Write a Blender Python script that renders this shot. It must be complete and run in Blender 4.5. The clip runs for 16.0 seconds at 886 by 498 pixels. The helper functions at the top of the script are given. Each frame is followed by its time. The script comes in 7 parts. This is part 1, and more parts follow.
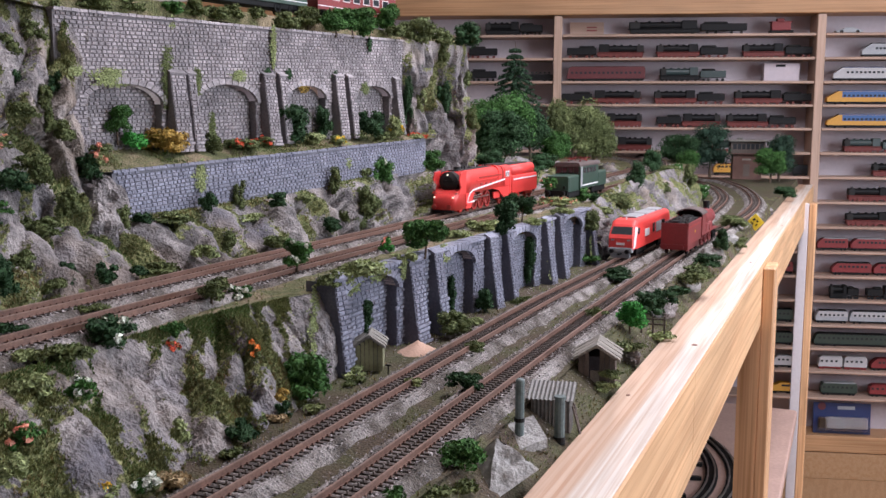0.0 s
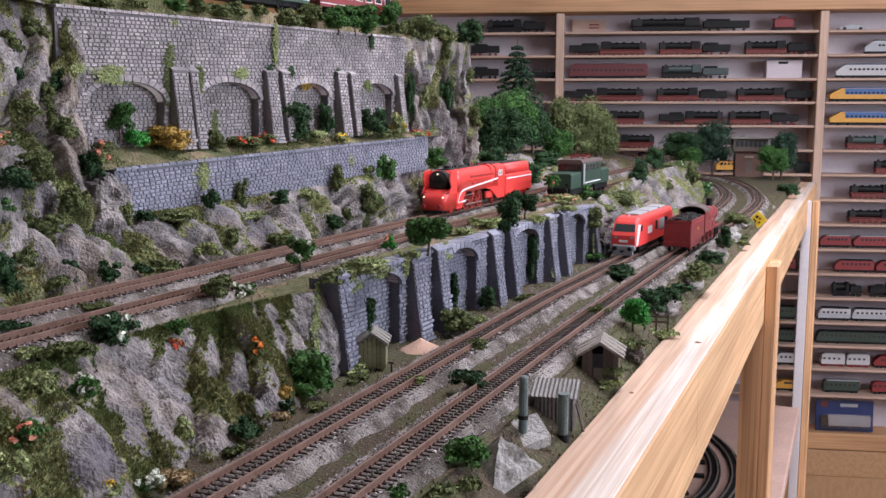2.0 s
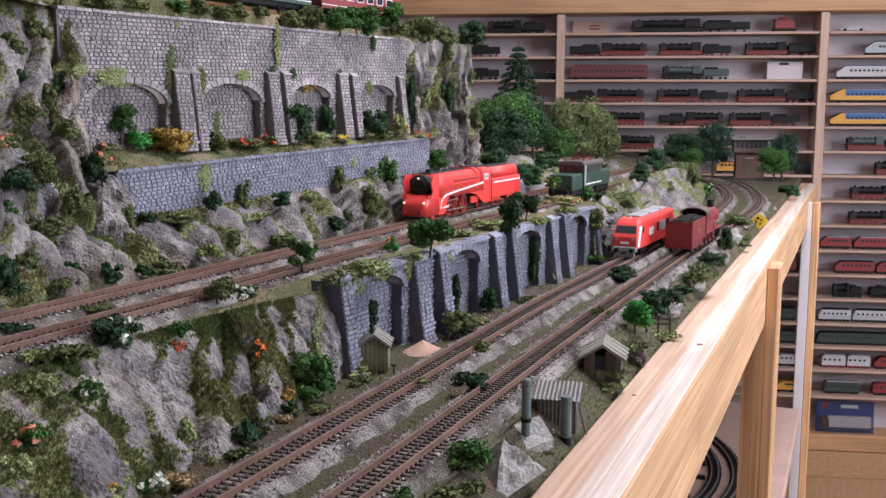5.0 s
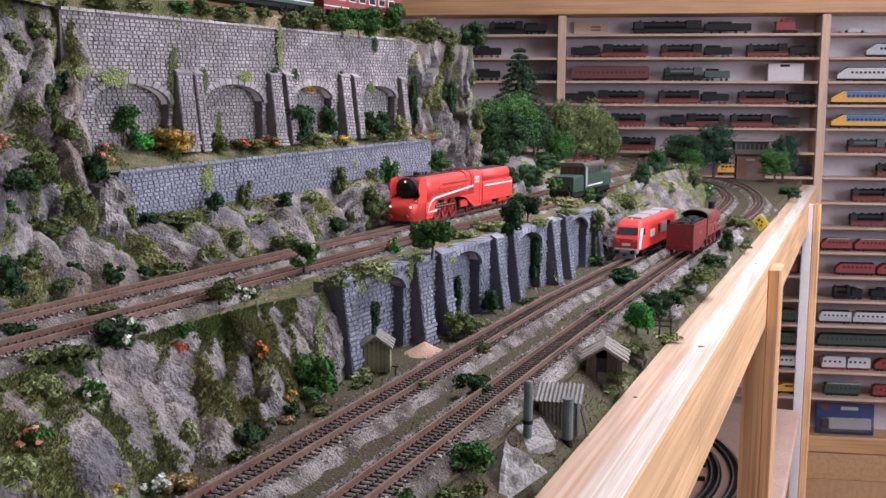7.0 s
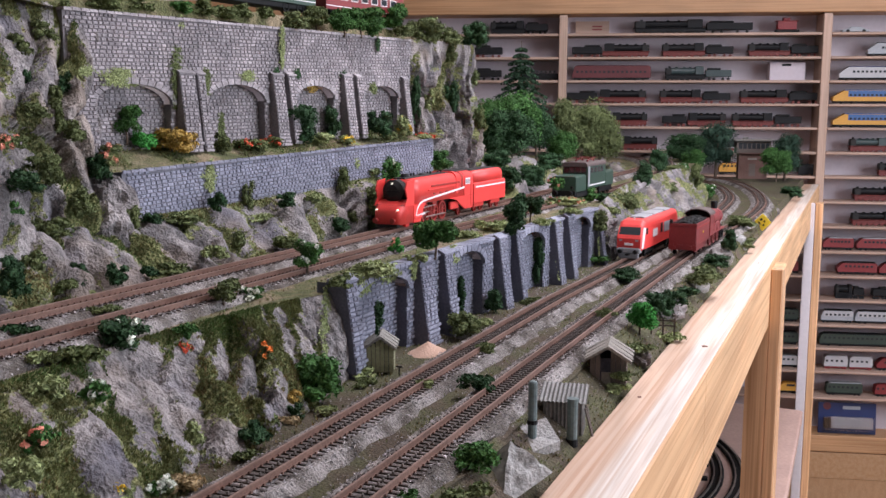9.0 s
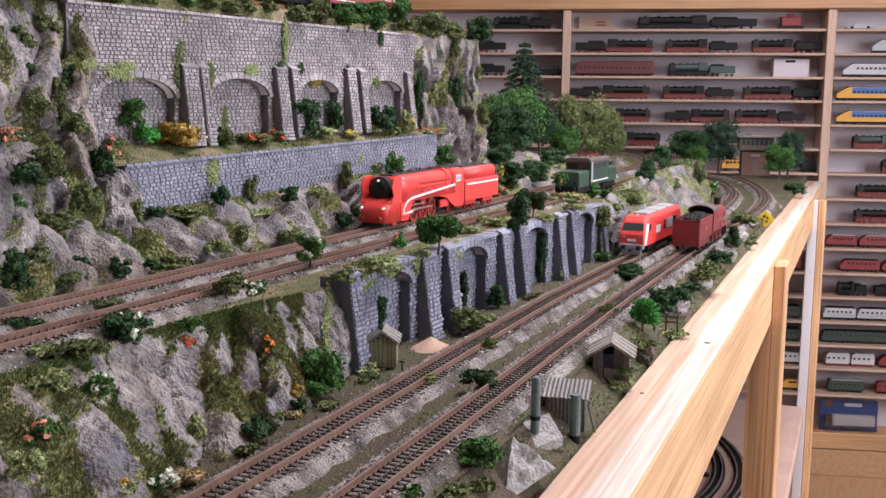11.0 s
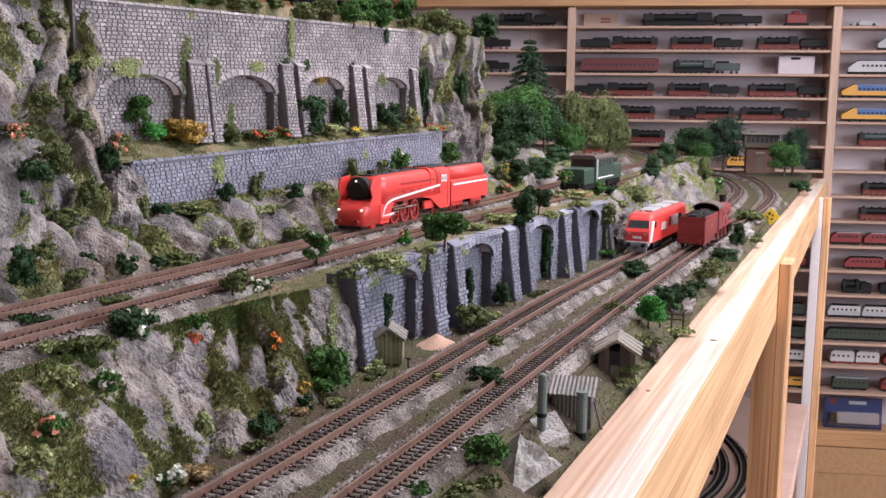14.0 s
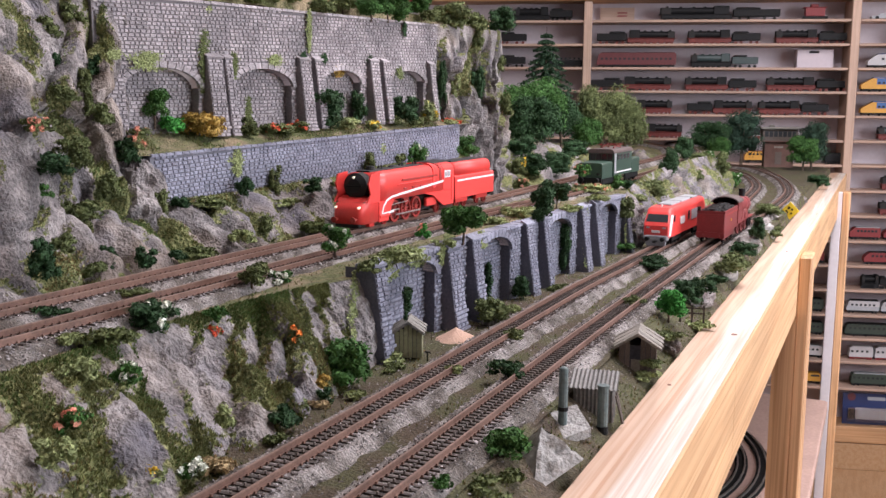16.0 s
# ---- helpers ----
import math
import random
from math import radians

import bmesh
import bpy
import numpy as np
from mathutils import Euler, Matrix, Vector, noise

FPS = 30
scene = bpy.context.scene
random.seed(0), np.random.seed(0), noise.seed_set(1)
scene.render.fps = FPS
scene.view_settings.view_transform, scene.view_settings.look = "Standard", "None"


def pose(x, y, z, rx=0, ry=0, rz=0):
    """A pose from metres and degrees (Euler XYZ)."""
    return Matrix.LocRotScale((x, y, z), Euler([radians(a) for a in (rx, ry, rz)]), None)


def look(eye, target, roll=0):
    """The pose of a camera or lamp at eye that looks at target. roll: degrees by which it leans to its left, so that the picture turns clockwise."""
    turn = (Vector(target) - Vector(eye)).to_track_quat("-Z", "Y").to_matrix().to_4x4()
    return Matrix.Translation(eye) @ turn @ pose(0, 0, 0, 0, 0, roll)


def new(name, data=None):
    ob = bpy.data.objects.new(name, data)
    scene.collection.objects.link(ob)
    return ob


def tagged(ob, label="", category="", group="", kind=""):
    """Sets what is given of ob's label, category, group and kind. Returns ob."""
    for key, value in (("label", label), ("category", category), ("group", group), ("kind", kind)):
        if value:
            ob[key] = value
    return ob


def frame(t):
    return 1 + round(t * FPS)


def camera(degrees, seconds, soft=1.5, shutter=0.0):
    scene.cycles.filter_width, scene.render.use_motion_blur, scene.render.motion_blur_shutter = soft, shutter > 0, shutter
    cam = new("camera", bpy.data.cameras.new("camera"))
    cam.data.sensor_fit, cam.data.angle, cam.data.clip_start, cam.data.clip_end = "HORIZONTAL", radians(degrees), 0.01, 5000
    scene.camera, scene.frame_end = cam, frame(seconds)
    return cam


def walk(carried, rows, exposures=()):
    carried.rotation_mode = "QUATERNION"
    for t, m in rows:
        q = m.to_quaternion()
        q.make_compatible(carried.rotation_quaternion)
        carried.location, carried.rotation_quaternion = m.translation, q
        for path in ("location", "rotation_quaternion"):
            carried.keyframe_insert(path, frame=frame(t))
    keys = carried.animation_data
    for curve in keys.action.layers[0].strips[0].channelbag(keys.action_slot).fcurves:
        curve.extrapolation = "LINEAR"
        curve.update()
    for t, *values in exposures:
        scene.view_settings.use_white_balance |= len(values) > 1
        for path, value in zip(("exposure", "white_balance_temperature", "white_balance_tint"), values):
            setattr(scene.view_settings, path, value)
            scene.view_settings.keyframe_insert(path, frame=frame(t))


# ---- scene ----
cam = camera(48.265, 16.0)
walk(cam, [
    (0, pose(0.00569, -0.00001, 0.17849, 82.5642, -0.2279, 22.3962)),
    (0.5, pose(0.00611, 0.00041, 0.17779, 82.5020, -0.1562, 22.3856)),
    (1, pose(0.00507, 0.00032, 0.17794, 82.5829, -0.1157, 22.3607)),
    (1.5, pose(0.00495, -0.00001, 0.17801, 82.4612, -0.2536, 22.4958)),
    (2, pose(0.00450, 0.00068, 0.17806, 82.4316, -0.1753, 22.5049)),
    (2.5, pose(0.00343, 0.00026, 0.17887, 82.5343, -0.3010, 22.4967)),
    (3, pose(0.00307, 0.00040, 0.17931, 82.4868, -0.3363, 22.4994)),
    (3.5, pose(0.00280, 0.00081, 0.17921, 82.5025, -0.2964, 22.5122)),
    (4, pose(0.00298, 0.00072, 0.17874, 82.4227, -0.1629, 22.5161)),
    (6.5, pose(0.00172, -0.00033, 0.18015, 82.5454, -0.3366, 22.5189)),
    (7, pose(0.00158, -0.00065, 0.18017, 82.4974, -0.3644, 22.5407)),
    (7.5, pose(0.00035, -0.00026, 0.18017, 82.4852, -0.2792, 22.6049)),
    (8, pose(0.00000, 0.00000, 0.18000, 82.4416, -0.2693, 22.6425)),
    (8.5, pose(0.00040, -0.00043, 0.18036, 82.4274, -0.2981, 22.6030)),
    (9, pose(-0.00061, -0.00064, 0.18028, 82.4783, -0.2860, 22.5898)),
    (11.5, pose(-0.00213, -0.00008, 0.18005, 82.1530, -0.6047, 22.7921)),
    (12, pose(-0.00240, -0.00005, 0.18025, 82.1407, -0.6241, 22.8189)),
    (12.5, pose(-0.00208, -0.00083, 0.18039, 82.0877, -0.6171, 22.7875)),
    (13, pose(-0.00235, -0.00102, 0.18045, 82.0974, -0.5893, 22.8094)),
    (13.5, pose(-0.00275, -0.00173, 0.18039, 82.1047, -0.5789, 22.8825)),
    (14, pose(-0.00363, -0.00097, 0.18012, 82.0199, -0.6064, 22.9662)),
    (14.5, pose(-0.00495, -0.00021, 0.18047, 81.9359, -0.6368, 23.1620)),
    (15, pose(-0.00634, 0.00068, 0.17893, 81.8785, -0.5555, 23.2982)),
    (15.5, pose(-0.00686, 0.00076, 0.17791, 81.8018, -0.5968, 23.4905)),
    (16, pose(-0.00806, 0.00110, 0.17763, 81.7610, -0.4642, 23.8247)),
], [(0, 0.0, 6150, 15), (9.0, 0.0, 6150, 15), (11.5, 0.22, 6450, 16), (16.0, 0.22, 6450, 16)])

# ---- world and lights ----
world = bpy.data.worlds.new("world")
scene.world = world
world.use_nodes = True
_n = world.node_tree.nodes
_sky = _n.new("ShaderNodeTexSky")
_sky.sky_type, _sky.sun_disc = "NISHITA", False
_sky.sun_elevation, _sky.sun_rotation = radians(40), radians(90)
world.node_tree.links.new(_sky.outputs[0], _n["Background"].inputs[0])
_n["Background"].inputs[1].default_value = 0.1


def area_lamp(name, eye, target, sx, sy, watts, colour):
    d = bpy.data.lights.new(name, "AREA")
    d.shape, d.size, d.size_y, d.energy, d.color = "RECTANGLE", sx, sy, watts, colour
    ob = new(name, d)
    ob.matrix_world = look(eye, target)
    return ob


area_lamp("window_light", (2.52, 1.7, 0.65), (0.0, 1.7, 0.2), 2.2, 1.3, 86, (0.90, 0.95, 1.0))
area_lamp("ceiling_light_glow", (0.1, 1.6, 1.40), (0.1, 1.6, 0), 0.35, 1.5, 43, (1.0, 0.96, 0.97))


# ---- materials ----
def material(name, base, rough=0.7, var=0.25, scale=40.0, fine=300.0, bump=0.3, metal=0.0, second=None, patch=0.5,
             emit=None, bump_depth=0.001, stretch=None, island=0.0, obj_random=0.0, spec=0.5, coat=0.0):
    m = bpy.data.materials.new(name)
    m.use_nodes = True
    nt = m.node_tree
    b = nt.nodes["Principled BSDF"]
    b.inputs["Roughness"].default_value, b.inputs["Metallic"].default_value = rough, metal
    b.inputs["Specular IOR Level"].default_value = spec
    b.inputs["Coat Weight"].default_value = coat
    co = nt.nodes.new("ShaderNodeTexCoord").outputs["Object"]
    if stretch:
        mp = nt.nodes.new("ShaderNodeMapping")
        mp.inputs["Scale"].default_value = stretch
        nt.links.new(co, mp.inputs[0])
        co = mp.outputs[0]

    def tex(s, detail):
        t = nt.nodes.new("ShaderNodeTexNoise")
        t.inputs["Scale"].default_value, t.inputs["Detail"].default_value = s, detail
        nt.links.new(co, t.inputs["Vector"])
        return t.outputs["Fac"]

    def mix(kind, fac, a, c):
        x = nt.nodes.new("ShaderNodeMix")
        x.data_type, x.blend_type = "RGBA", kind
        for sock, v in ((x.inputs[0], fac), (x.inputs[6], a), (x.inputs[7], c)):
            if isinstance(v, (int, float)):
                sock.default_value = v
            elif isinstance(v, tuple):
                sock.default_value = (*v[:3], 1)
            else:
                nt.links.new(v, sock)
        return x.outputs[2]

    def ramp(v, lo, hi, a=0.0, c=1.0):
        r = nt.nodes.new("ShaderNodeMapRange")
        r.inputs[1].default_value, r.inputs[2].default_value, r.inputs[3].default_value, r.inputs[4].default_value = lo, hi, a, c
        nt.links.new(v, r.inputs[0])
        return r.outputs[0]

    big, small = tex(scale, 4), tex(fine, 3)
    col = base
    if second:
        col = mix("MIX", ramp(big, patch - 0.09, patch + 0.09), base, second)
    grey = ramp(small, 0.25, 0.75, 1 - var, 1 + var)
    col = mix("MULTIPLY", 1.0, col, grey)
    col = mix("MULTIPLY", 1.0, col, ramp(big, 0.3, 0.7, 1 - var * 0.6, 1 + var * 0.6))
    if island:
        g = nt.nodes.new("ShaderNodeNewGeometry").outputs["Random Per Island"]
        col = mix("MULTIPLY", 1.0, col, ramp(g, 0, 1, 1 - island, 1 + island))
    if obj_random:
        g = nt.nodes.new("ShaderNodeObjectInfo").outputs["Random"]
        col = mix("MULTIPLY", 1.0, col, ramp(g, 0, 1, 1 - obj_random, 1 + obj_random))
    nt.links.new(col, b.inputs["Base Color"])
    if bump:
        bp = nt.nodes.new("ShaderNodeBump")
        bp.inputs["Strength"].default_value, bp.inputs["Distance"].default_value = bump, bump_depth
        nt.links.new(small, bp.inputs["Height"])
        nt.links.new(bp.outputs[0], b.inputs["Normal"])
    if emit:
        b.inputs["Emission Color"].default_value, b.inputs["Emission Strength"].default_value = (*emit[:3], 1), emit[3]
    return m


def wood(name, light, dark, axis, rough=0.5, lines=260.0, contrast=0.55):
    """Planed wood: long grain lines along one axis, broad tint and a little sheen."""
    m = bpy.data.materials.new(name)
    m.use_nodes = True
    nt = m.node_tree
    b = nt.nodes["Principled BSDF"]
    b.inputs["Roughness"].default_value = rough
    co = nt.nodes.new("ShaderNodeTexCoord").outputs["Object"]

    def tex(across, along, detail, dist):
        mp = nt.nodes.new("ShaderNodeMapping")
        mp.inputs["Scale"].default_value = tuple(along if i == axis else across for i in range(3))
        nt.links.new(co, mp.inputs[0])
        t = nt.nodes.new("ShaderNodeTexNoise")
        t.inputs["Scale"].default_value, t.inputs["Detail"].default_value, t.inputs["Distortion"].default_value = 1.0, detail, dist
        nt.links.new(mp.outputs[0], t.inputs["Vector"])
        return t.outputs["Fac"]
    fine, broad = tex(lines, lines / 90, 3, 0.6), tex(lines / 6, lines / 60, 2, 0.8)
    r = nt.nodes.new("ShaderNodeValToRGB")
    r.color_ramp.elements[0].position, r.color_ramp.elements[0].color = 0.36, (*dark, 1)
    r.color_ramp.elements[1].position, r.color_ramp.elements[1].color = 0.58, (*light, 1)
    nt.links.new(fine, r.inputs[0])
    mr = nt.nodes.new("ShaderNodeMapRange")
    mr.inputs[1].default_value, mr.inputs[2].default_value, mr.inputs[3].default_value, mr.inputs[4].default_value = 0.35, 0.65, 1 - 0.3 * contrast, 1 + 0.12 * contrast
    nt.links.new(broad, mr.inputs[0])
    x = nt.nodes.new("ShaderNodeMix")
    x.data_type, x.blend_type = "RGBA", "MULTIPLY"
    x.inputs[0].default_value = 1.0
    nt.links.new(r.outputs[0], x.inputs[6])
    nt.links.new(mr.outputs[0], x.inputs[7])
    nt.links.new(x.outputs[2], b.inputs["Base Color"])
    bp = nt.nodes.new("ShaderNodeBump")
    bp.inputs["Strength"].default_value, bp.inputs["Distance"].default_value = 0.25, 0.0005
    nt.links.new(fine, bp.inputs["Height"])
    nt.links.new(bp.outputs[0], b.inputs["Normal"])
    return m


def rock_material():
    """Grey cast rock, with foam moss where the mesh's moss value is high or the stone lies flat."""
    m = material("rock", (0.140, 0.127, 0.129), 0.95, 0.42, 42, 420, 1.0, second=(0.236, 0.214, 0.210), bump_depth=0.003)
    nt = m.node_tree
    b = nt.nodes["Principled BSDF"]
    old = b.inputs["Base Color"].links[0].from_socket
    co = nt.nodes.new("ShaderNodeTexCoord").outputs["Object"]

    def tex(scale, detail):
        t = nt.nodes.new("ShaderNodeTexNoise")
        t.inputs["Scale"].default_value, t.inputs["Detail"].default_value = scale, detail
        nt.links.new(co, t.inputs["Vector"])
        return t.outputs["Fac"]

    def madd(a, k, c):
        x = nt.nodes.new("ShaderNodeMath")
        x.operation = "MULTIPLY_ADD"
        x.inputs[1].default_value = k
        nt.links.new(a, x.inputs[0])
        nt.links.new(c, x.inputs[2])
        return x.outputs[0]

    def mixed(fac, a, c):
        x = nt.nodes.new("ShaderNodeMix")
        x.data_type = "RGBA"
        nt.links.new(fac, x.inputs[0])
        for sock, v in ((x.inputs[6], a), (x.inputs[7], c)):
            if isinstance(v, tuple):
                sock.default_value = (*v, 1)
            else:
                nt.links.new(v, sock)
        return x.outputs[2]

    def step(v, lo, hi, top=1.0):
        r = nt.nodes.new("ShaderNodeMapRange")
        r.inputs[1].default_value, r.inputs[2].default_value, r.inputs[4].default_value = lo, hi, top
        nt.links.new(v, r.inputs[0])
        return r.outputs[0]
    grow = nt.nodes.new("ShaderNodeAttribute")
    grow.attribute_name = "moss"
    sep = nt.nodes.new("ShaderNodeSeparateXYZ")
    nt.links.new(nt.nodes.new("ShaderNodeNewGeometry").outputs["Normal"], sep.inputs[0])
    v = madd(sep.outputs["Z"], 0.25, grow.outputs["Fac"])
    v = madd(tex(230, 4), 0.9, v)
    cr = nt.nodes.new("ShaderNodeValToRGB")
    cr.color_ramp.elements[0].position, cr.color_ramp.elements[0].color = 0.34, (0.055, 0.068, 0.022, 1)
    cr.color_ramp.elements[1].position, cr.color_ramp.elements[1].color = 0.68, (0.270, 0.265, 0.120, 1)
    cr.color_ramp.elements.new(0.5).color = (0.145, 0.158, 0.058, 1)
    nt.links.new(tex(380, 5), cr.inputs[0])
    # ochre and violet casts of the stone, then the moss
    stone_col = mixed(step(tex(11, 3), 0.52, 0.66, 0.45), old, (0.27, 0.205, 0.15))
    stone_col = mixed(step(tex(19, 2), 0.55, 0.68, 0.5), stone_col, (0.135, 0.130, 0.165))
    nt.links.new(mixed(step(v, 0.84, 0.93), stone_col, cr.outputs[0]), b.inputs["Base Color"])
    return m


def glass_material():
    m = bpy.data.materials.new("clear_glass")
    m.use_nodes = True
    b = m.node_tree.nodes["Principled BSDF"]
    b.inputs["Base Color"].default_value = (0.95, 0.97, 1, 1)
    b.inputs["Roughness"].default_value, b.inputs["Transmission Weight"].default_value = 0.03, 1.0
    return m


ROCK = rock_material()
TURF = material("turf", (0.105, 0.115, 0.042), 0.95, 0.55, 30, 420, 0.9, second=(0.175, 0.138, 0.085), bump_depth=0.003)
GROUND = material("earth_scatter", (0.086, 0.062, 0.040), 0.95, 0.5, 26, 500, 0.9, second=(0.058, 0.056, 0.024), patch=0.47, bump_depth=0.002)
BALLAST = material("ballast", (0.105, 0.088, 0.075), 0.95, 0.6, 38, 700, 1.0, second=(0.23, 0.21, 0.20), bump_depth=0.002)
STONES = material("ballast_stones", (0.330, 0.305, 0.305), 0.9, 0.25, 30, 900, 0.2, island=0.6)
RUST = material("rusty_rail", (0.150, 0.080, 0.058), 0.6, 0.3, 60, 500, 0.2)
RAILTOP = material("worn_rail_head", (0.235, 0.150, 0.120), 0.45, 0.25, 60, 500, 0.1, metal=0.3)
DARKRAIL = material("dark_rail", (0.16, 0.14, 0.13), 0.5, 0.3, 60, 500, 0.2)
SLEEPER = material("sleeper", (0.060, 0.046, 0.040), 0.85, 0.35, 80, 600, 0.3, island=0.3)
MASON = material("masonry", (0.243, 0.224, 0.236), 0.9, 0.32, 25, 500, 0.5, second=(0.292, 0.266, 0.278), island=0.2, obj_random=0.2, bump_depth=0.0015)
MASON_BLUE = material("blue_masonry", (0.186, 0.191, 0.247), 0.9, 0.3, 22, 450, 0.5, second=(0.222, 0.227, 0.282), island=0.14, obj_random=0.14, bump_depth=0.0015)
JOINT_BLUE = material("blue_masonry_joint", (0.120, 0.123, 0.160), 0.95, 0.25, 40, 500, 0.4)
JOINT_SOFT = material("worn_masonry_joint", (0.172, 0.173, 0.205), 0.95, 0.25, 40, 500, 0.4)
JOINT = material("masonry_joint", (0.185, 0.170, 0.182), 0.95, 0.25, 40, 500, 0.4)
MASON_DARK = material("dark_masonry", (0.045, 0.045, 0.06), 0.95, 0.3, 40, 500, 0.4)
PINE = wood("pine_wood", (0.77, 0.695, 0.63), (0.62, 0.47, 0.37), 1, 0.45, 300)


def heartwood(m, edge, wobble):
    """Tans the wood of the material on one side of a wavering line along y."""
    nt = m.node_tree
    b = nt.nodes["Principled BSDF"]
    old = b.inputs["Base Color"].links[0].from_socket
    co = nt.nodes.new("ShaderNodeTexCoord").outputs["Object"]
    mp = nt.nodes.new("ShaderNodeMapping")
    mp.inputs["Scale"].default_value = (30, 2.2, 10)
    nt.links.new(co, mp.inputs[0])
    t = nt.nodes.new("ShaderNodeTexNoise")
    t.inputs["Scale"].default_value, t.inputs["Detail"].default_value = 1.0, 2
    nt.links.new(mp.outputs[0], t.inputs["Vector"])
    sep = nt.nodes.new("ShaderNodeSeparateXYZ")
    nt.links.new(co, sep.inputs[0])
    k = nt.nodes.new("ShaderNodeMath")
    k.operation = "MULTIPLY_ADD"
    k.inputs[1].default_value = wobble
    nt.links.new(t.outputs["Fac"], k.inputs[0])
    nt.links.new(sep.outputs["X"], k.inputs[2])
    r = nt.nodes.new("ShaderNodeMapRange")
    r.inputs[1].default_value, r.inputs[2].default_value = edge + wobble / 2 - 0.0022, edge + wobble / 2 + 0.0022
    r.inputs[3].default_value, r.inputs[4].default_value = 1.0, 0.0
    nt.links.new(k.outputs[0], r.inputs[0])
    x = nt.nodes.new("ShaderNodeMix")
    x.data_type, x.blend_type = "RGBA", "MULTIPLY"
    nt.links.new(r.outputs[0], x.inputs[0])
    nt.links.new(old, x.inputs[6])
    x.inputs[7].default_value = (0.82, 0.66, 0.55, 1)
    nt.links.new(x.outputs[2], b.inputs["Base Color"])


heartwood(PINE, -0.1325, 0.022)
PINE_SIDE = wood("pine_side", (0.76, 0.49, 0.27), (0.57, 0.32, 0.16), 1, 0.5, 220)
KNOT = material("knot", (0.22, 0.10, 0.07), 0.7, 0.2, 60, 300, 0.1)
PINE_X = wood("pine_board", (0.42, 0.29, 0.23), (0.36, 0.24, 0.18), 0, 0.55)
PINE_TOP = wood("pine_cornice", (0.46, 0.26, 0.13), (0.35, 0.18, 0.08), 0, 0.5, 200)
PINE_SHELF = wood("pine_upright", (0.50, 0.35, 0.27), (0.42, 0.28, 0.21), 2, 0.55)
SHELF_BACK = material("shelf_back", (0.50, 0.44, 0.475), 0.8, 0.05, 6, 80, 0.05)
SHELF_RED = material("model_frame_red", (0.12, 0.016, 0.012), 0.6, 0.2, 60, 300, 0.05)
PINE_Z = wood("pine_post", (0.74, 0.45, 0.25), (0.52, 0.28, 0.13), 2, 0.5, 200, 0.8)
WHITE = material("white_paint", (0.62, 0.59, 0.62), 0.6, 0.05, 10, 100, 0.05)
PLASTER = material("plaster", (0.70, 0.66, 0.66), 0.9, 0.06, 6, 120, 0.15)
FLOORWOOD = material("parquet", (0.36, 0.22, 0.12), 0.35, 0.2, 10, 60, 0.1, second=(0.28, 0.16, 0.08), stretch=(8, 0.8, 8), obj_random=0.2)
RED = material("red_paint", (0.72, 0.055, 0.048), 0.42, 0.06, 30, 300, 0.05, coat=0.1)
RED_FRAME = material("red_frame", (0.30, 0.024, 0.018), 0.55, 0.2, 60, 400, 0.1)
RED_DULL = material("dark_red_paint", (0.175, 0.016, 0.018), 0.5, 0.15, 30, 300, 0.1)
BLACK = material("black_paint", (0.007, 0.007, 0.008), 0.6, 0.2, 40, 300, 0.05, spec=0.25)
SOOT = material("soot_black", (0.010, 0.009, 0.009), 0.75, 0.3, 40, 300, 0.2)
STEEL = material("steel", (0.45, 0.42, 0.40), 0.35, 0.15, 60, 300, 0.05, metal=0.9)
GREEN = material("green_paint", (0.022, 0.052, 0.036), 0.5, 0.15, 40, 300, 0.1)
GREY = material("grey_paint", (0.30, 0.31, 0.33), 0.5, 0.12, 40, 300, 0.05)
ROOF_BROWN = material("dark_brown_roof", (0.085, 0.062, 0.058), 0.6, 0.25, 40, 300, 0.1)
LINE = material("white_line", (0.75, 0.72, 0.74), 0.5, 0.05, 40, 300, 0.0)
LAMP = material("lit_lens", (0.9, 0.8, 0.6), 0.3, 0.0, 40, 300, 0.0, emit=(1.0, 0.90, 0.72, 0.8))
PANE = material("dark_pane", (0.03, 0.035, 0.04), 0.12, 0.1, 40, 300, 0.0)
YELLOW = material("yellow_plastic", (0.72, 0.52, 0.03), 0.5, 0.05, 40, 300, 0.0)
BARK = material("bark", (0.10, 0.07, 0.05), 0.95, 0.35, 60, 500, 0.6)


def leaf(name, base, var=0.4):
    return material(name, base, 0.8, 0.3, 60, 500, 0.0, island=var, spec=0.25)


LEAF_DARK = leaf("leaf_dark", (0.028, 0.066, 0.026))
LEAF_MID = leaf("leaf_mid", (0.055, 0.135, 0.034))
LEAF_FIR = leaf("leaf_fir", (0.026, 0.058, 0.030))
LEAF_BRIGHT = leaf("leaf_bright", (0.05, 0.24, 0.045))
LEAF_OLIVE = leaf("leaf_olive", (0.115, 0.140, 0.055))
LEAF_MOSS = leaf("leaf_moss", (0.25, 0.29, 0.13))
LEAF_YELLOW = leaf("leaf_yellow", (0.40, 0.27, 0.07))
PETAL_WHITE = leaf("petal_white", (0.72, 0.74, 0.66), 0.15)
PETAL_PINK = leaf("petal_pink", (0.75, 0.33, 0.24), 0.25)
PETAL_ORANGE = leaf("petal_orange", (0.80, 0.25, 0.06), 0.25)
PETAL_YELLOW = leaf("petal_yellow", (0.80, 0.55, 0.06), 0.25)
PETAL_RED = leaf("petal_red", (0.60, 0.10, 0.05), 0.25)


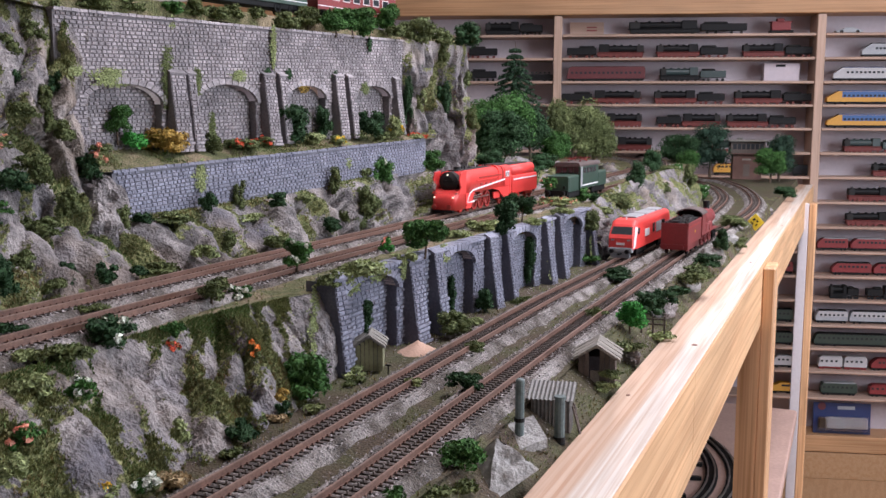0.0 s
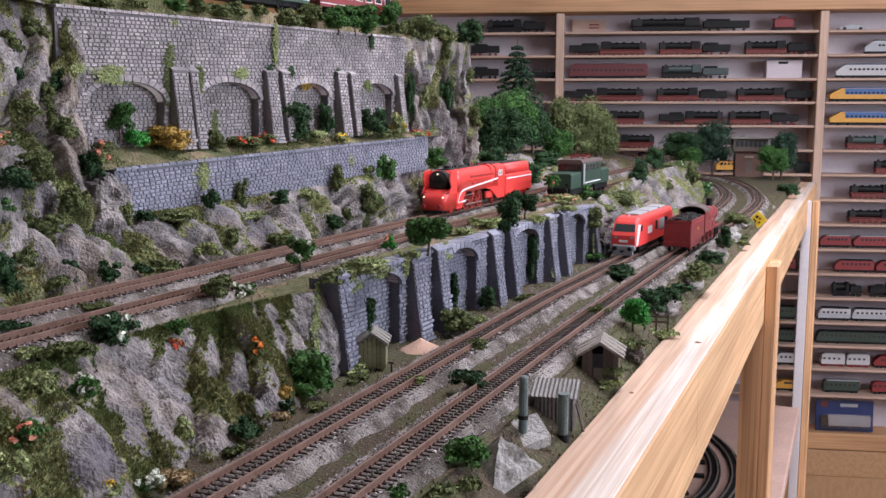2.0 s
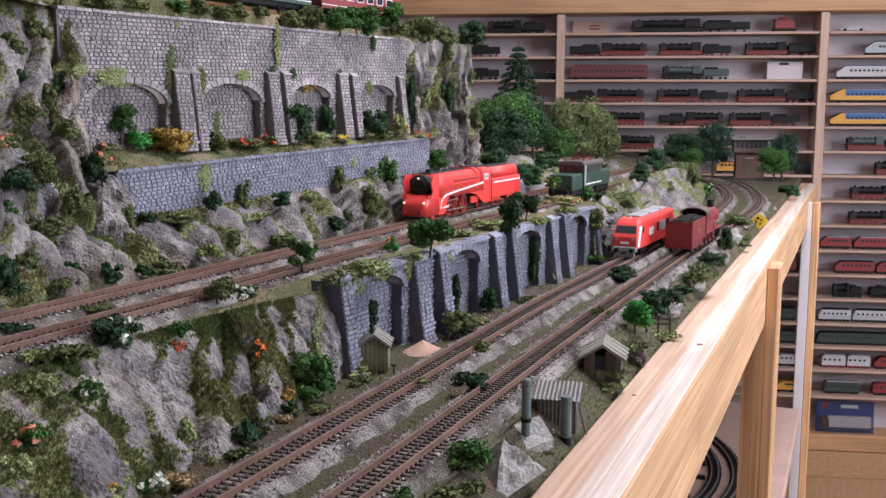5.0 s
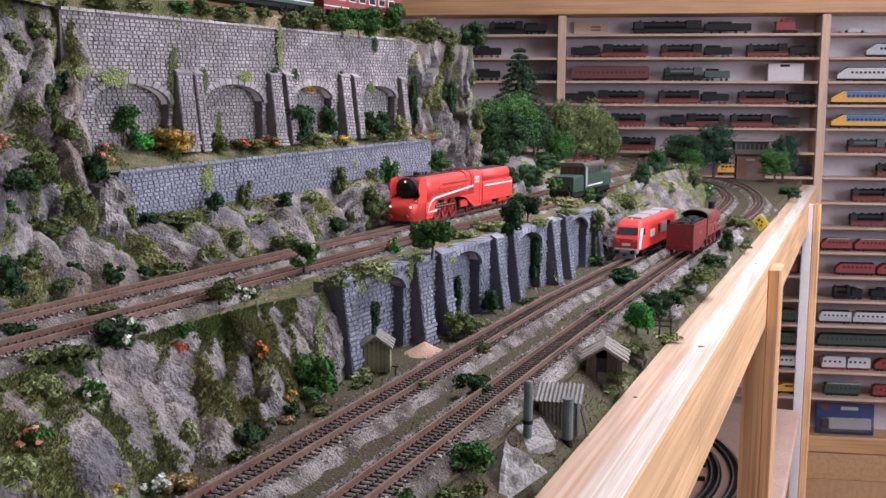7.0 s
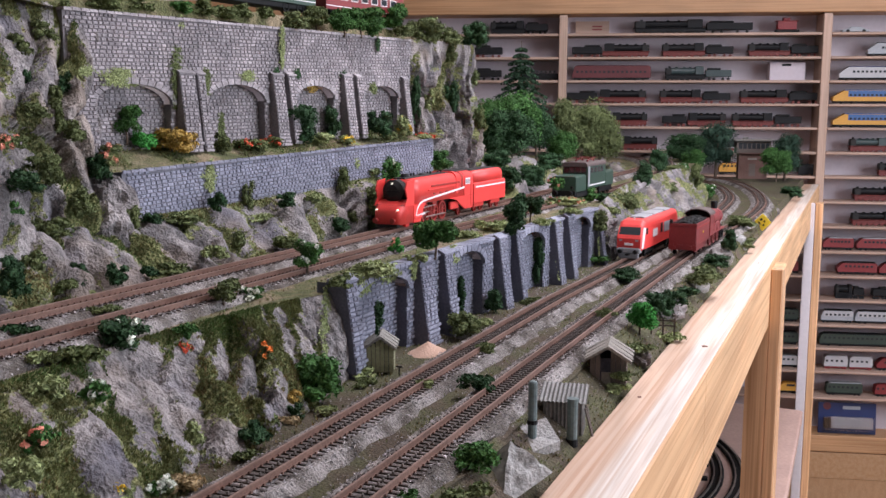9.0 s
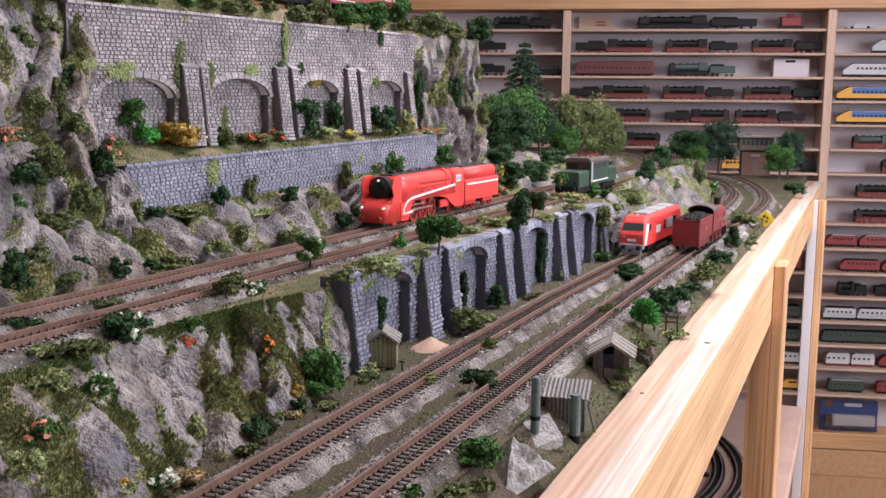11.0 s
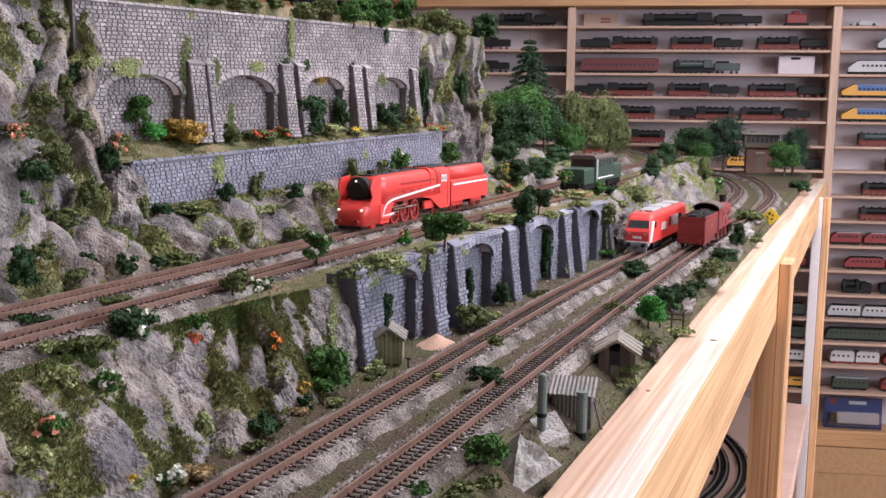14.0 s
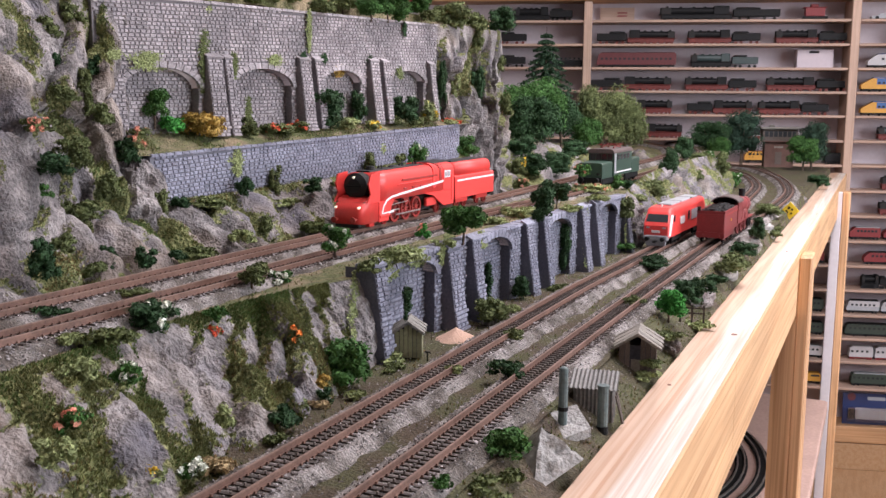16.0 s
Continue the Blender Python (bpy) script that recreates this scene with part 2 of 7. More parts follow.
# ---- geometry helpers ----
class Geo:
    """Gathers the vertices and faces of one mesh."""

    def __init__(self):
        self.v, self.f, self.m = [], [], Matrix.Identity(4)

    def add(self, vs, fs):
        o = len(self.v)
        self.v += [tuple(self.m @ Vector(p)) for p in vs]
        self.f += [tuple(o + i for i in f) for f in fs]
        return self

    def box(self, x0, x1, y0, y1, z0, z1, top=(0.0, 0.0)):
        a, b = top
        vs = [(x0, y0, z0), (x1, y0, z0), (x1, y1, z0), (x0, y1, z0),
              (x0 + a, y0 + b, z1), (x1 - a, y0 + b, z1), (x1 - a, y1 - b, z1), (x0 + a, y1 - b, z1)]
        return self.add(vs, [(3, 2, 1, 0), (4, 5, 6, 7), (0, 1, 5, 4), (1, 2, 6, 5), (2, 3, 7, 6), (3, 0, 4, 7)])

    def bbox(self, x0, x1, y0, y1, z0, z1, c):
        """A box with its edges cut off by c."""
        def ring(z, k):
            return [(x0 + k + c, y0 + k, z), (x1 - k - c, y0 + k, z), (x1 - k, y0 + k + c, z), (x1 - k, y1 - k - c, z),
                    (x1 - k - c, y1 - k, z), (x0 + k + c, y1 - k, z), (x0 + k, y1 - k - c, z), (x0 + k, y0 + k + c, z)]
        vs = ring(z0, c) + ring(z0 + c, 0) + ring(z1 - c, 0) + ring(z1, c)
        fs = [tuple(range(7, -1, -1)), tuple(range(24, 32))]
        for k in range(3):
            for i in range(8):
                j = (i + 1) % 8
                fs.append((8 * k + i, 8 * k + j, 8 * k + 8 + j, 8 * k + 8 + i))
        return self.add(vs, fs)

    def cyl(self, p0, p1, r0, r1=None, n=12, caps=True):
        r1 = r0 if r1 is None else r1
        p0, p1 = Vector(p0), Vector(p1)
        q = (p1 - p0).to_track_quat("Z", "Y").to_matrix()
        vs = []
        for p, r in ((p0, r0), (p1, r1)):
            for i in range(n):
                a = 2 * math.pi * i / n
                vs.append(p + q @ Vector((r * math.cos(a), r * math.sin(a), 0)))
        fs = [(i, (i + 1) % n, n + (i + 1) % n, n + i) for i in range(n)]
        if caps:
            fs += [tuple(range(n - 1, -1, -1)), tuple(range(n, 2 * n))]
        return self.add(vs, fs)

    def prism(self, poly, axis, a, b, taper=1.0):
        """A polygon of 2D points drawn out along an axis from a to b."""
        n = len(poly)
        put = {"x": lambda p, k: (k, p[0], p[1]), "y": lambda p, k: (p[0], k, p[1]), "z": lambda p, k: (p[0], p[1], k)}[axis]
        vs = [put(p, a) for p in poly] + [put((p[0] * taper, p[1] * taper), b) for p in poly]
        fs = [(i, (i + 1) % n, n + (i + 1) % n, n + i) for i in range(n)] + [tuple(range(n - 1, -1, -1)), tuple(range(n, 2 * n))]
        return self.add(vs, fs)

    def loft(self, rings, caps=True):
        n = len(rings[0])
        vs = [p for r in rings for p in r]
        fs = []
        for k in range(len(rings) - 1):
            for i in range(n):
                j = (i + 1) % n
                fs.append((k * n + i, k * n + j, (k + 1) * n + j, (k + 1) * n + i))
        if caps:
            fs += [tuple(range(n - 1, -1, -1)), tuple(range((len(rings) - 1) * n, len(rings) * n))]
        return self.add(vs, fs)

    def grid(self, fn, nu, nv):
        vs = [fn(i / nu, j / nv) for i in range(nu + 1) for j in range(nv + 1)]
        w = nv + 1
        return self.add(vs, [(i * w + j, (i + 1) * w + j, (i + 1) * w + j + 1, i * w + j + 1) for i in range(nu) for j in range(nv)])

    def ball(self, c, r, sx=1, sy=1, sz=1, n=8, rings=5):
        out = []
        for k in range(1, rings):
            t = math.pi * k / rings
            out.append([(c[0] + sx * r * math.sin(t) * math.cos(2 * math.pi * i / n), c[1] + sy * r * math.sin(t) * math.sin(2 * math.pi * i / n),
                         c[2] - sz * r * math.cos(t)) for i in range(n)])
        return self.loft(out)


def mesh_of(name, g, mat, smooth=False):
    me = bpy.data.meshes.new(name)
    me.from_pydata(g.v, [], g.f)
    me.materials.append(mat)
    if smooth:
        me.polygons.foreach_set("use_smooth", [True] * len(me.polygons))
    me.validate()
    return me


def part(name, g, mat, parent=None, label="", smooth=False):
    """One mesh object, under a thing or under a part."""
    ob = new(name, mesh_of(name, g, mat, smooth))
    ob.parent = parent
    return tagged(ob, label)


def thing(name, label, category, m=None, group="", kind=""):
    """An Empty at the thing's base, which carries its parts."""
    ob = new(name)
    ob.empty_display_size = 0.01
    if m is not None:
        ob.matrix_basis = m
    return tagged(ob, label, category, group, kind)


def structure(name, g, mat, label, smooth=False):
    ob = part(name, g, mat, None, label, smooth)
    return tagged(ob, kind="structure")


def poly_at(pts, s):
    """The point at the share s of a polyline, smoothed."""
    n = len(pts) - 1
    x = min(max(s, 0), 1) * n
    i = min(int(x), n - 1)
    f = x - i
    p = [Vector(pts[min(max(i + k, 0), n)]) for k in (-1, 0, 1, 2)]
    return 0.5 * ((2 * p[1]) + (p[2] - p[0]) * f + (2 * p[0] - 5 * p[1] + 4 * p[2] - p[3]) * f * f + (3 * p[1] - p[0] - 3 * p[2] + p[3]) * f ** 3)


def even(pts, step):
    """Points every step metres along a smoothed polyline, with their directions."""
    fine = [poly_at(pts, i / 800) for i in range(801)]
    out, run, want = [], 0.0, 0.0
    for a, b in zip(fine, fine[1:]):
        d = (b - a).length
        while want <= run + d and d > 0:
            out.append((a.lerp(b, (want - run) / d), (b - a).normalized()))
            want += step
        run += d
    return out


# ---- the room ----
FLOOR_Z, CEIL_Z = -1.10, 1.50
SHELF = Matrix.Translation((-0.10, 3.68, 0)) @ pose(0, 0, 0, 0, 0, 15.2)


def room():
    structure("floor", Geo().box(-3.2, 2.9, -2.3, 5.4, FLOOR_Z - 0.05, FLOOR_Z), FLOORWOOD, "brown parquet floor of the room")
    structure("ceiling", Geo().box(-3.2, 2.9, -2.3, 5.4, CEIL_Z, CEIL_Z + 0.05), PLASTER, "plain white plaster ceiling")
    structure("wall_west", Geo().box(-3.2, -3.1, -2.2, 5.3, FLOOR_Z, CEIL_Z), PLASTER, "plain plaster wall behind the layout")
    structure("wall_south", Geo().box(-3.1, 2.6, -2.3, -2.2, FLOOR_Z, CEIL_Z), PLASTER, "plain plaster wall")
    g = Geo()
    g.box(2.6, 2.75, -2.2, 0.6, FLOOR_Z, CEIL_Z).box(2.6, 2.75, 2.8, 5.3, FLOOR_Z, CEIL_Z)
    g.box(2.6, 2.75, 0.6, 2.8, FLOOR_Z, 0.0).box(2.6, 2.75, 0.6, 2.8, 1.3, CEIL_Z)
    structure("wall_east", g, PLASTER, "plaster wall with a window opening")
    w = structure("window_1", Geo().box(2.66, 2.70, 0.6, 2.8, 0.0, 0.05).box(2.66, 2.70, 0.6, 2.8, 1.25, 1.3)
                  .box(2.66, 2.70, 0.6, 0.65, 0.05, 1.25).box(2.66, 2.70, 2.75, 2.8, 0.05, 1.25).box(2.66, 2.70, 1.67, 1.73, 0.05, 1.25),
                  WHITE, "white window frame with two lights")
    wall = structure("wall_north", Geo().box(-3.4, 3.2, 0.135, 0.23, FLOOR_Z, CEIL_Z), PLASTER, "pale plaster wall behind the display shelves")
    wall.matrix_basis = SHELF
    lamp = thing("ceiling_lamp", "long white ceiling lamp, switched on", "ceiling lamp")
    part("housing", Geo().box(-0.12, 0.32, 0.8, 2.4, CEIL_Z - 0.04, CEIL_Z), WHITE, lamp)


SHELF_Z = [0.479, 0.398, 0.317, 0.237, 0.156, 0.072, -0.012, -0.099, -0.186, -0.274, -0.361, -0.447, -0.536, -0.620, -0.704, -0.800]


def display_shelf():
    """Wall of shallow pine shelves; local x along the wall, y = 0 is the front edge."""
    sh = thing("display_shelf", "pine wall shelving with many shallow boards and white backs", "shelf", SHELF)
    part("back_panel", Geo().box(-2.4, 1.9, 0.110, 0.120, -0.95, 0.545), SHELF_BACK, sh, "white back panel")
    part("top_board", Geo().bbox(-2.4, 1.9, -0.012, 0.12, 0.545, 0.606, 0.003), PINE_TOP, sh)
    part("base_board", Geo().bbox(-2.4, 1.9, -0.004, 0.12, -1.0, -0.94, 0.003), PINE_TOP, sh)
    part("plinth", Geo().bbox(-2.4, 1.9, 0.0, 0.12, FLOOR_Z, -1.003, 0.002), FLOORWOOD, sh)
    for i, x in enumerate((-1.82, -0.907, -0.0125, 0.885, 1.78)):
        part("upright", Geo().bbox(x - 0.0145, x + 0.0145, -0.003, 0.109, -0.938, 0.543, 0.002), PINE_SHELF, sh)
    edges = (-2.38, -1.82, -0.907, -0.0125, 0.885, 1.78)
    for a, b in zip(edges, edges[1:]):
        for z in SHELF_Z:
            part("shelf_board", Geo().bbox(a + 0.016, b - 0.016, 0.0, 0.108, z - 0.009, z, 0.0015), PINE_X, sh)
    return sh


def timber():
    """The wooden rail beside the layout with its posts."""
    r = thing("wooden_railing", "bright planed pine railing with knots beside the layout", "railing")
    rail = part("handrail", Geo().bbox(-0.154, -0.108, -0.3, 3.50, -0.1180, -0.0300, 0.0007), PINE, r, "pale pine rail with a tan edge")
    for y, x, a in ((0.93, -0.1215, 0.0030), (0.735, -0.143, 0.0016), (1.52, -0.125, 0.0018), (2.1, -0.118, 0.002)):
        part("knot", Geo().cyl((x, y, -0.0312), (x, y, -0.0296), a, n=10), KNOT, rail, "brown knot")
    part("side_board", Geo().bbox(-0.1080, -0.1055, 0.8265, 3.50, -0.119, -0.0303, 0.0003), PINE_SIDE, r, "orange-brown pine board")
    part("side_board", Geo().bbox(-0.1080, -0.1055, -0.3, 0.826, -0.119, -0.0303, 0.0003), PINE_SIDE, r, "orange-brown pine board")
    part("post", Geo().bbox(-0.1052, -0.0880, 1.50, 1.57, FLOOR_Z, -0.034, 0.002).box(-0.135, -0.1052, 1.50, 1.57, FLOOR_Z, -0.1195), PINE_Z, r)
    part("brace", Geo().prism([(1.80, -0.119), (1.575, -0.24), (1.575, -0.29), (1.86, -0.119)], "x", -0.130, -0.112), PINE_Z, r)
    p = thing("wooden_post", "pine post with one side painted white", "post")
    part("timber", Geo().bbox(-0.0945, -0.075, 2.88, 2.94, FLOOR_Z, -0.045, 0.002), PINE_Z, p)
    part("white_board", Geo().bbox(-0.120, -0.095, 2.88, 2.90, FLOOR_Z, -0.045, 0.002), WHITE, p, "white painted board")
    return r


# ---- the layout's ground ----
TRACK_A = [(-0.277, -0.3), (-0.277, 0.2), (-0.277, 0.6), (-0.277, 0.92), (-0.271, 1.1), (-0.264, 1.3), (-0.257, 1.6), (-0.251, 1.9), (-0.254, 2.13), (-0.266, 2.37), (-0.291, 2.56), (-0.345, 2.82), (-0.437, 3.08), (-0.56, 3.22)]
TRACK_B = [(-0.2145, -0.3), (-0.2145, 0.2), (-0.2145, 0.5), (-0.2145, 0.8), (-0.211, 1.1), (-0.206, 1.4), (-0.197, 1.69), (-0.184, 1.9), (-0.182, 2.16), (-0.197, 2.4), (-0.247, 2.73), (-0.322, 3.04), (-0.393, 3.22), (-0.55, 3.36)]
TRACK_C = [(-0.4815, -0.3), (-0.4815, 0.2), (-0.4815, 0.6), (-0.4815, 1.0), (-0.485, 1.3), (-0.492, 1.6), (-0.502, 2.0), (-0.506, 2.25), (-0.511, 2.47), (-0.543, 2.79), (-0.638, 3.19), (-0.775, 3.5)]
TRACK_D = [(-0.4235, -0.3), (-0.4235, 0.2), (-0.4235, 0.6), (-0.4235, 0.95), (-0.419, 1.2), (-0.410, 1.45), (-0.405, 1.75), (-0.416, 2.18), (-0.462, 2.65), (-0.518, 3.01), (-0.634, 3.45), (-0.745, 3.72)]
Z_LOW, Z_UP = 0.0, 0.057


def flat(pts, z):
    return [(x, y, z) for x, y in pts]


def track(pts, z, name, label):
    """Rails, sleepers and the ballast bed; z is the rail head."""
    t = thing(name, label, "railway track", kind="structure")
    run = even(flat(pts, z), 0.012)
    side = [Vector((d.y, -d.x, 0)) for _, d in run]
    bed = Geo()
    prof = [(-0.0255, -0.0118), (-0.018, -0.0045), (0.018, -0.0045), (0.0255, -0.0118)]

    def bed_at(u, v):
        i, j = round(u * (len(run) - 1)), round(v * 3)
        p = run[i][0]
        ragged = 1 + (0.16 * noise.noise(Vector((p.x * 60 + j * 9, p.y * 60, z * 50))) if j in (0, 3) else 0)
        return p + side[i] * prof[j][0] * ragged + Vector((0, 0, prof[j][1] + 0.0006 * noise.noise(Vector((u * 900, v * 9, z * 50)))))
    bed.grid(bed_at, len(run) - 1, 3)
    part("ballast_bed", bed, BALLAST, t)
    for s in (-1, 1):
        for nm, w, z0, z1, mat in (("rail_foot", 0.0010, -0.0038, -0.0031, RUST), ("rail", 0.0005, -0.0031, -0.0006, RUST), ("rail_head", 0.0006, -0.0006, 0.0, RAILTOP)):
            g = Geo()
            rings = []
            for (p, d), n in zip(run, side):
                c = p + n * (0.00825 * s)
                rings.append([c - n * w + Vector((0, 0, z0)), c + n * w + Vector((0, 0, z0)), c + n * w + Vector((0, 0, z1)), c - n * w + Vector((0, 0, z1))])
            g.loft([[tuple(q) for q in r] for r in rings])
            part(nm, g, mat, t)
    sl, stud, chair = Geo(), Geo(), Geo()
    for i, (p, d) in enumerate(even(flat(pts, z), 0.0058)):
        m = Matrix.Translation(p) @ Matrix.Rotation(math.atan2(d.y, d.x) - math.pi / 2, 4, "Z")
        sl.m = stud.m = chair.m = m
        sl.box(-0.0148, 0.0148, -0.0013, 0.0013, -0.0062, -0.0037, (0.0003, 0.0003))
        stud.box(-0.0006, 0.0006, -0.0009, 0.0009, -0.0038, -0.0022, (0.0002, 0.0003))
        for x in (-0.0098, -0.0067, 0.0067, 0.0098):
            chair.box(x - 0.0006, x + 0.0006, -0.0008, 0.0008, -0.0038, -0.0027, (0.0002, 0.0002))
    for nm, g, mat in (("sleepers", sl, SLEEPER), ("contact_studs", stud, DARKRAIL), ("rail_chairs", chair, RUST)):
        tagged(part(nm, g, mat, t), kind="stuff")
    return t


def rough(p, amp, scale, stretch=(1, 1.25, 0.5), seed=0.0):
    """Craggy displacement for cast rock: tilted slabs with clefts between them."""
    q = Vector((p.x * stretch[0], p.y * stretch[1], p.z * stretch[2])) * scale + Vector((seed, seed * 1.7, seed * 0.3))
    q = q + 0.18 * noise.noise_vector(q * 1.7)
    h = 0.0
    for k, f in ((1.0, 1.0), (0.30, 2.6)):
        dist, pts = noise.voronoi(q * f)
        tilt = noise.cell_vector(pts[0] * 7.3)
        h += k * (1.25 * (q * f - pts[0]).dot(tilt - Vector((0.5, 0.5, 0.5))) + 0.55 * noise.cell(pts[0] * 5.1) - 0.35 * max(0.0, 0.16 - (dist[1] - dist[0])) / 0.16)
    return amp * (h + 0.22 * noise.fractal(q * 5, 1, 2, 3))


SURFACES = {}
MOSS = {}


def rock_face(name, top, foot, nu, nv, amp, scale, label, seed=0.0, belly=0.0, ribs=(8, 0.006, 0.4), green=0.0, bare=2.0):
    """A rock slope between a line at its top and one at its foot.
    ribs: how many slabs stand side by side, their depth and their slant; moss grows in the clefts.
    bare: the share along it from which the stone is smooth and clean."""
    g = Geo()
    moss = []
    count, depth, slant = ribs

    def fn(u, v):
        a, b = poly_at(top, u), poly_at(foot, u)
        du = poly_at(top, min(u + 0.01, 1)) - poly_at(top, max(u - 0.01, 0))
        n = du.cross(b - a)
        n.normalize()
        if n.x < 0:
            n = -n
        p = a.lerp(b, v)
        edge = min(1.0, 4 * v, 6 * (1 - v) + 0.25)
        q = u * count + slant * v + 0.85 * noise.noise(p * 15 + Vector((seed, 0, 3))) + 0.3 * noise.noise(p * 44)
        cell, f = math.floor(q), q - math.floor(q)
        tall = 0.45 + 0.8 * noise.cell(Vector((cell * 3.7 + seed, seed, 1.5)))
        ridge = math.sin(math.pi * f) ** 0.55
        calm = 1 - 0.85 * min(1.0, max(0.0, (u - bare) / 0.05))
        lean = (f - 0.5) * (noise.cell(Vector((cell * 5.3, seed + 4, 2.5))) - 0.5)
        k = rough(p, amp, scale, seed=seed) * edge + belly * math.sin(math.pi * v) + depth * calm * edge * (ridge * tall - 0.55 + 1.6 * lean)
        k += 0.0026 * noise.fractal(p * 110, 1, 2, 4) * edge
        patch = noise.fractal(Vector((p.x * 9, p.y * 26, p.z * 9)) + Vector((seed, 7, 1)), 1, 2, 4)
        moss.append(green + 0.55 * calm - 0.55 + 0.48 * calm * (1 - ridge) + 0.85 * patch + 0.22 * max(0.0, 1 - v * 7) - 0.02)
        return tuple(p + n * k)
    g.grid(fn, nu, nv)
    ob = part(name, g, ROCK, None, label, True)
    ob.data.attributes.new("moss", "FLOAT", "POINT").data.foreach_set("value", moss)
    key = name + str(len(SURFACES))
    SURFACES[key], MOSS[key] = g, moss
    return tagged(ob, kind="structure", category="rock face")


def edge_at(line, y):
    """The point of a line at the depth y."""
    for p, q in zip(line, line[1:]):
        if y <= q[1] or q is line[-1]:
            k = min(max((y - p[1]) / (q[1] - p[1]), 0), 1)
            return Vector((p[0] + (q[0] - p[0]) * k, y, p[2] + (q[2] - p[2]) * k))


def ground_sheet(name, left, right, nu, nv, amp, mat, label, seed=0.0):
    g = Geo()
    y0, y1 = left[0][1], left[-1][1]

    def fn(u, v):
        y = y0 + (y1 - y0) * u
        p = edge_at(left, y).lerp(edge_at(right, y), v)
        return (p.x, p.y, p.z + amp * noise.fractal(Vector((p.x * 30, p.y * 30, seed)), 1, 2, 3) + amp * 0.5 * noise.noise(p * 140))
    g.grid(fn, nu, nv)
    ob = part(name, g, mat, None, label, True)
    SURFACES[name + str(len(SURFACES))] = g
    return tagged(ob, kind="structure")


WALL_LOW = ((-0.345, 0.632), (-0.312, 1.285))
WALL_LEDGE = ((-0.602, 0.702), (-0.520, 1.215))
WALL_TOP = ((-0.6434, 0.6823), (-0.545, 1.195))


def lay_ground():
    ground_sheet("ground", [(-0.375, -0.3, -0.0105), (-0.375, 1.3, -0.0105), (-0.45, 2.2, -0.0105), (-0.6, 3.45, -0.0105)],
                 [(-0.186, -0.3, -0.0105), (-0.186, 0.8, -0.0105), (-0.174, 1.3, -0.0105), (-0.156, 1.7, -0.0105), (-0.156, 2.3, -0.0105), (-0.156, 3.45, -0.0105)], 260, 26, 0.002, GROUND,
                 "earth and grass scatter on the lower level")
    ground_sheet("ground", [(-0.60, -0.3, 0.045), (-0.60, 0.9, 0.045), (-0.62, 2.0, 0.045), (-0.95, 3.5, 0.045)],
                 [(-0.394, -0.3, 0.045), (-0.394, 0.48, 0.046), (-0.378, 0.58, 0.049), (-0.352, 0.635, 0.052), (-0.318, 1.28, 0.053), (-0.340, 1.45, 0.052), (-0.365, 1.7, 0.047), (-0.368, 2.2, 0.045), (-0.40, 2.6, 0.045), (-0.5, 3.5, 0.045)], 260, 26, 0.002, TURF,
                 "grassy ground of the middle level", 3.0)
    ground_sheet("embankment", [(-0.190, -0.3, -0.0095), (-0.190, 0.8, -0.0095), (-0.178, 1.3, -0.0095), (-0.160, 1.7, -0.0095), (-0.156, 2.3, -0.0095), (-0.156, 3.45, -0.0095)],
                 [(-0.153, -0.3, -0.034), (-0.153, 0.8, -0.034), (-0.153, 1.3, -0.030), (-0.153, 1.7, -0.028), (-0.153, 2.3, -0.028), (-0.153, 3.45, -0.028)], 220, 12, 0.0025, GROUND, "brown earth bank sloping to the railing", 9.0)
    # slopes
    rock_face("rock_slope", [(-0.388, -0.1, 0.048), (-0.390, 0.3, 0.048), (-0.392, 0.48, 0.048), (-0.375, 0.58, 0.05), (-0.350, 0.64, 0.052)],
              [(-0.303, -0.1, -0.012), (-0.305, 0.3, -0.012), (-0.312, 0.45, -0.012), (-0.325, 0.56, -0.012), (-0.338, 0.635, -0.012)],
              260, 76, 0.010, 12, "grey cast rock slope overgrown with moss above the lower track", 1.0, 0.005, (17, 0.0065, 1.3), 0.11, 0.83)
    rock_face("rock_slope", [(-0.316, 1.28, 0.052), (-0.345, 1.45, 0.060), (-0.366, 1.7, 0.068), (-0.362, 2.0, 0.074), (-0.36, 2.25, 0.072), (-0.39, 2.5, 0.052)],
              [(-0.300, 1.28, -0.012), (-0.303, 1.45, -0.012), (-0.305, 1.7, -0.012), (-0.300, 2.0, -0.012), (-0.30, 2.25, -0.012), (-0.35, 2.5, -0.012)],
              190, 40, 0.014, 22, "jagged grey rocks between the two track levels", 5.0, 0.004, (26, 0.014, 0.6), -0.12)
    rock_face("rock_slope", [(-0.592, 0.42, 0.09), (-0.60, 0.6, 0.09), (-0.598, 0.70, 0.09), (-0.57, 0.9, 0.097), (-0.525, 1.21, 0.118), (-0.51, 1.3, 0.1)],
              [(-0.512, 0.40, 0.046), (-0.515, 0.6, 0.046), (-0.516, 0.75, 0.046), (-0.514, 0.9, 0.046), (-0.512, 1.15, 0.046), (-0.512, 1.3, 0.046)],
              220, 40, 0.010, 16, "grey boulders with grass below the ledge wall", 8.0, 0.006, (19, 0.012, 0.3), -0.02)
    rock_face("cliff", [(-0.64, 0.15, 0.30), (-0.66, 0.45, 0.30), (-0.665, 0.62, 0.285), (-0.642, 0.72, 0.275)],
              [(-0.53, 0.1, 0.05), (-0.545, 0.4, 0.05), (-0.565, 0.58, 0.07), (-0.602, 0.705, 0.10)],
              130, 130, 0.020, 11, "tall grey rock cliff overgrown with moss and bushes", 12.0, 0.006, (9, 0.012, 1.1), 0.04)
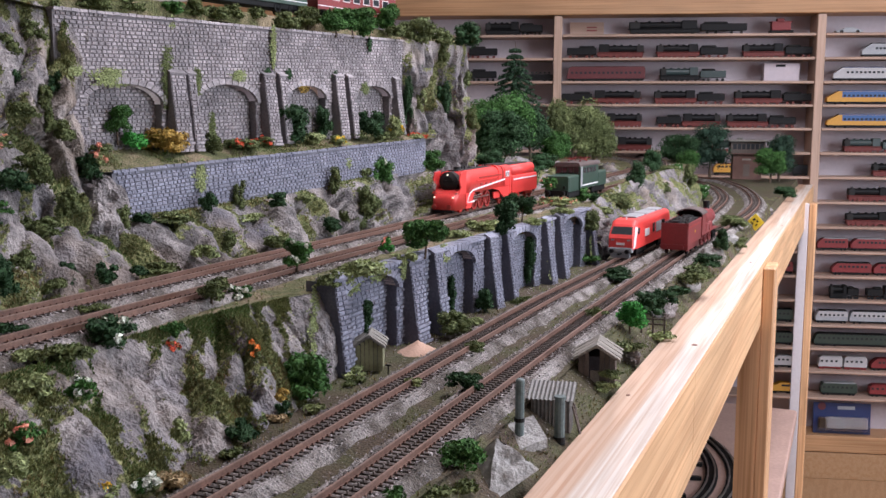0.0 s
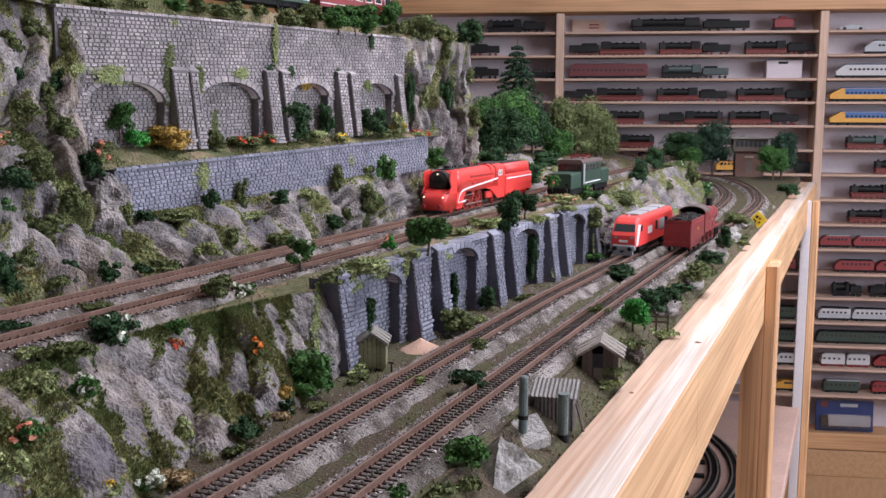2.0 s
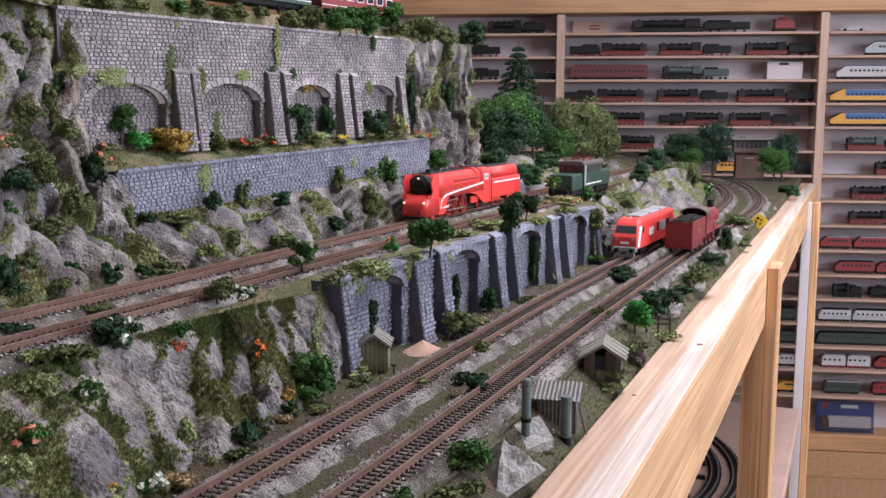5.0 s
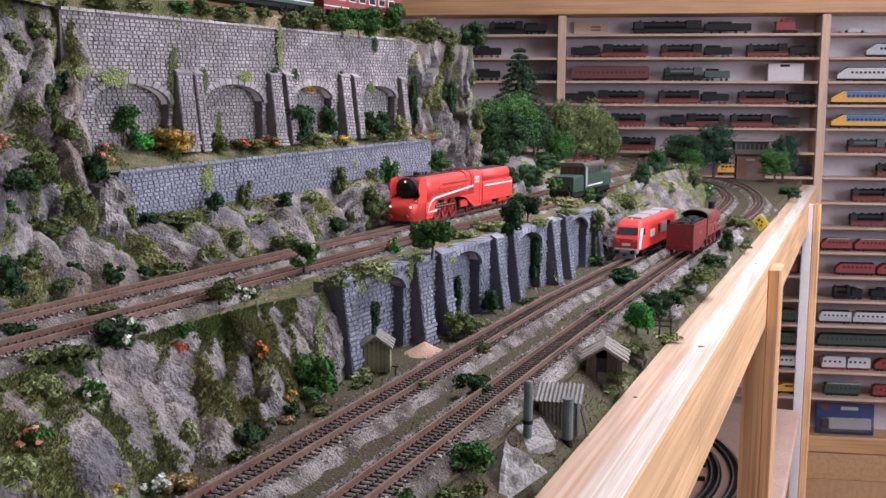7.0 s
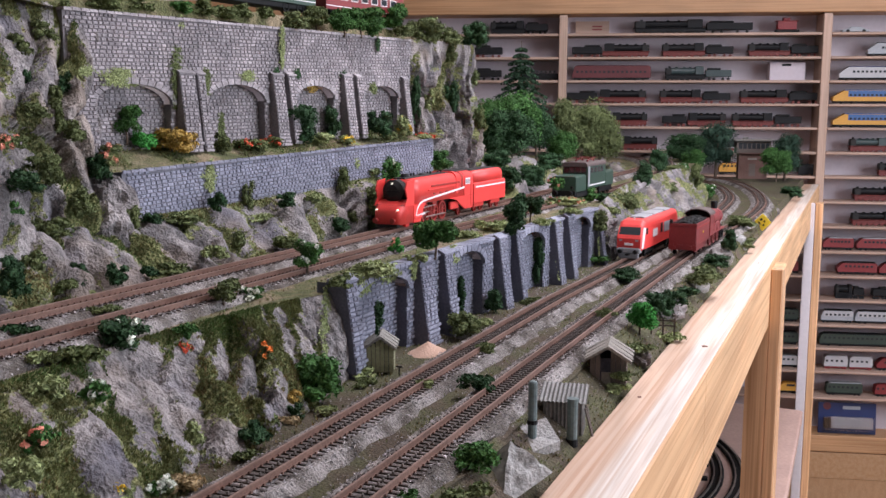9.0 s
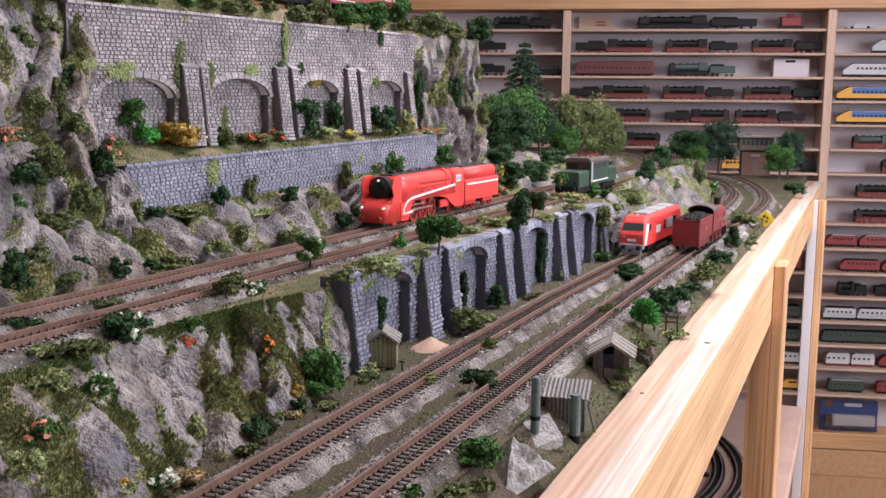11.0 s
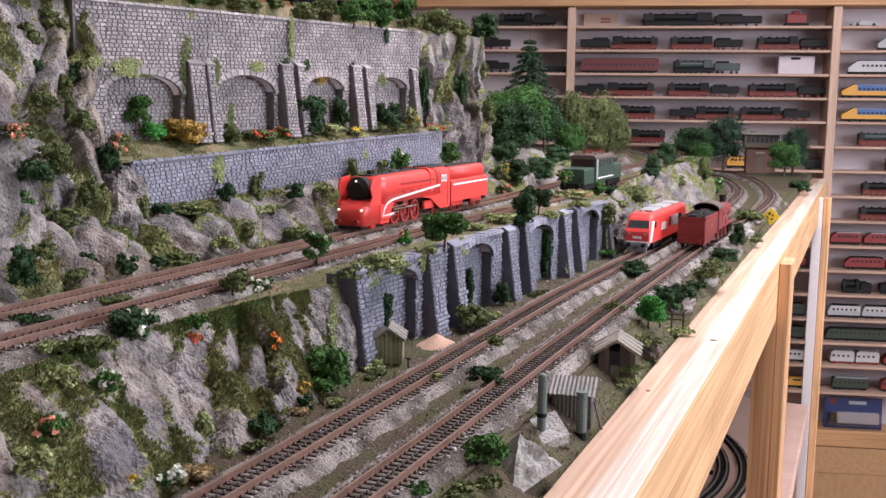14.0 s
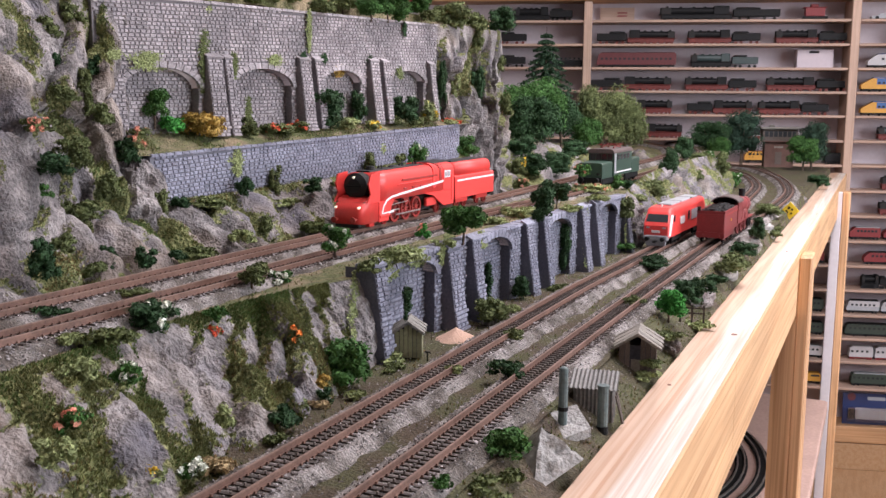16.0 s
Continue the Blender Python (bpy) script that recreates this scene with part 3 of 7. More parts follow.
    rock_face("cliff", [(-0.549, 1.188, 0.282), (-0.535, 1.25, 0.285), (-0.522, 1.31, 0.283), (-0.516, 1.355, 0.282), (-0.60, 1.50, 0.28)],
              [(-0.525, 1.20, 0.05), (-0.522, 1.25, 0.05), (-0.520, 1.32, 0.05), (-0.518, 1.375, 0.05), (-0.59, 1.52, 0.05)],
              110, 120, 0.020, 15, "grey cast cliff at the end of the arched wall", 15.0, 0.0, (7, 0.011, 1.2), 0.02)
    rock_face("hill", [(-0.66, 1.42, 0.13), (-0.66, 1.7, 0.12), (-0.66, 2.0, 0.10), (-0.68, 2.4, 0.075), (-0.74, 2.8, 0.06)],
              [(-0.525, 1.42, 0.048), (-0.530, 1.7, 0.048), (-0.535, 2.0, 0.046), (-0.545, 2.4, 0.046), (-0.58, 2.8, 0.046)], 90, 40, 0.014, 22, "rocky hillside behind the upper track", 21.0, 0.006, (14, 0.010, 0.3), 0.08)
    ground_sheet("hilltop", [(-1.3, 1.42, 0.14), (-1.3, 2.0, 0.11), (-1.3, 2.8, 0.06), (-1.3, 3.5, 0.05)], [(-0.655, 1.42, 0.128), (-0.655, 2.0, 0.099), (-0.735, 2.8, 0.058), (-0.9, 3.5, 0.045)], 60, 14, 0.004, TURF, "dark grassy ground under the trees", 11.0)
    # ledge and top
    ground_sheet("ledge", [(-0.66, 0.66, 0.146), (-0.55, 1.24, 0.166)], [(-0.607, 0.66, 0.130), (-0.514, 1.24, 0.154)], 120, 12, 0.002, TURF, "overgrown ledge between the two walls", 5.0)
    ground_sheet("plateau", [(-1.1, -0.3, 0.300), (-1.1, 0.7, 0.300), (-1.1, 1.2, 0.300), (-1.1, 1.9, 0.29)],
                 [(-0.63, -0.3, 0.296), (-0.642, 0.7, 0.275), (-0.546, 1.2, 0.281), (-0.526, 1.30, 0.28), (-0.520, 1.35, 0.28), (-0.60, 1.49, 0.28), (-1.0, 1.9, 0.28)], 120, 20, 0.003, TURF, "grassy plateau at the top of the layout", 7.0)


room()
display_shelf()
timber()
track(TRACK_A, Z_LOW, "track_1", "rusty brown railway track on grey ballast")
track(TRACK_B, Z_LOW, "track_2", "rusty brown railway track on grey ballast")
track(TRACK_C, Z_UP, "track_3", "rusty brown railway track on the middle level")
track(TRACK_D, Z_UP, "track_4", "rusty brown railway track on the middle level")
lay_ground()


# ---- masonry walls ----
def stone(w, h, d):
    """One rough-hewn block, its back at y = 0 and its face at y = -d."""
    g = Geo()
    c = 0.00045
    vs = [(-w / 2, 0, -h / 2), (w / 2, 0, -h / 2), (w / 2, 0, h / 2), (-w / 2, 0, h / 2),
          (-w / 2 + c, -d, -h / 2 + c), (w / 2 - c, -d, -h / 2 + c), (w / 2 - c, -d, h / 2 - c), (-w / 2 + c, -d, h / 2 - c)]
    return g.add(vs, [(4, 5, 6, 7), (0, 1, 5, 4), (1, 2, 6, 5), (2, 3, 7, 6), (3, 0, 4, 7)])


def masonry(name, label, line, base, top, niches, pilasters, row, brick, seed, near, face=MASON, joint=JOINT):
    """A stone wall along a line, with arched niches and sloped pilasters.
    base, top: heights at both ends; near: the stretch whose first 300 blocks are single pieces."""
    rnd = random.Random(seed)
    (x0, y0), (x1, y1) = line
    length = math.hypot(x1 - x0, y1 - y0)
    d = Vector(((x1 - x0) / length, (y1 - y0) / length, 0))
    n = Vector((d.y, -d.x, 0))
    o = Vector((x0, y0, 0))
    W = Matrix((( d.x, -n.x, 0, o.x), (d.y, -n.y, 0, o.y), (0, 0, 1, 0), (0, 0, 0, 1)))
    wall = thing(name, label, "retaining wall", W, kind="structure")
    REC = 0.0105

    def lerp(pair, s):
        return pair[0] + (pair[1] - pair[0]) * s / length

    def niche_top(s):
        for a, b, zs, zt in niches:
            if a <= s <= b:
                k = (2 * s - a - b) / (b - a)
                return zs + (zt - zs) * math.sqrt(max(0, 1 - k * k))
        return None

    back = Geo()
    cuts = sorted({round(length * i / 260, 5) for i in range(261)} | {v for q in niches for v in q[:2]})
    prev = None
    for a, b in zip(cuts, cuts[1:]):
        s = (a + b) / 2
        t = niche_top(s)
        zb, zt = lerp(base, s), lerp(top, s)
        if t is None:
            back.add([(a, 0, zb), (b, 0, zb), (b, 0, zt), (a, 0, zt)], [(0, 1, 2, 3)])
        else:
            back.add([(a, REC, zb), (b, REC, zb), (b, REC, t), (a, REC, t)], [(0, 1, 2, 3)])
            back.add([(a, REC, t), (b, REC, t), (b, 0, t), (a, 0, t)], [(0, 1, 2, 3)])
            back.add([(a, 0, t), (b, 0, t), (b, 0, zt), (a, 0, zt)], [(0, 1, 2, 3)])
        if (t is None) != (prev is None) and a > 0:
            k = t or prev
            back.add([(a, 0, zb), (a, REC, zb), (a, REC, k), (a, 0, k)], [(0, 1, 2, 3)])
        prev = t
    back.add([(0, 0, base[0]), (0, 0.02, base[0]), (0, 0.02, top[0]), (0, 0, top[0])], [(0, 1, 2, 3)])
    back.add([(length, 0, base[1]), (length, 0.02, base[1]), (length, 0.02, top[1]), (length, 0, top[1])], [(0, 1, 2, 3)])
    part("mortar_face", back, joint, wall)
    cap = Geo()
    for i in range(int(length / 0.009)):
        s = i * 0.009
        z = lerp(top, s)
        cap.box(s + 0.0002, s + 0.0088, -0.0022 - rnd.random() * 0.0005, 0.012, z - 0.0002, z + 0.0022 + rnd.random() * 0.0005, (0.0003, 0.0003))
    tagged(part("coping", cap, face, wall), kind="stuff")

    def batter(z, q):
        """How far a pilaster's face stands out at height z."""
        zb = lerp(base, q[0])
        return 0.0062 + 0.0100 * max(0.0, (q[2] - z) / (q[2] - zb))

    for q in pilasters:
        zb = lerp(base, q[0])
        g = Geo()
        f0, f1 = batter(zb, q) - 0.0006, batter(q[2], q) - 0.0006
        g.add([(q[0], 0, zb), (q[1], 0, zb), (q[1], -f0, zb), (q[0], -f0, zb), (q[0], 0, q[2] + 0.003), (q[1], 0, q[2] + 0.003), (q[1], -f1, q[2]), (q[0], -f1, q[2])],
              [(3, 2, 6, 7), (0, 3, 7, 4), (2, 1, 5, 6), (7, 6, 5, 4)])
        pil = part("pilaster", g, joint, wall)
        c = Geo()
        c.add([(q[0] - 0.0008, 0, q[2] + 0.0028), (q[1] + 0.0008, 0, q[2] + 0.0028), (q[1] + 0.0008, -f1 - 0.0015, q[2]), (q[0] - 0.0008, -f1 - 0.0015, q[2]),
               (q[0] - 0.0008, 0, q[2] + 0.0055), (q[1] + 0.0008, 0, q[2] + 0.0055), (q[1] + 0.0008, -f1 - 0.0015, q[2] + 0.0016), (q[0] - 0.0008, -f1 - 0.0015, q[2] + 0.0016)],
              [(4, 7, 6, 5), (3, 2, 6, 7), (0, 3, 7, 4), (2, 1, 5, 6)])
        part("cap_stone", c, face, pil)
    for a, b, zs, zt in niches:
        ring = Geo()
        nseg = 15
        for i in range(nseg):
            p = []
            for k in (i + 0.06, i + 0.94):
                ang = math.pi * (1 - k / nseg)
                for r in (0.0, 0.0060):
                    p.append(((a + b) / 2 + ((b - a) / 2 + r) * math.cos(ang), zs + (zt - zs + r) * math.sin(ang)))
            y = -0.0026 - rnd.random() * 0.0004
            front = [(p[j][0], y, p[j][1]) for j in (0, 2, 3, 1)]
            ring.add(front + [(v[0], 0.001, v[2]) for v in front], [(0, 1, 2, 3), (0, 4, 5, 1), (1, 5, 6, 2), (2, 6, 7, 3), (3, 7, 4, 0)])
        tagged(part("arch_ring", ring, face, wall), kind="stuff")
    shapes = [mesh_of("stone", stone(brick * k - 0.0006, row - 0.0006, 0.0010 + 0.0001 * j), face) for j, k in enumerate((0.8, 0.95, 1.0, 1.1, 1.25))]
    rest, single = Geo(), 0

    def lay(s, z, depth, w, lean=0.0):
        nonlocal single
        k = rnd.randrange(5)
        m = Matrix.Translation((s, depth + rnd.uniform(-0.0002, 0.0002), z)) @ pose(0, 0, 0, lean, rnd.uniform(-0.6, 0.6), 0)
        if near[0] <= s <= near[1] and single < 300:
            single += 1
            ob = new("stone", shapes[k])
            ob.parent, ob.matrix_basis = wall, m
        else:
            rest.m = m
            h = stone(w - 0.0006, row - 0.0006 + rnd.uniform(-0.0002, 0.0002), 0.0010 + rnd.random() * 0.0004)
            rest.add(h.v, h.f)

    rows = int((max(top) - min(base)) / row)
    for r in range(rows + 2):
        z0 = min(base) + (r + 0.5) * row
        s = rnd.random() * brick
        while s < length:
            w = brick * rnd.choice((0.8, 0.92, 1.0, 1.1, 1.25))
            c = s + w / 2
            z = z0 + (lerp(base, c) - min(base)) * (1 if base[1] != base[0] else 0)
            s += w
            if c > length - w / 2 or z > lerp(top, c) - row * 0.4 or z < lerp(base, c):
                continue
            hit = next((q for q in pilasters if q[0] - 0.001 < c < q[1] + 0.001 and z < q[2]), None)
            if hit:
                continue
            t = niche_top(c)
            if t is None or z > t + 0.005:
                lay(c, z, 0, w)
            elif z < t - 0.001:
                lay(c, z, REC, w)
        for q in pilasters:
            if z0 < q[2] - row * 0.3 and z0 > lerp(base, q[0]):
                u = q[0]
                while u < q[1] - 0.002:
                    w = min(brick * rnd.choice((0.7, 1.0, 1.2)), q[1] - u)
                    lay(u + w / 2, z0, -batter(z0, q) + 0.0006, w, -9)
                    u += w
    tagged(part("stonework", rest, face, wall), kind="stuff")
    return wall


def build_walls():
    masonry("wall_low", "blue-grey stone retaining wall with arched niches beside the lower track", WALL_LOW, (-0.012, -0.012), (0.0595, 0.0625),
            [(0.016, 0.106, 0.040, 0.0555), (0.188, 0.266, 0.040, 0.0565), (0.356, 0.440, 0.041, 0.0575), (0.530, 0.615, 0.042, 0.059)],
            [(-0.002, 0.013, 0.0605), (0.118, 0.140, 0.059), (0.166, 0.183, 0.060), (0.293, 0.312, 0.0605), (0.340, 0.353, 0.061), (0.462, 0.480, 0.0625), (0.510, 0.526, 0.0630), (0.638, 0.652, 0.052)],
            0.0036, 0.0070, 3, (0.0, 0.2), MASON_BLUE, JOINT_BLUE)
    masonry("wall_ledge", "blue-grey stone retaining wall below the planted ledge", WALL_LEDGE, (0.080, 0.110), (0.1305, 0.1522), [], [], 0.0036, 0.0060, 4, (0.1, 0.3), MASON_BLUE, JOINT_SOFT)
    masonry("wall_top", "high blue-grey stone wall with four arched niches", WALL_TOP, (0.142, 0.160), (0.2725, 0.2795),
            [(0.030, 0.1185, 0.192, 0.211), (0.1645, 0.2495, 0.196, 0.2145), (0.299, 0.366, 0.202, 0.217), (0.424, 0.493, 0.206, 0.2205)],
            [(0.004, 0.024, 0.219), (0.125, 0.145, 0.222), (0.148, 0.158, 0.222), (0.2565, 0.2735, 0.225), (0.281, 0.293, 0.226), (0.378, 0.394, 0.2285), (0.402, 0.413, 0.2285), (0.499, 0.510, 0.229)],
            0.0036, 0.0058, 5, (0.1, 0.35))


build_walls()


# ---- trains ----
def section(w, zb, zt, r, y, n=4):
    """A body's cross-section with rounded shoulders."""
    pts = [(w, y, zb)]
    for i in range(n + 1):
        a = math.pi / 2 * i / n
        pts.append((w - r + r * math.cos(a), y, zt - r + r * math.sin(a)))
    pts += [(-p[0], p[1], p[2]) for p in reversed(pts)]
    return pts


def wheelset(parent, x, y, r, mat, spokes, name="wheelset"):
    """An axle that carries two spoked wheels."""
    ob = part(name, Geo().cyl((-x, 0, 0), (x, 0, 0), 0.0008, n=6), mat, parent)
    for s in (-1, 1):
        g = Geo()
        n = 16
        c = s * x
        rim = []
        for rr, dx in ((r, 0.0012), (r, -0.0012), (r * 0.80, -0.0012), (r * 0.80, 0.0012)):
            rim.append([(c + dx, rr * math.cos(2 * math.pi * i / n), rr * math.sin(2 * math.pi * i / n)) for i in range(n)])
        g.loft(rim + [rim[0]], caps=False)
        for i in range(spokes):
            a = 2 * math.pi * i / spokes
            g.cyl((c, 0, 0), (c, r * 0.82 * math.cos(a), r * 0.82 * math.sin(a)), 0.0007, n=4)
        g.cyl((c - 0.001, 0, 0), (c + 0.001, 0, 0), r * 0.25, n=8)
        part("wheel", g, mat, ob)
    ob.matrix_basis = pose(0, y, r)
    return ob


def streamliner():
    """Red streamlined locomotive; local y runs backwards from the buffers, z = 0 is the rail."""
    t = thing("steam_locomotive", "bright red streamlined steam locomotive with a white stripe, running", "locomotive")
    nose = Geo().loft([section(0.0125, 0.0055, 0.020, 0.004, -0.004), section(0.0160, 0.005, 0.0245, 0.005, 0.000), section(0.0182, 0.005, 0.030, 0.003, 0.010), section(0.0186, 0.006, 0.033, 0.002, 0.030)])
    part("nose", nose, RED, t, "rounded red nose", True)
    g = Geo()
    rings = []
    for y, w, zb, zt in ((0.026, 0.0180, 0.0250, 0.0540), (0.050, 0.0184, 0.0250, 0.0545), (0.051, 0.0184, 0.0250, 0.0545), (0.150, 0.0186, 0.0250, 0.0555), (0.200, 0.0188, 0.0255, 0.0560)):
        rings.append(section(w, zb, zt, 0.009, y))
    g.loft(rings)
    body = part("boiler_casing", g, RED, t, "", True)
    for sx in (-1, 1):
        w = Geo()
        pr = [(0.004, 0.0255), (0.011, 0.0340), (0.0065, 0.0440), (0.011, 0.0530), (0.030, 0.0545), (0.030, 0.0250)]
        w.prism(pr, "x", sx * 0.0176, sx * 0.0190)
        part("front_wing", w, RED, t)
        sk = Geo()
        sk.prism([(0.028, 0.0050), (0.028, 0.0250), (0.062, 0.0252), (0.056, 0.0200), (0.052, 0.0120), (0.048, 0.0050)], "x", sx * 0.0176, sx * 0.0192)
        part("front_skirt", sk, RED, t)
        sk = Geo()
        sk.prism([(0.135, 0.0252), (0.216, 0.0252), (0.216, 0.0080), (0.188, 0.0080), (0.172, 0.0150), (0.160, 0.0215)], "x", sx * 0.0176, sx * 0.0192)
        part("rear_skirt", sk, RED, t)
        st = Geo()
        path = [(0.060, 0.0135), (0.034, 0.0120), (0.0375, 0.0200), (0.045, 0.0255), (0.056, 0.0282), (0.075, 0.0296), (0.186, 0.0360)]
        for a, b in zip(path, path[1:]):
            dy, dz = b[0] - a[0], b[1] - a[1]
            L = math.hypot(dy, dz)
            ny, nz = -dz / L * 0.0011, dy / L * 0.0011
            x = sx * 0.0195
            st.add([(x, a[0] - ny, a[1] - nz), (x, b[0] - ny, b[1] - nz), (x, b[0] + ny, b[1] + nz), (x, a[0] + ny, a[1] + nz),
                    (x * 0.97, a[0] - ny, a[1] - nz), (x * 0.97, b[0] - ny, b[1] - nz), (x * 0.97, b[0] + ny, b[1] + nz), (x * 0.97, a[0] + ny, a[1] + nz)],
                   [(0, 1, 2, 3), (0, 4, 5, 1), (2, 6, 7, 3), (7, 6, 5, 4)])
        part("stripe", st, LINE, t, "white side stripe")
        hr = Geo().bbox(sx * 0.0186 - 0.0006, sx * 0.0186 + 0.0006, 0.080, 0.170, 0.0425, 0.0450, 0.0003)
        part("hand_rail", hr, RED_FRAME, t)
        for k in range(5):
            part("hatch", Geo().bbox(sx * 0.0187 - 0.0006, sx * 0.0187 + 0.0006, 0.085 + k * 0.020, 0.091 + k * 0.020, 0.0335, 0.0355, 0.0003), RED_FRAME, t)
        part("buffer", Geo().cyl((sx * 0.0105, -0.004, 0.010), (sx * 0.0105, -0.010, 0.010), 0.0012, n=8).cyl((sx * 0.0105, -0.010, 0.010), (sx * 0.0105, -0.0112, 0.010), 0.0030, n=12), RED_FRAME, t)
        part("headlight", Geo().cyl((sx * 0.0128, -0.001, 0.0215), (sx * 0.0128, -0.004, 0.0215), 0.0011, n=10), LAMP, t, "lit white headlight")
        part("steps", Geo().box(sx * 0.0145 - 0.002, sx * 0.0145 + 0.002, 0.012, 0.022, 0.002, 0.006), RED, t)
    box = Geo().cyl((0, 0.0135, 0.0415), (0, 0.030, 0.0415), 0.0128, n=24)
    box.cyl((0, 0.0105, 0.0415), (0, 0.0135, 0.0415), 0.0070, 0.0124, n=24)
    sb = part("smokebox", box, SOOT, t, "black round smokebox front")
    part("door_hinge", Geo().box(-0.009, 0.009, 0.0098, 0.0106, 0.0408, 0.0420), BLACK, sb)
    part("headlight", Geo().cyl((0, 0.0100, 0.0500), (0, 0.014, 0.0500), 0.0011, n=10), LAMP, t, "lit white top headlight")
    part("front_platform", Geo().add([(-0.0160, 0.003, 0.0262), (0.0160, 0.003, 0.0262), (0.0172, 0.030, 0.0345), (-0.0172, 0.030, 0.0345)], [(0, 1, 2, 3)]), SOOT, t)
    part("roof_strip", Geo().loft([section(0.0075, 0.053, 0.0556, 0.001, 0.030), section(0.0080, 0.0535, 0.0566, 0.001, 0.178)]), SOOT, t, "black boiler top")
    part("chimney", Geo().cyl((0, 0.045, 0.055), (0, 0.045, 0.0595), 0.0050, 0.0045, n=14), SOOT, t)
    part("dome", Geo().ball((0, 0.098, 0.0555), 0.006, 1, 1.6, 0.5, 12, 6), SOOT, t, "", True)
    for y in (0.066, 0.115, 0.148):
        part("safety_valve", Geo().cyl((0.002, y, 0.055), (0.002, y, 0.0595), 0.0012, n=6).cyl((-0.003, y + 0.003, 0.055), (-0.003, y + 0.003, 0.0585), 0.0012, n=6), SOOT, t)
    part("casing_band", Geo().loft([section(0.0191, 0.030, 0.0572, 0.009, 0.158), section(0.0191, 0.030, 0.0572, 0.009, 0.166)]), RED, t)
    part("cab_gap", Geo().loft([section(0.0189, 0.036, 0.0563, 0.009, 0.176), section(0.0189, 0.036, 0.0563, 0.009, 0.182)]), RED_FRAME, t)
    part("cab", Geo().loft([section(0.0192, 0.0255, 0.0560, 0.009, 0.186), section(0.0192, 0.0255, 0.0560, 0.009, 0.216)]), RED, t)
    part("cab_roof", Geo().loft([section(0.0100, 0.054, 0.0580, 0.002, 0.168), section(0.0100, 0.054, 0.0582, 0.002, 0.222)]), SOOT, t)
    for sx in (-1, 1):
        for k in range(2):
            y = 0.1885 + k * 0.009
            w = part("cab_window", Geo().box(sx * 0.0194 - 0.0004, sx * 0.0194 + 0.0004, y, y + 0.0075, 0.0395, 0.0475), LINE, t, "white-framed cab window")
            part("pane", Geo().box(sx * 0.0198 - 0.0003, sx * 0.0198 + 0.0003, y + 0.0012, y + 0.0063, 0.0408, 0.0462), GREY, w)
        part("cab_door", Geo().bbox(sx * 0.0193 - 0.0005, sx * 0.0193 + 0.0005, 0.2085, 0.2155, 0.012, 0.042, 0.0002), RED, t)
        part("cylinder", Geo().cyl((sx * 0.0160, 0.030, 0.0105), (sx * 0.0160, 0.050, 0.0105), 0.0040, n=12), RED, t)
        part("firebox_side", Geo().bbox(sx * 0.0150 - 0.002, sx * 0.0150 + 0.002, 0.146, 0.172, 0.010, 0.0195, 0.001), RED, t)
    part("frame", Geo().box(-0.0065, 0.0065, 0.010, 0.335, 0.006, 0.024), SOOT, t)
    tend = Geo().loft([section(0.0186, 0.0125, 0.0395, 0.003, 0.222), section(0.0190, 0.0125, 0.0395, 0.003, 0.226), section(0.0190, 0.0125, 0.0395, 0.003, 0.346), section(0.0182, 0.0135, 0.0390, 0.003, 0.349)])
    part("tender_body", tend, RED, t, "red tender with white stripe")
    part("tender_bunker", Geo().loft([section(0.0172, 0.038, 0.0545, 0.006, 0.226), section(0.0172, 0.038, 0.0550, 0.006, 0.336), section(0.0160, 0.038, 0.0530, 0.006, 0.341)]), RED, t, "", True)
    part("coal_hatch", Geo().box(-0.0090, 0.0090, 0.232, 0.330, 0.0545, 0.0562, (0.001, 0.001)), SOOT, t)
    part("gangway", Geo().box(-0.0165, 0.0165, 0.2165, 0.2215, 0.010, 0.050), SOOT, t)
    part("rear_ladder", Geo().box(0.006, 0.012, 0.349, 0.3505, 0.014, 0.050), BLACK, t)
    for sx in (-1, 1):
        part("tender_stripe", Geo().box(sx * 0.0192 - 0.0003, sx * 0.0192 + 0.0003, 0.227, 0.345, 0.0325, 0.0345), LINE, t, "white tender stripe")
        for a in (0.232, 0.298):
            part("bogie_frame", Geo().bbox(sx * 0.0140 - 0.001, sx * 0.0140 + 0.001, a, a + 0.037, 0.0065, 0.0115, 0.0006), RED, t)
        part("buffer", Geo().cyl((sx * 0.0105, 0.349, 0.0105), (sx * 0.0105, 0.356, 0.0105), 0.0028, n=10), BLACK, t)
    turn = [(wheelset(t, 0.0125, y, 0.0118, RED_FRAME, 12, "driving_wheelset"), y, 0.0118) for y in (0.074, 0.100, 0.126)]
    turn += [(wheelset(t, 0.0125, y, 0.0062, RED_FRAME, 8), y, 0.0062) for y in (0.022, 0.050, 0.180)]
    turn += [(wheelset(t, 0.0122, y, 0.0062, RED_FRAME, 8), y, 0.0062) for y in (0.238, 0.262, 0.304, 0.328)]
    for sx in (-1, 1):
        part("slide_bar", Geo().bbox(sx * 0.0158 - 0.0005, sx * 0.0158 + 0.0005, 0.050, 0.080, 0.0128, 0.0142, 0.0003), STEEL, t)
        part("valve_rod", Geo().cyl((sx * 0.0162, 0.052, 0.0190), (sx * 0.0162, 0.098, 0.0205), 0.0006, n=6), STEEL, t)
        part("link_bracket", Geo().prism([(0.088, 0.0255), (0.104, 0.0255), (0.099, 0.0170), (0.094, 0.0170)], "x", sx * 0.0150, sx * 0.0160), RED_FRAME, t)
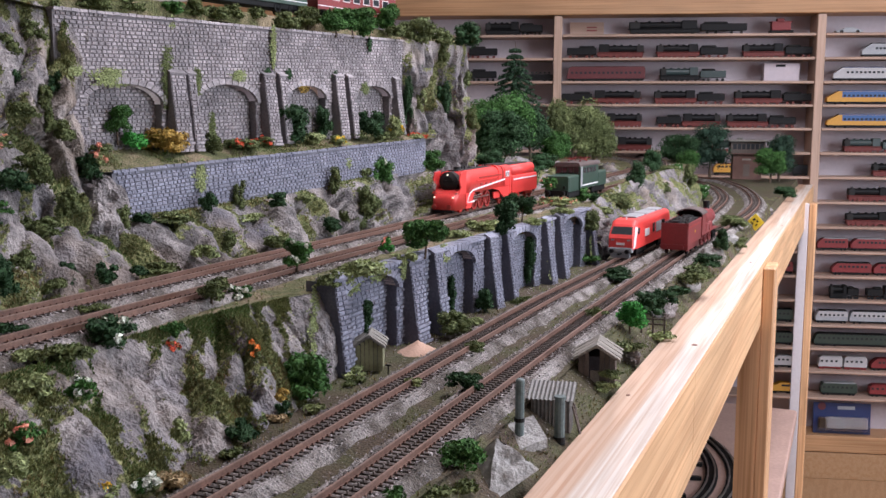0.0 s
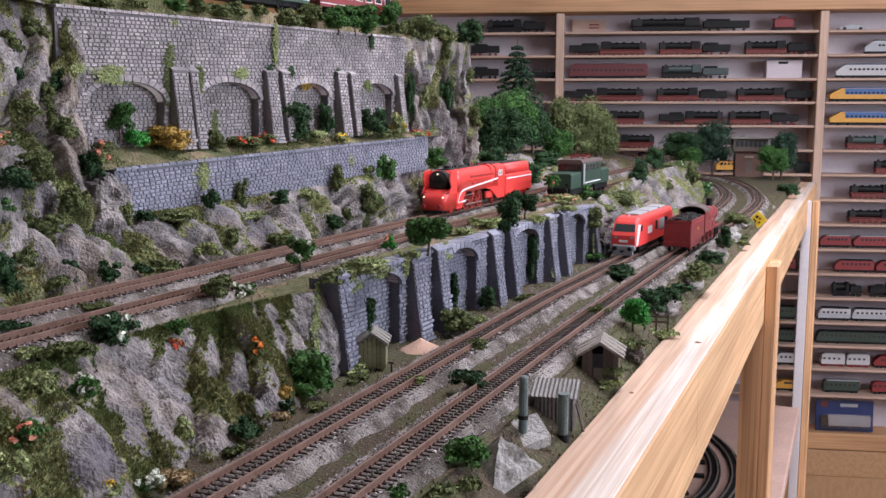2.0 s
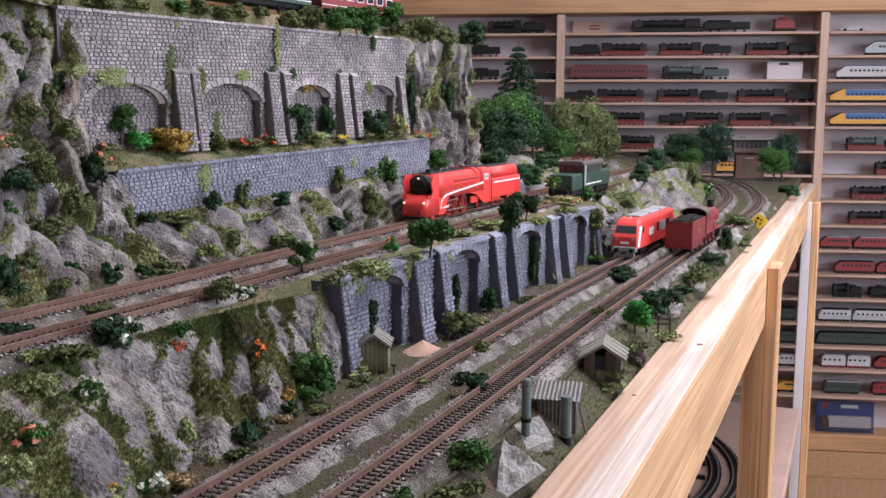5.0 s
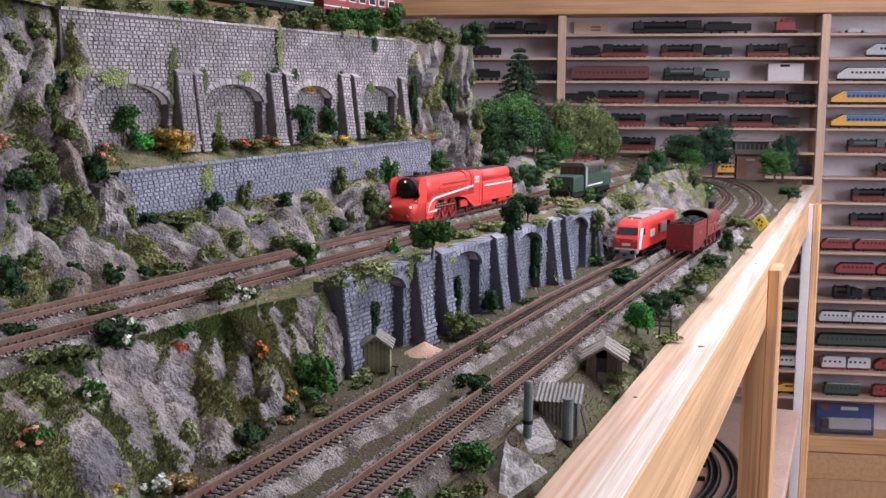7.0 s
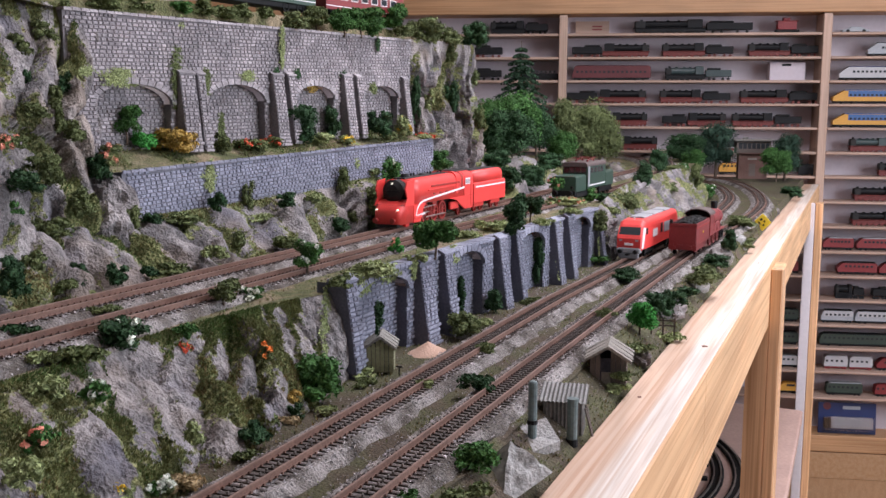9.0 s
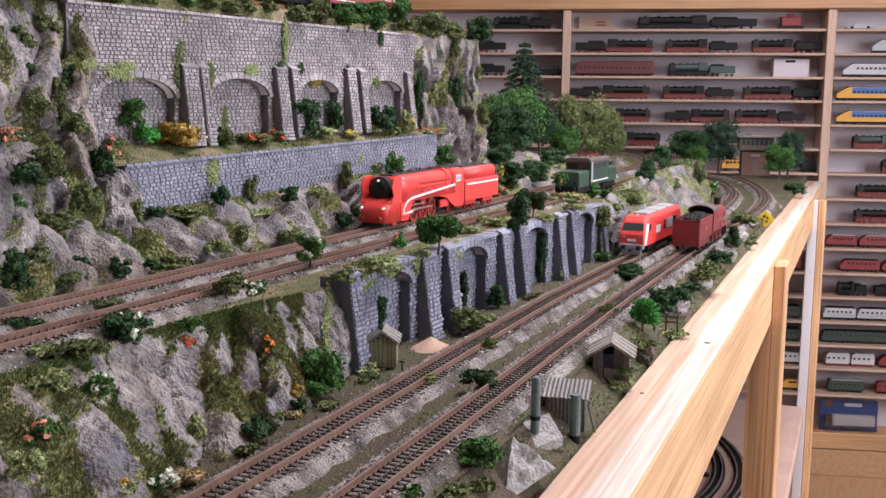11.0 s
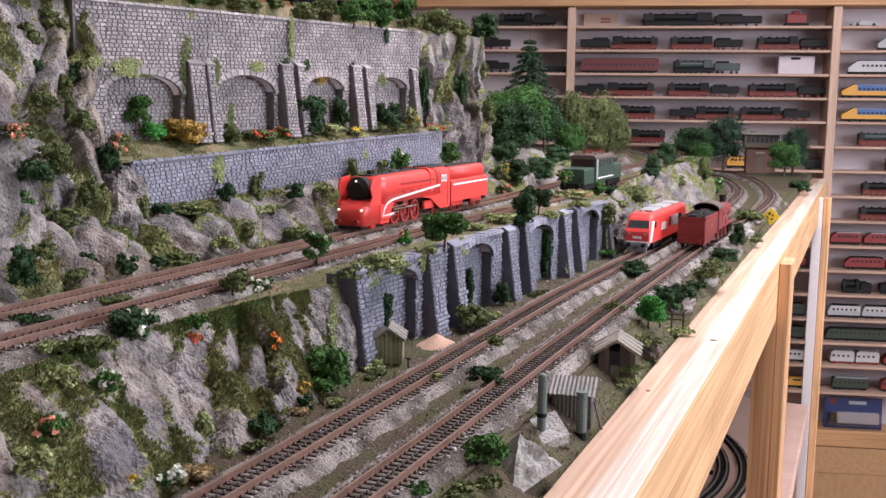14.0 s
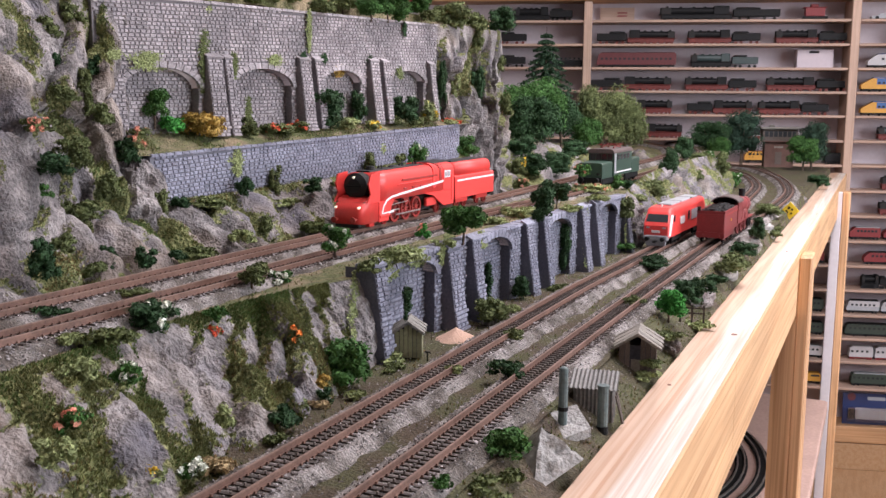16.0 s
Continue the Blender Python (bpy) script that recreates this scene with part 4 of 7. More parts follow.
        part("pipe_run", Geo().cyl((sx * 0.0190, 0.070, 0.0395), (sx * 0.0190, 0.155, 0.0405), 0.0006, n=6), RED, t)
    # black block added as the shade below the nose
    part("bumper_shade", Geo().bbox(-0.0135, 0.0135, -0.0035, 0.004, 0.0018, 0.0060, 0.0008), SOOT, t, "black block as the shade under the nose")
    part("number_bar", Geo().box(-0.0040, 0.0040, -0.0034, -0.0022, 0.0165, 0.0185), GREY, t, "grey number bar")
    rods = []
    for sx in (-1, 1):
        rods.append(part("coupling_rod", Geo().bbox(sx * 0.0148 - 0.0005, sx * 0.0148 + 0.0005, 0.070, 0.130, -0.0009, 0.0009, 0.0003), STEEL, t, "steel coupling rod"))
    return t, turn, rods


def bogies(t, mat, ys, r, x=0.0125, w=0.0135):
    for y in ys:
        ob = wheelset(t, x, y, r, mat, 7)


def diesel():
    t = thing("diesel_locomotive", "bright red modern diesel locomotive with grey roof, standing", "locomotive", pose(-0.2665, 1.268, Z_LOW, 0, 0, -2.6))
    L, w = 0.228, 0.0172
    g = Geo().loft([section(w - 0.002, 0.0120, 0.0270, 0.002, 0.000), section(w - 0.0008, 0.0120, 0.0310, 0.002, 0.0025), section(w - 0.0012, 0.0120, 0.0440, 0.005, 0.0125),
                    section(w, 0.0120, 0.0490, 0.006, 0.020), section(w, 0.0120, 0.0500, 0.006, 0.030), section(w, 0.0120, 0.0500, 0.006, L - 0.02), section(w - 0.001, 0.012, 0.044, 0.005, L - 0.01), section(w - 0.002, 0.012, 0.027, 0.002, L)])
    part("body", g, RED, t, "", False)
    part("windscreen", Geo().add([(-0.0142, 0.0028, 0.0317), (0.0142, 0.0028, 0.0317), (0.0130, 0.0098, 0.0412), (-0.0130, 0.0098, 0.0412)], [(0, 1, 2, 3)]), PANE, t, "dark windscreen")
    for sx in (-1, 1):
        part("corner_stripe", Geo().add([(sx * (w - 0.0004), 0.0015, 0.014), (sx * (w + 0.0004), 0.008, 0.014), (sx * (w + 0.0005), 0.020, 0.040), (sx * (w - 0.0008), 0.0105, 0.041)], [(0, 1, 2, 3)]), LINE, t, "white corner flash")
        part("side_window", Geo().box(sx * (w + 0.0002) - 0.0003, sx * (w + 0.0002) + 0.0003, 0.022, 0.030, 0.031, 0.039), PANE, t)
        part("side_window", Geo().box(sx * (w + 0.0002) - 0.0003, sx * (w + 0.0002) + 0.0003, 0.105, 0.116, 0.026, 0.038), PANE, t)
        part("vent", Geo().box(sx * (w + 0.0002) - 0.0003, sx * (w + 0.0002) + 0.0003, 0.125, 0.165, 0.024, 0.038), GREY, t)
        part("number_bar", Geo().box(sx * (w + 0.0002) - 0.0003, sx * (w + 0.0002) + 0.0003, 0.060, 0.085, 0.024, 0.034), LINE, t, "white lettering bars")
        part("buffer", Geo().cyl((sx * 0.0100, -0.0015, 0.0105), (sx * 0.0100, -0.008, 0.0105), 0.0028, n=10), BLACK, t)
        part("headlight", Geo().box(sx * 0.0105 - 0.002, sx * 0.0105 + 0.002, -0.0006, 0.001, 0.0235, 0.0255), GREY, t)
        for a in (0.026, 0.150):
            part("bogie_frame", Geo().bbox(sx * 0.0145 - 0.001, sx * 0.0145 + 0.001, a, a + 0.054, 0.005, 0.0115, 0.001), BLACK, t)
    part("bumper", Geo().bbox(-0.0158, 0.0158, -0.0015, 0.006, 0.0075, 0.0150, 0.0015), GREY, t, "grey front bumper")
    part("plough", Geo().bbox(-0.0130, 0.0130, -0.0005, 0.003, 0.0010, 0.0078, 0.0008), GREY, t)
    part("coupling", Geo().box(-0.002, 0.002, -0.010, 0.001, 0.006, 0.008), BLACK, t)
    part("number_bar", Geo().box(-0.0055, 0.0055, -0.0008, 0.0002, 0.0180, 0.0212), LINE, t, "white number bar")
    part("chin_line", Geo().box(-0.0130, 0.0130, 0.0008, 0.0018, 0.0272, 0.0282), LINE, t)
    for a, b in ((0.040, 0.088), (0.096, 0.150), (0.160, 0.196)):
        part("roof_unit", Geo().bbox(-0.0100, 0.0100, a, b, 0.0495, 0.0525, 0.001), GREY, t, "grey roof ventilator")
    part("roof_lamp", Geo().cyl((0, 0.026, 0.049), (0, 0.026, 0.0525), 0.0012, n=8), LINE, t)
    part("tank", Geo().bbox(-0.0140, 0.0140, 0.088, 0.142, 0.004, 0.012, 0.001), BLACK, t)
    bogies(t, BLACK, (0.035, 0.053, 0.071, 0.159, 0.177, 0.195), 0.0060)


def tender_loco():
    t = thing("tender_locomotive", "dark red old steam locomotive seen from its coal tender", "locomotive", pose(-0.2075, 1.330, Z_LOW, 0, 0, -1.9) @ Matrix.Scale(1.07, 4))
    w = 0.0170
    part("tender_body", Geo().bbox(-w, w, 0.0, 0.092, 0.0125, 0.0370, 0.0008), RED_DULL, t, "dark red riveted tender")
    rim = Geo()
    for a in ((-w, w, 0.0, 0.0015), (-w, w, 0.0905, 0.092), (-w, -w + 0.0015, 0.0, 0.092), (w - 0.0015, w, 0.0, 0.092)):
        rim.box(a[0], a[1], a[2], a[3], 0.0368, 0.0405)
    part("tender_rim", rim, RED_DULL, t)
    coal = Geo()
    rnd = random.Random(8)
    for i in range(150):
        x, y = rnd.uniform(-0.0135, 0.0135), rnd.uniform(0.010, 0.085)
        coal.ball((x, y, 0.0385 + 0.004 * (1 - abs(x) / 0.015) * (y / 0.085) + rnd.uniform(0, 0.001)), 0.0022, n=5, rings=4)
    tagged(part("coal_load", coal, SOOT, t, "heaped black coal"), kind="stuff")
    part("water_hatch", Geo().cyl((0, 0.012, 0.037), (0, 0.012, 0.0425), 0.0055, n=14), BLACK, t)
    for sx in (-1, 1):
        part("frame_plate", Geo().box(sx * 0.0140 - 0.0008, sx * 0.0140 + 0.0008, 0.004, 0.088, 0.005, 0.0127), RED_DULL, t)
        part("buffer", Geo().cyl((sx * 0.0100, 0.0, 0.0110), (sx * 0.0100, -0.006, 0.0110), 0.0010, n=8).cyl((sx * 0.0100, -0.006, 0.0110), (sx * 0.0100, -0.0072, 0.0110), 0.0029, n=12), RED_DULL, t)
        part("badge", Geo().box(sx * (w + 0.0001) - 0.0003, sx * (w + 0.0001) + 0.0003, 0.044, 0.047, 0.025, 0.028), YELLOW, t)
        part("rivet_strip", Geo().box(sx * (w + 0.0001) - 0.0003, sx * (w + 0.0001) + 0.0003, 0.001, 0.091, 0.0345, 0.0355), RED_FRAME, t)
        part("cab_side", Geo().box(sx * 0.0160 - 0.0006, sx * 0.0160 + 0.0006, 0.101, 0.130, 0.0150, 0.0430), RED_DULL, t)
        part("splasher", Geo().prism([(0.012 * math.cos(a / 8 * math.pi), 0.016 + 0.012 * math.sin(a / 8 * math.pi)) for a in range(9)], "x", sx * 0.0120, sx * 0.0155), RED_DULL, t).matrix_basis = pose(0, 0.150, 0)
        part("splasher", Geo().prism([(0.012 * math.cos(a / 8 * math.pi), 0.016 + 0.012 * math.sin(a / 8 * math.pi)) for a in range(9)], "x", sx * 0.0120, sx * 0.0155), RED_DULL, t).matrix_basis = pose(0, 0.180, 0)
        part("running_board", Geo().box(sx * 0.0130 - 0.003, sx * 0.0130 + 0.003, 0.100, 0.232, 0.0145, 0.0158), RED_DULL, t)
    part("buffer_beam", Geo().box(-w, w, -0.001, 0.0, 0.0075, 0.0140), RED_DULL, t)
    arch = [(math.cos(a / 10 * math.pi), math.sin(a / 10 * math.pi)) for a in range(11)]
    shell = [(0.0178 * c, 0.0430 + 0.0082 * k) for c, k in arch] + [(0.0168 * c, 0.0426 + 0.0072 * k) for c, k in reversed(arch)]
    roof = Geo().loft([[(x, y, z) for x, z in shell] for y in (0.094, 0.134)], caps=False)
    for y in (0.094, 0.134):
        for k in range(10):
            roof.add([(shell[q][0], y, shell[q][1]) for q in (k, k + 1, 20 - k, 21 - k)], [(0, 1, 2, 3)])
    part("cab_roof", roof, ROOF_BROWN, t, "arched dark brown cab roof")
    # black colour on these walls stands in for the open cab's dim inside
    part("cab_gable", Geo().prism([(0.0166 * c, 0.0428 + 0.0070 * k) for c, k in arch], "y", 0.1285, 0.1300), SOOT, t)
    part("cab_front", Geo().box(-0.0155, 0.0155, 0.1290, 0.1300, 0.015, 0.0440), SOOT, t)
    part("boiler", Geo().cyl((0, 0.130, 0.0300), (0, 0.222, 0.0300), 0.0110, n=18).cyl((0, 0.222, 0.0300), (0, 0.238, 0.0300), 0.0118, n=18), RED_DULL, t, "", True)
    part("dome", Geo().ball((0, 0.172, 0.040), 0.006, n=12, rings=8), RED_DULL, t, "", True)
    part("chimney", Geo().cyl((0, 0.228, 0.040), (0, 0.228, 0.0520), 0.0042, 0.0050, n=14), BLACK, t)
    part("safety_valve", Geo().cyl((0, 0.138, 0.040), (0, 0.138, 0.0500), 0.0012, n=6), STEEL, t)
    part("tail_lamp", Geo().box(-0.0165, -0.013, -0.001, 0.003, 0.0405, 0.045), BLACK, t)
    part("frame", Geo().box(-0.0100, 0.0100, 0.098, 0.242, 0.006, 0.018), BLACK, t)
    bogies(t, BLACK, (0.016, 0.046, 0.076), 0.0068)
    bogies(t, RED_DULL, (0.120, 0.150, 0.180), 0.0105)
    bogies(t, BLACK, (0.210, 0.228), 0.0058)


def electric():
    t = thing("electric_locomotive", "dark green articulated electric locomotive with dark brown roof, standing", "locomotive", pose(-0.4060, 1.450, Z_UP, 0, 0, -0.6) @ Matrix.Scale(1.16, 4))
    L, w = 0.205, 0.0175
    for a, b in ((0.002, 0.050), (L - 0.050, L - 0.002)):
        part("hood", Geo().loft([section(w - 0.0018, 0.0120, 0.0320, 0.003, a), section(w - 0.001, 0.0120, 0.0325, 0.003, a + 0.003), section(w - 0.001, 0.0120, 0.0330, 0.003, b)]), GREEN, t, "dark green bonnet")
    part("body", Geo().loft([section(w, 0.0130, 0.0440, 0.003, 0.054), section(w, 0.0130, 0.0440, 0.003, L - 0.054)]), GREEN, t)
    part("roof", Geo().loft([section(w + 0.0004, 0.0430, 0.0485, 0.005, 0.050), section(w + 0.0004, 0.0430, 0.0485, 0.005, L - 0.050)]), ROOF_BROWN, t, "dark brown roof")
    for x in (-0.0118, -0.004, 0.004, 0.0118):
        part("front_window", Geo().box(x - 0.0030, x + 0.0030, 0.0531, 0.0542, 0.0345, 0.0418), PANE, t)
    for sx in (-1, 1):
        part("door_frame", Geo().box(sx * (w + 0.0002) - 0.0003, sx * (w + 0.0002) + 0.0003, 0.056, 0.064, 0.016, 0.043), GREY, t, "pale grey door edge")
        for y in (0.070, 0.088, 0.106, 0.124):
            part("side_window", Geo().box(sx * (w + 0.0002) - 0.0003, sx * (w + 0.0002) + 0.0003, y, y + 0.012, 0.034, 0.041), PANE, t)
        part("lower_line", Geo().box(sx * (w + 0.0002) - 0.0003, sx * (w + 0.0002) + 0.0003, 0.065, L - 0.056, 0.0165, 0.0180), LINE, t)
        for a in (0.006, L - 0.078):
            part("bogie_frame", Geo().bbox(sx * 0.0145 - 0.0012, sx * 0.0145 + 0.0012, a, a + 0.072, 0.0040, 0.0118, 0.001), BLACK, t)
        part("buffer", Geo().cyl((sx * 0.0100, 0.002, 0.0105), (sx * 0.0100, -0.006, 0.0105), 0.0028, n=10), BLACK, t)
        part("headlight", Geo().cyl((sx * 0.0105, 0.003, 0.0180), (sx * 0.0105, 0.000, 0.0180), 0.0018, n=10), BLACK, t)
    for y, s in ((0.085, 1), (L - 0.085, -1)):
        p = Geo()
        for x in (-0.009, 0.009):
            p.cyl((x, y, 0.049), (x * 0.8, y + s * 0.016, 0.0515), 0.0005, n=5).cyl((x * 0.8, y + s * 0.016, 0.0515), (x, y - s * 0.004, 0.0530), 0.0005, n=5)
        p.box(-0.012, 0.012, y - s * 0.004 - 0.001, y - s * 0.004 + 0.001, 0.0528, 0.0538)
        part("pantograph", p, RED_DULL, t, "folded dark red pantograph")
        for x in (-0.008, 0.008):
            part("insulator", Geo().cyl((x, y, 0.048), (x, y, 0.0505), 0.0012, n=6), RED_DULL, t)
    part("buffer_beam", Geo().box(-0.0155, 0.0155, 0.000, 0.003, 0.0070, 0.0135), BLACK, t)
    bogies(t, BLACK, (0.018, 0.042, 0.066, L - 0.066, L - 0.042, L - 0.018), 0.0072)


def coach(name, label, mat, m, length, window_mat):
    t = thing(name, label, "railway coach", m)
    w = 0.0165
    part("body", Geo().loft([section(w, 0.0105, 0.0380, 0.002, 0), section(w, 0.0105, 0.0380, 0.002, length)]), mat, t)
    part("roof", Geo().loft([section(w + 0.0003, 0.0370, 0.0445, 0.006, 0), section(w + 0.0003, 0.0370, 0.0445, 0.006, length)]), GREY, t, "grey roof")
    k = int(length / 0.021)
    for i in range(k):
        y = 0.008 + i * 0.021
        f = part("window", Geo().box(w - 0.0003, w + 0.0004, y, y + 0.014, 0.0235, 0.0335), window_mat, t)
        part("pane", Geo().box(w + 0.0003, w + 0.0006, y + 0.001, y + 0.013, 0.0245, 0.0325), PANE, f)
    part("lower_line", Geo().box(w - 0.0003, w + 0.0004, 0.0, length, 0.0145, 0.0155), LINE, t)
    part("underframe", Geo().bbox(-0.013, 0.013, 0.01, length - 0.01, 0.004, 0.0107, 0.001), BLACK, t)
    bogies(t, BLACK, (0.025, 0.050, length - 0.050, length - 0.025), 0.0058)


loco, loco_wheels, loco_rods = streamliner()
diesel()
tender_loco()
electric()
coach("railway_coach", "dark green passenger coach on the top level", GREEN, pose(-0.690, 0.835, 0.3055, 0, 0, -10.8), 0.262, LINE)
coach("railway_coach", "red passenger coach with white lines on the top level", RED_DULL, pose(-0.637, 1.112, 0.3055, 0, 0, -10.8), 0.165, LINE)
ramp = Geo().prism([(-0.02, 0.0), (0.02, 0.0), (0.026, -0.028), (-0.026, -0.028)], "y", -0.45, 0.62)
tagged(part("track_embankment", ramp, TURF, None, "grassy embankment under the top coaches"), kind="structure").matrix_basis = pose(-0.690, 0.835, 0.2995, 0, 0, -10.8)


# ---- small buildings and clutter on the layout ----
PLANK = material("weathered_plank", (0.13, 0.105, 0.092), 0.9, 0.35, 60, 400, 0.4, stretch=(40, 40, 4), obj_random=0.25)
PLANK_PALE = material("pale_plank", (0.23, 0.21, 0.185), 0.9, 0.3, 60, 400, 0.4, obj_random=0.25)
PLANK_GREEN = material("olive_plank", (0.225, 0.22, 0.128), 0.9, 0.2, 60, 400, 0.3, obj_random=0.15)
TIN = material("corrugated_tin", (0.17, 0.166, 0.16), 0.55, 0.25, 50, 400, 0.2, metal=0.3)
PIPE = material("grey_green_pipe", (0.11, 0.15, 0.15), 0.5, 0.25, 50, 400, 0.2)
FELT = material("roof_felt", (0.20, 0.19, 0.17), 0.95, 0.25, 60, 400, 0.4)
SAND = material("sand_heap", (0.50, 0.33, 0.25), 0.95, 0.15, 90, 700, 0.6)
BRICK = material("dark_brick", (0.15, 0.085, 0.07), 0.9, 0.25, 60, 400, 0.4)
PALE_ROCK = material("pale_rock", (0.40, 0.39, 0.38), 0.95, 0.3, 50, 500, 0.7, second=(0.28, 0.27, 0.26), bump_depth=0.002)


def plank_hut(name, label, m, w, d, h, wall_mat, roof_mat, pitch, plank=0.004, over=0.004, door=True):
    """A small boarded hut; its front looks along -y."""
    t = thing(name, label, "hut", m)
    part("core", Geo().box(-w / 2 + 0.0012, w / 2 - 0.0012, 0.0012, d - 0.0012, 0, h), MASON_DARK, t)
    for (n, length) in ((0, w), (1, d), (2, w), (3, d)):
        k = max(3, int(length / plank))
        for i in range(k):
            a, b = -length / 2 + length * i / k + 0.0002, -length / 2 + length * (i + 1) / k - 0.0002
            if n == 0 and door and 0.30 < (i + 0.5) / k < 0.62:
                continue
            top = h + (pitch * (1 - abs((a + b) / w)) if n in (0, 2) else 0)
            ob = part("plank", Geo().box(a, b, -0.0005, 0.0009, 0, top - 0.0004), wall_mat, t)
            ob.matrix_basis = (pose(0, 0, 0), pose(w / 2, d / 2, 0, 0, 0, 90), pose(0, d, 0, 0, 0, 180), pose(-w / 2, d / 2, 0, 0, 0, -90))[n]
    if door:
        part("door", Geo().box(-w * 0.18, w * 0.12, -0.0002, 0.0004, 0.0, h * 0.55), PLANK_PALE, t, "pale half door")
    for sx in (-1, 1):
        k = 6
        r = part("roof_side", Geo().add([(0, -over, h + pitch + 0.0005), (0, d + over, h + pitch + 0.0005), (sx * (w / 2 + over), d + over, h - pitch * over * 2 / w), (sx * (w / 2 + over), -over, h - pitch * over * 2 / w),
                                         (0, -over, h + pitch + 0.002), (0, d + over, h + pitch + 0.002), (sx * (w / 2 + over), d + over, h + 0.0015 - pitch * over * 2 / w), (sx * (w / 2 + over), -over, h + 0.0015 - pitch * over * 2 / w)],
                                        [(0, 1, 2, 3), (7, 6, 5, 4), (0, 3, 7, 4), (1, 5, 6, 2), (2, 6, 7, 3)]), roof_mat, t)
        for i in range(k):
            y0, y1 = -over + (d + 2 * over) * i / k + 0.0002, -over + (d + 2 * over) * (i + 1) / k - 0.0002
            z1, z0, x1 = h + pitch + 0.0021, h + 0.0016 - pitch * over * 2 / w, sx * (w / 2 + over + 0.001 * (i % 2))
            part("roof_plank", Geo().add([(0, y0, z1), (0, y1, z1), (x1, y1, z0), (x1, y0, z0), (0, y0, z1 + 0.0007), (0, y1, z1 + 0.0007), (x1, y1, z0 + 0.0007), (x1, y0, z0 + 0.0007)],
                                         [(4, 5, 6, 7), (0, 4, 7, 3), (1, 2, 6, 5), (3, 7, 6, 2)]), roof_mat, r)
    return t


def tin_shed():
    t = thing("tin_shed", "small shed of grey corrugated tin with a sloping roof", "shed", pose(-0.1705, 0.617, -0.0275, 0, 0, 10) @ Matrix.Scale(0.90, 4))
    part("core", Geo().box(-0.0135, 0.0135, 0.001, 0.020, 0, 0.0255), MASON_DARK, t)
    for n in range(2):
        g = Geo()
        L = 0.029 if n == 0 else 0.021
        pts = [(L * i / 40 - L / 2, 0.0005 * math.sin(i * 1.57)) for i in range(41)]
        for a, b in zip(pts, pts[1:]):
            g.add([(a[0], a[1], 0), (b[0], b[1], 0), (b[0], b[1], 0.026), (a[0], a[1], 0.026)], [(0, 1, 2, 3)])
        part("wall_sheet", g, TIN, t).matrix_basis = pose(0, 0, 0) if n == 0 else pose(0.0145, 0.0105, 0, 0, 0, 90)
    g = Geo()
    for i in range(44):
        a, b = -0.0175 + 0.035 * i / 44, -0.0175 + 0.035 * (i + 1) / 44
        za, zb = 0.0005 * math.sin(i * 1.57), 0.0005 * math.sin((i + 1) * 1.57)
        g.add([(a, -0.004, 0.0255 + za), (b, -0.004, 0.0255 + zb), (b, 0.025, 0.0325 + zb), (a, 0.025, 0.0325 + za)], [(0, 1, 2, 3)])
    part("roof_sheet", g, TIN, t, "corrugated roof sheet")
    part("strut", Geo().cyl((0.016, 0.003, 0.020), (0.022, 0.000, 0.0), 0.0010, n=5).cyl((0.016, 0.012, 0.020), (0.021, 0.010, 0.0), 0.0010, n=5), PLANK, t)
    b = thing("iron_pipe", "upright blue-grey iron pipe beside the tin shed", "pipe", pose(-0.1608, 0.605, -0.0295))
    part("tube", Geo().cyl((0, 0, 0), (0, 0, 0.030), 0.0035, n=12), PIPE, b)
    part("foot", Geo().cyl((0, 0, -0.001), (0, 0, 0.004), 0.0040, n=12), BLACK, b)
    part("rim", Geo().cyl((0, 0, 0.029), (0, 0, 0.031), 0.0040, n=12), PIPE, b)


def chimney_base():
    t = thing("chimney_pipe", "tall grey pipe on a broken concrete slab", "pipe", pose(-0.1765, 0.572, -0.0180))
    part("slab", Geo().add([(-0.017, -0.004, 0.004), (0.0, -0.020, -0.004), (0.016, 0.004, 0.000), (0.003, 0.016, 0.010), (-0.017, -0.004, 0.000), (0.0, -0.020, -0.008), (0.016, 0.004, -0.006), (0.003, 0.016, 0.002)],
                             [(0, 1, 2, 3), (0, 4, 5, 1), (1, 5, 6, 2), (2, 6, 7, 3), (3, 7, 4, 0)]), PALE_ROCK, t, "pale concrete slab")
    part("tube", Geo().cyl((-0.001, 0, 0.0), (-0.001, 0, 0.036), 0.0029, n=12), PIPE, t)
    part("collar", Geo().cyl((-0.001, 0, 0.010), (-0.001, 0, 0.0125), 0.0034, n=12), BLACK, t)
    part("cap", Geo().ball((-0.001, 0, 0.036), 0.0029, 1, 1, 0.6, 10, 6), PIPE, t, "", True)


def boulder(x, y, z, sx, sy, sz, mat, seed, label="pale grey boulder among the grass"):
    g = Geo()
    rnd = random.Random(seed)
    n, rings = 26, 18
    out = []
    for k in range(1, rings):
        a = math.pi * k / rings
        out.append([Vector((math.sin(a) * math.cos(2 * math.pi * i / n), math.sin(a) * math.sin(2 * math.pi * i / n), -math.cos(a))) for i in range(n)])
    off = Vector((seed * 3.1, seed, 0))
    out = [[tuple(Vector((p.x * sx, p.y * sy, p.z * sz)) * (1 + 0.75 * (noise.voronoi(p * 1.6 + off)[0][0] - 0.35) + 0.10 * noise.fractal(p * 4 + off, 1, 2, 3))) for p in r] for r in out]
    g.loft(out)
    t = part("boulder", g, mat)
    t.matrix_basis = pose(x, y, z + sz * 0.45, rnd.uniform(-15, 15), rnd.uniform(-15, 15), rnd.uniform(0, 360))
    return tagged(t, label, "rock", "boulders")


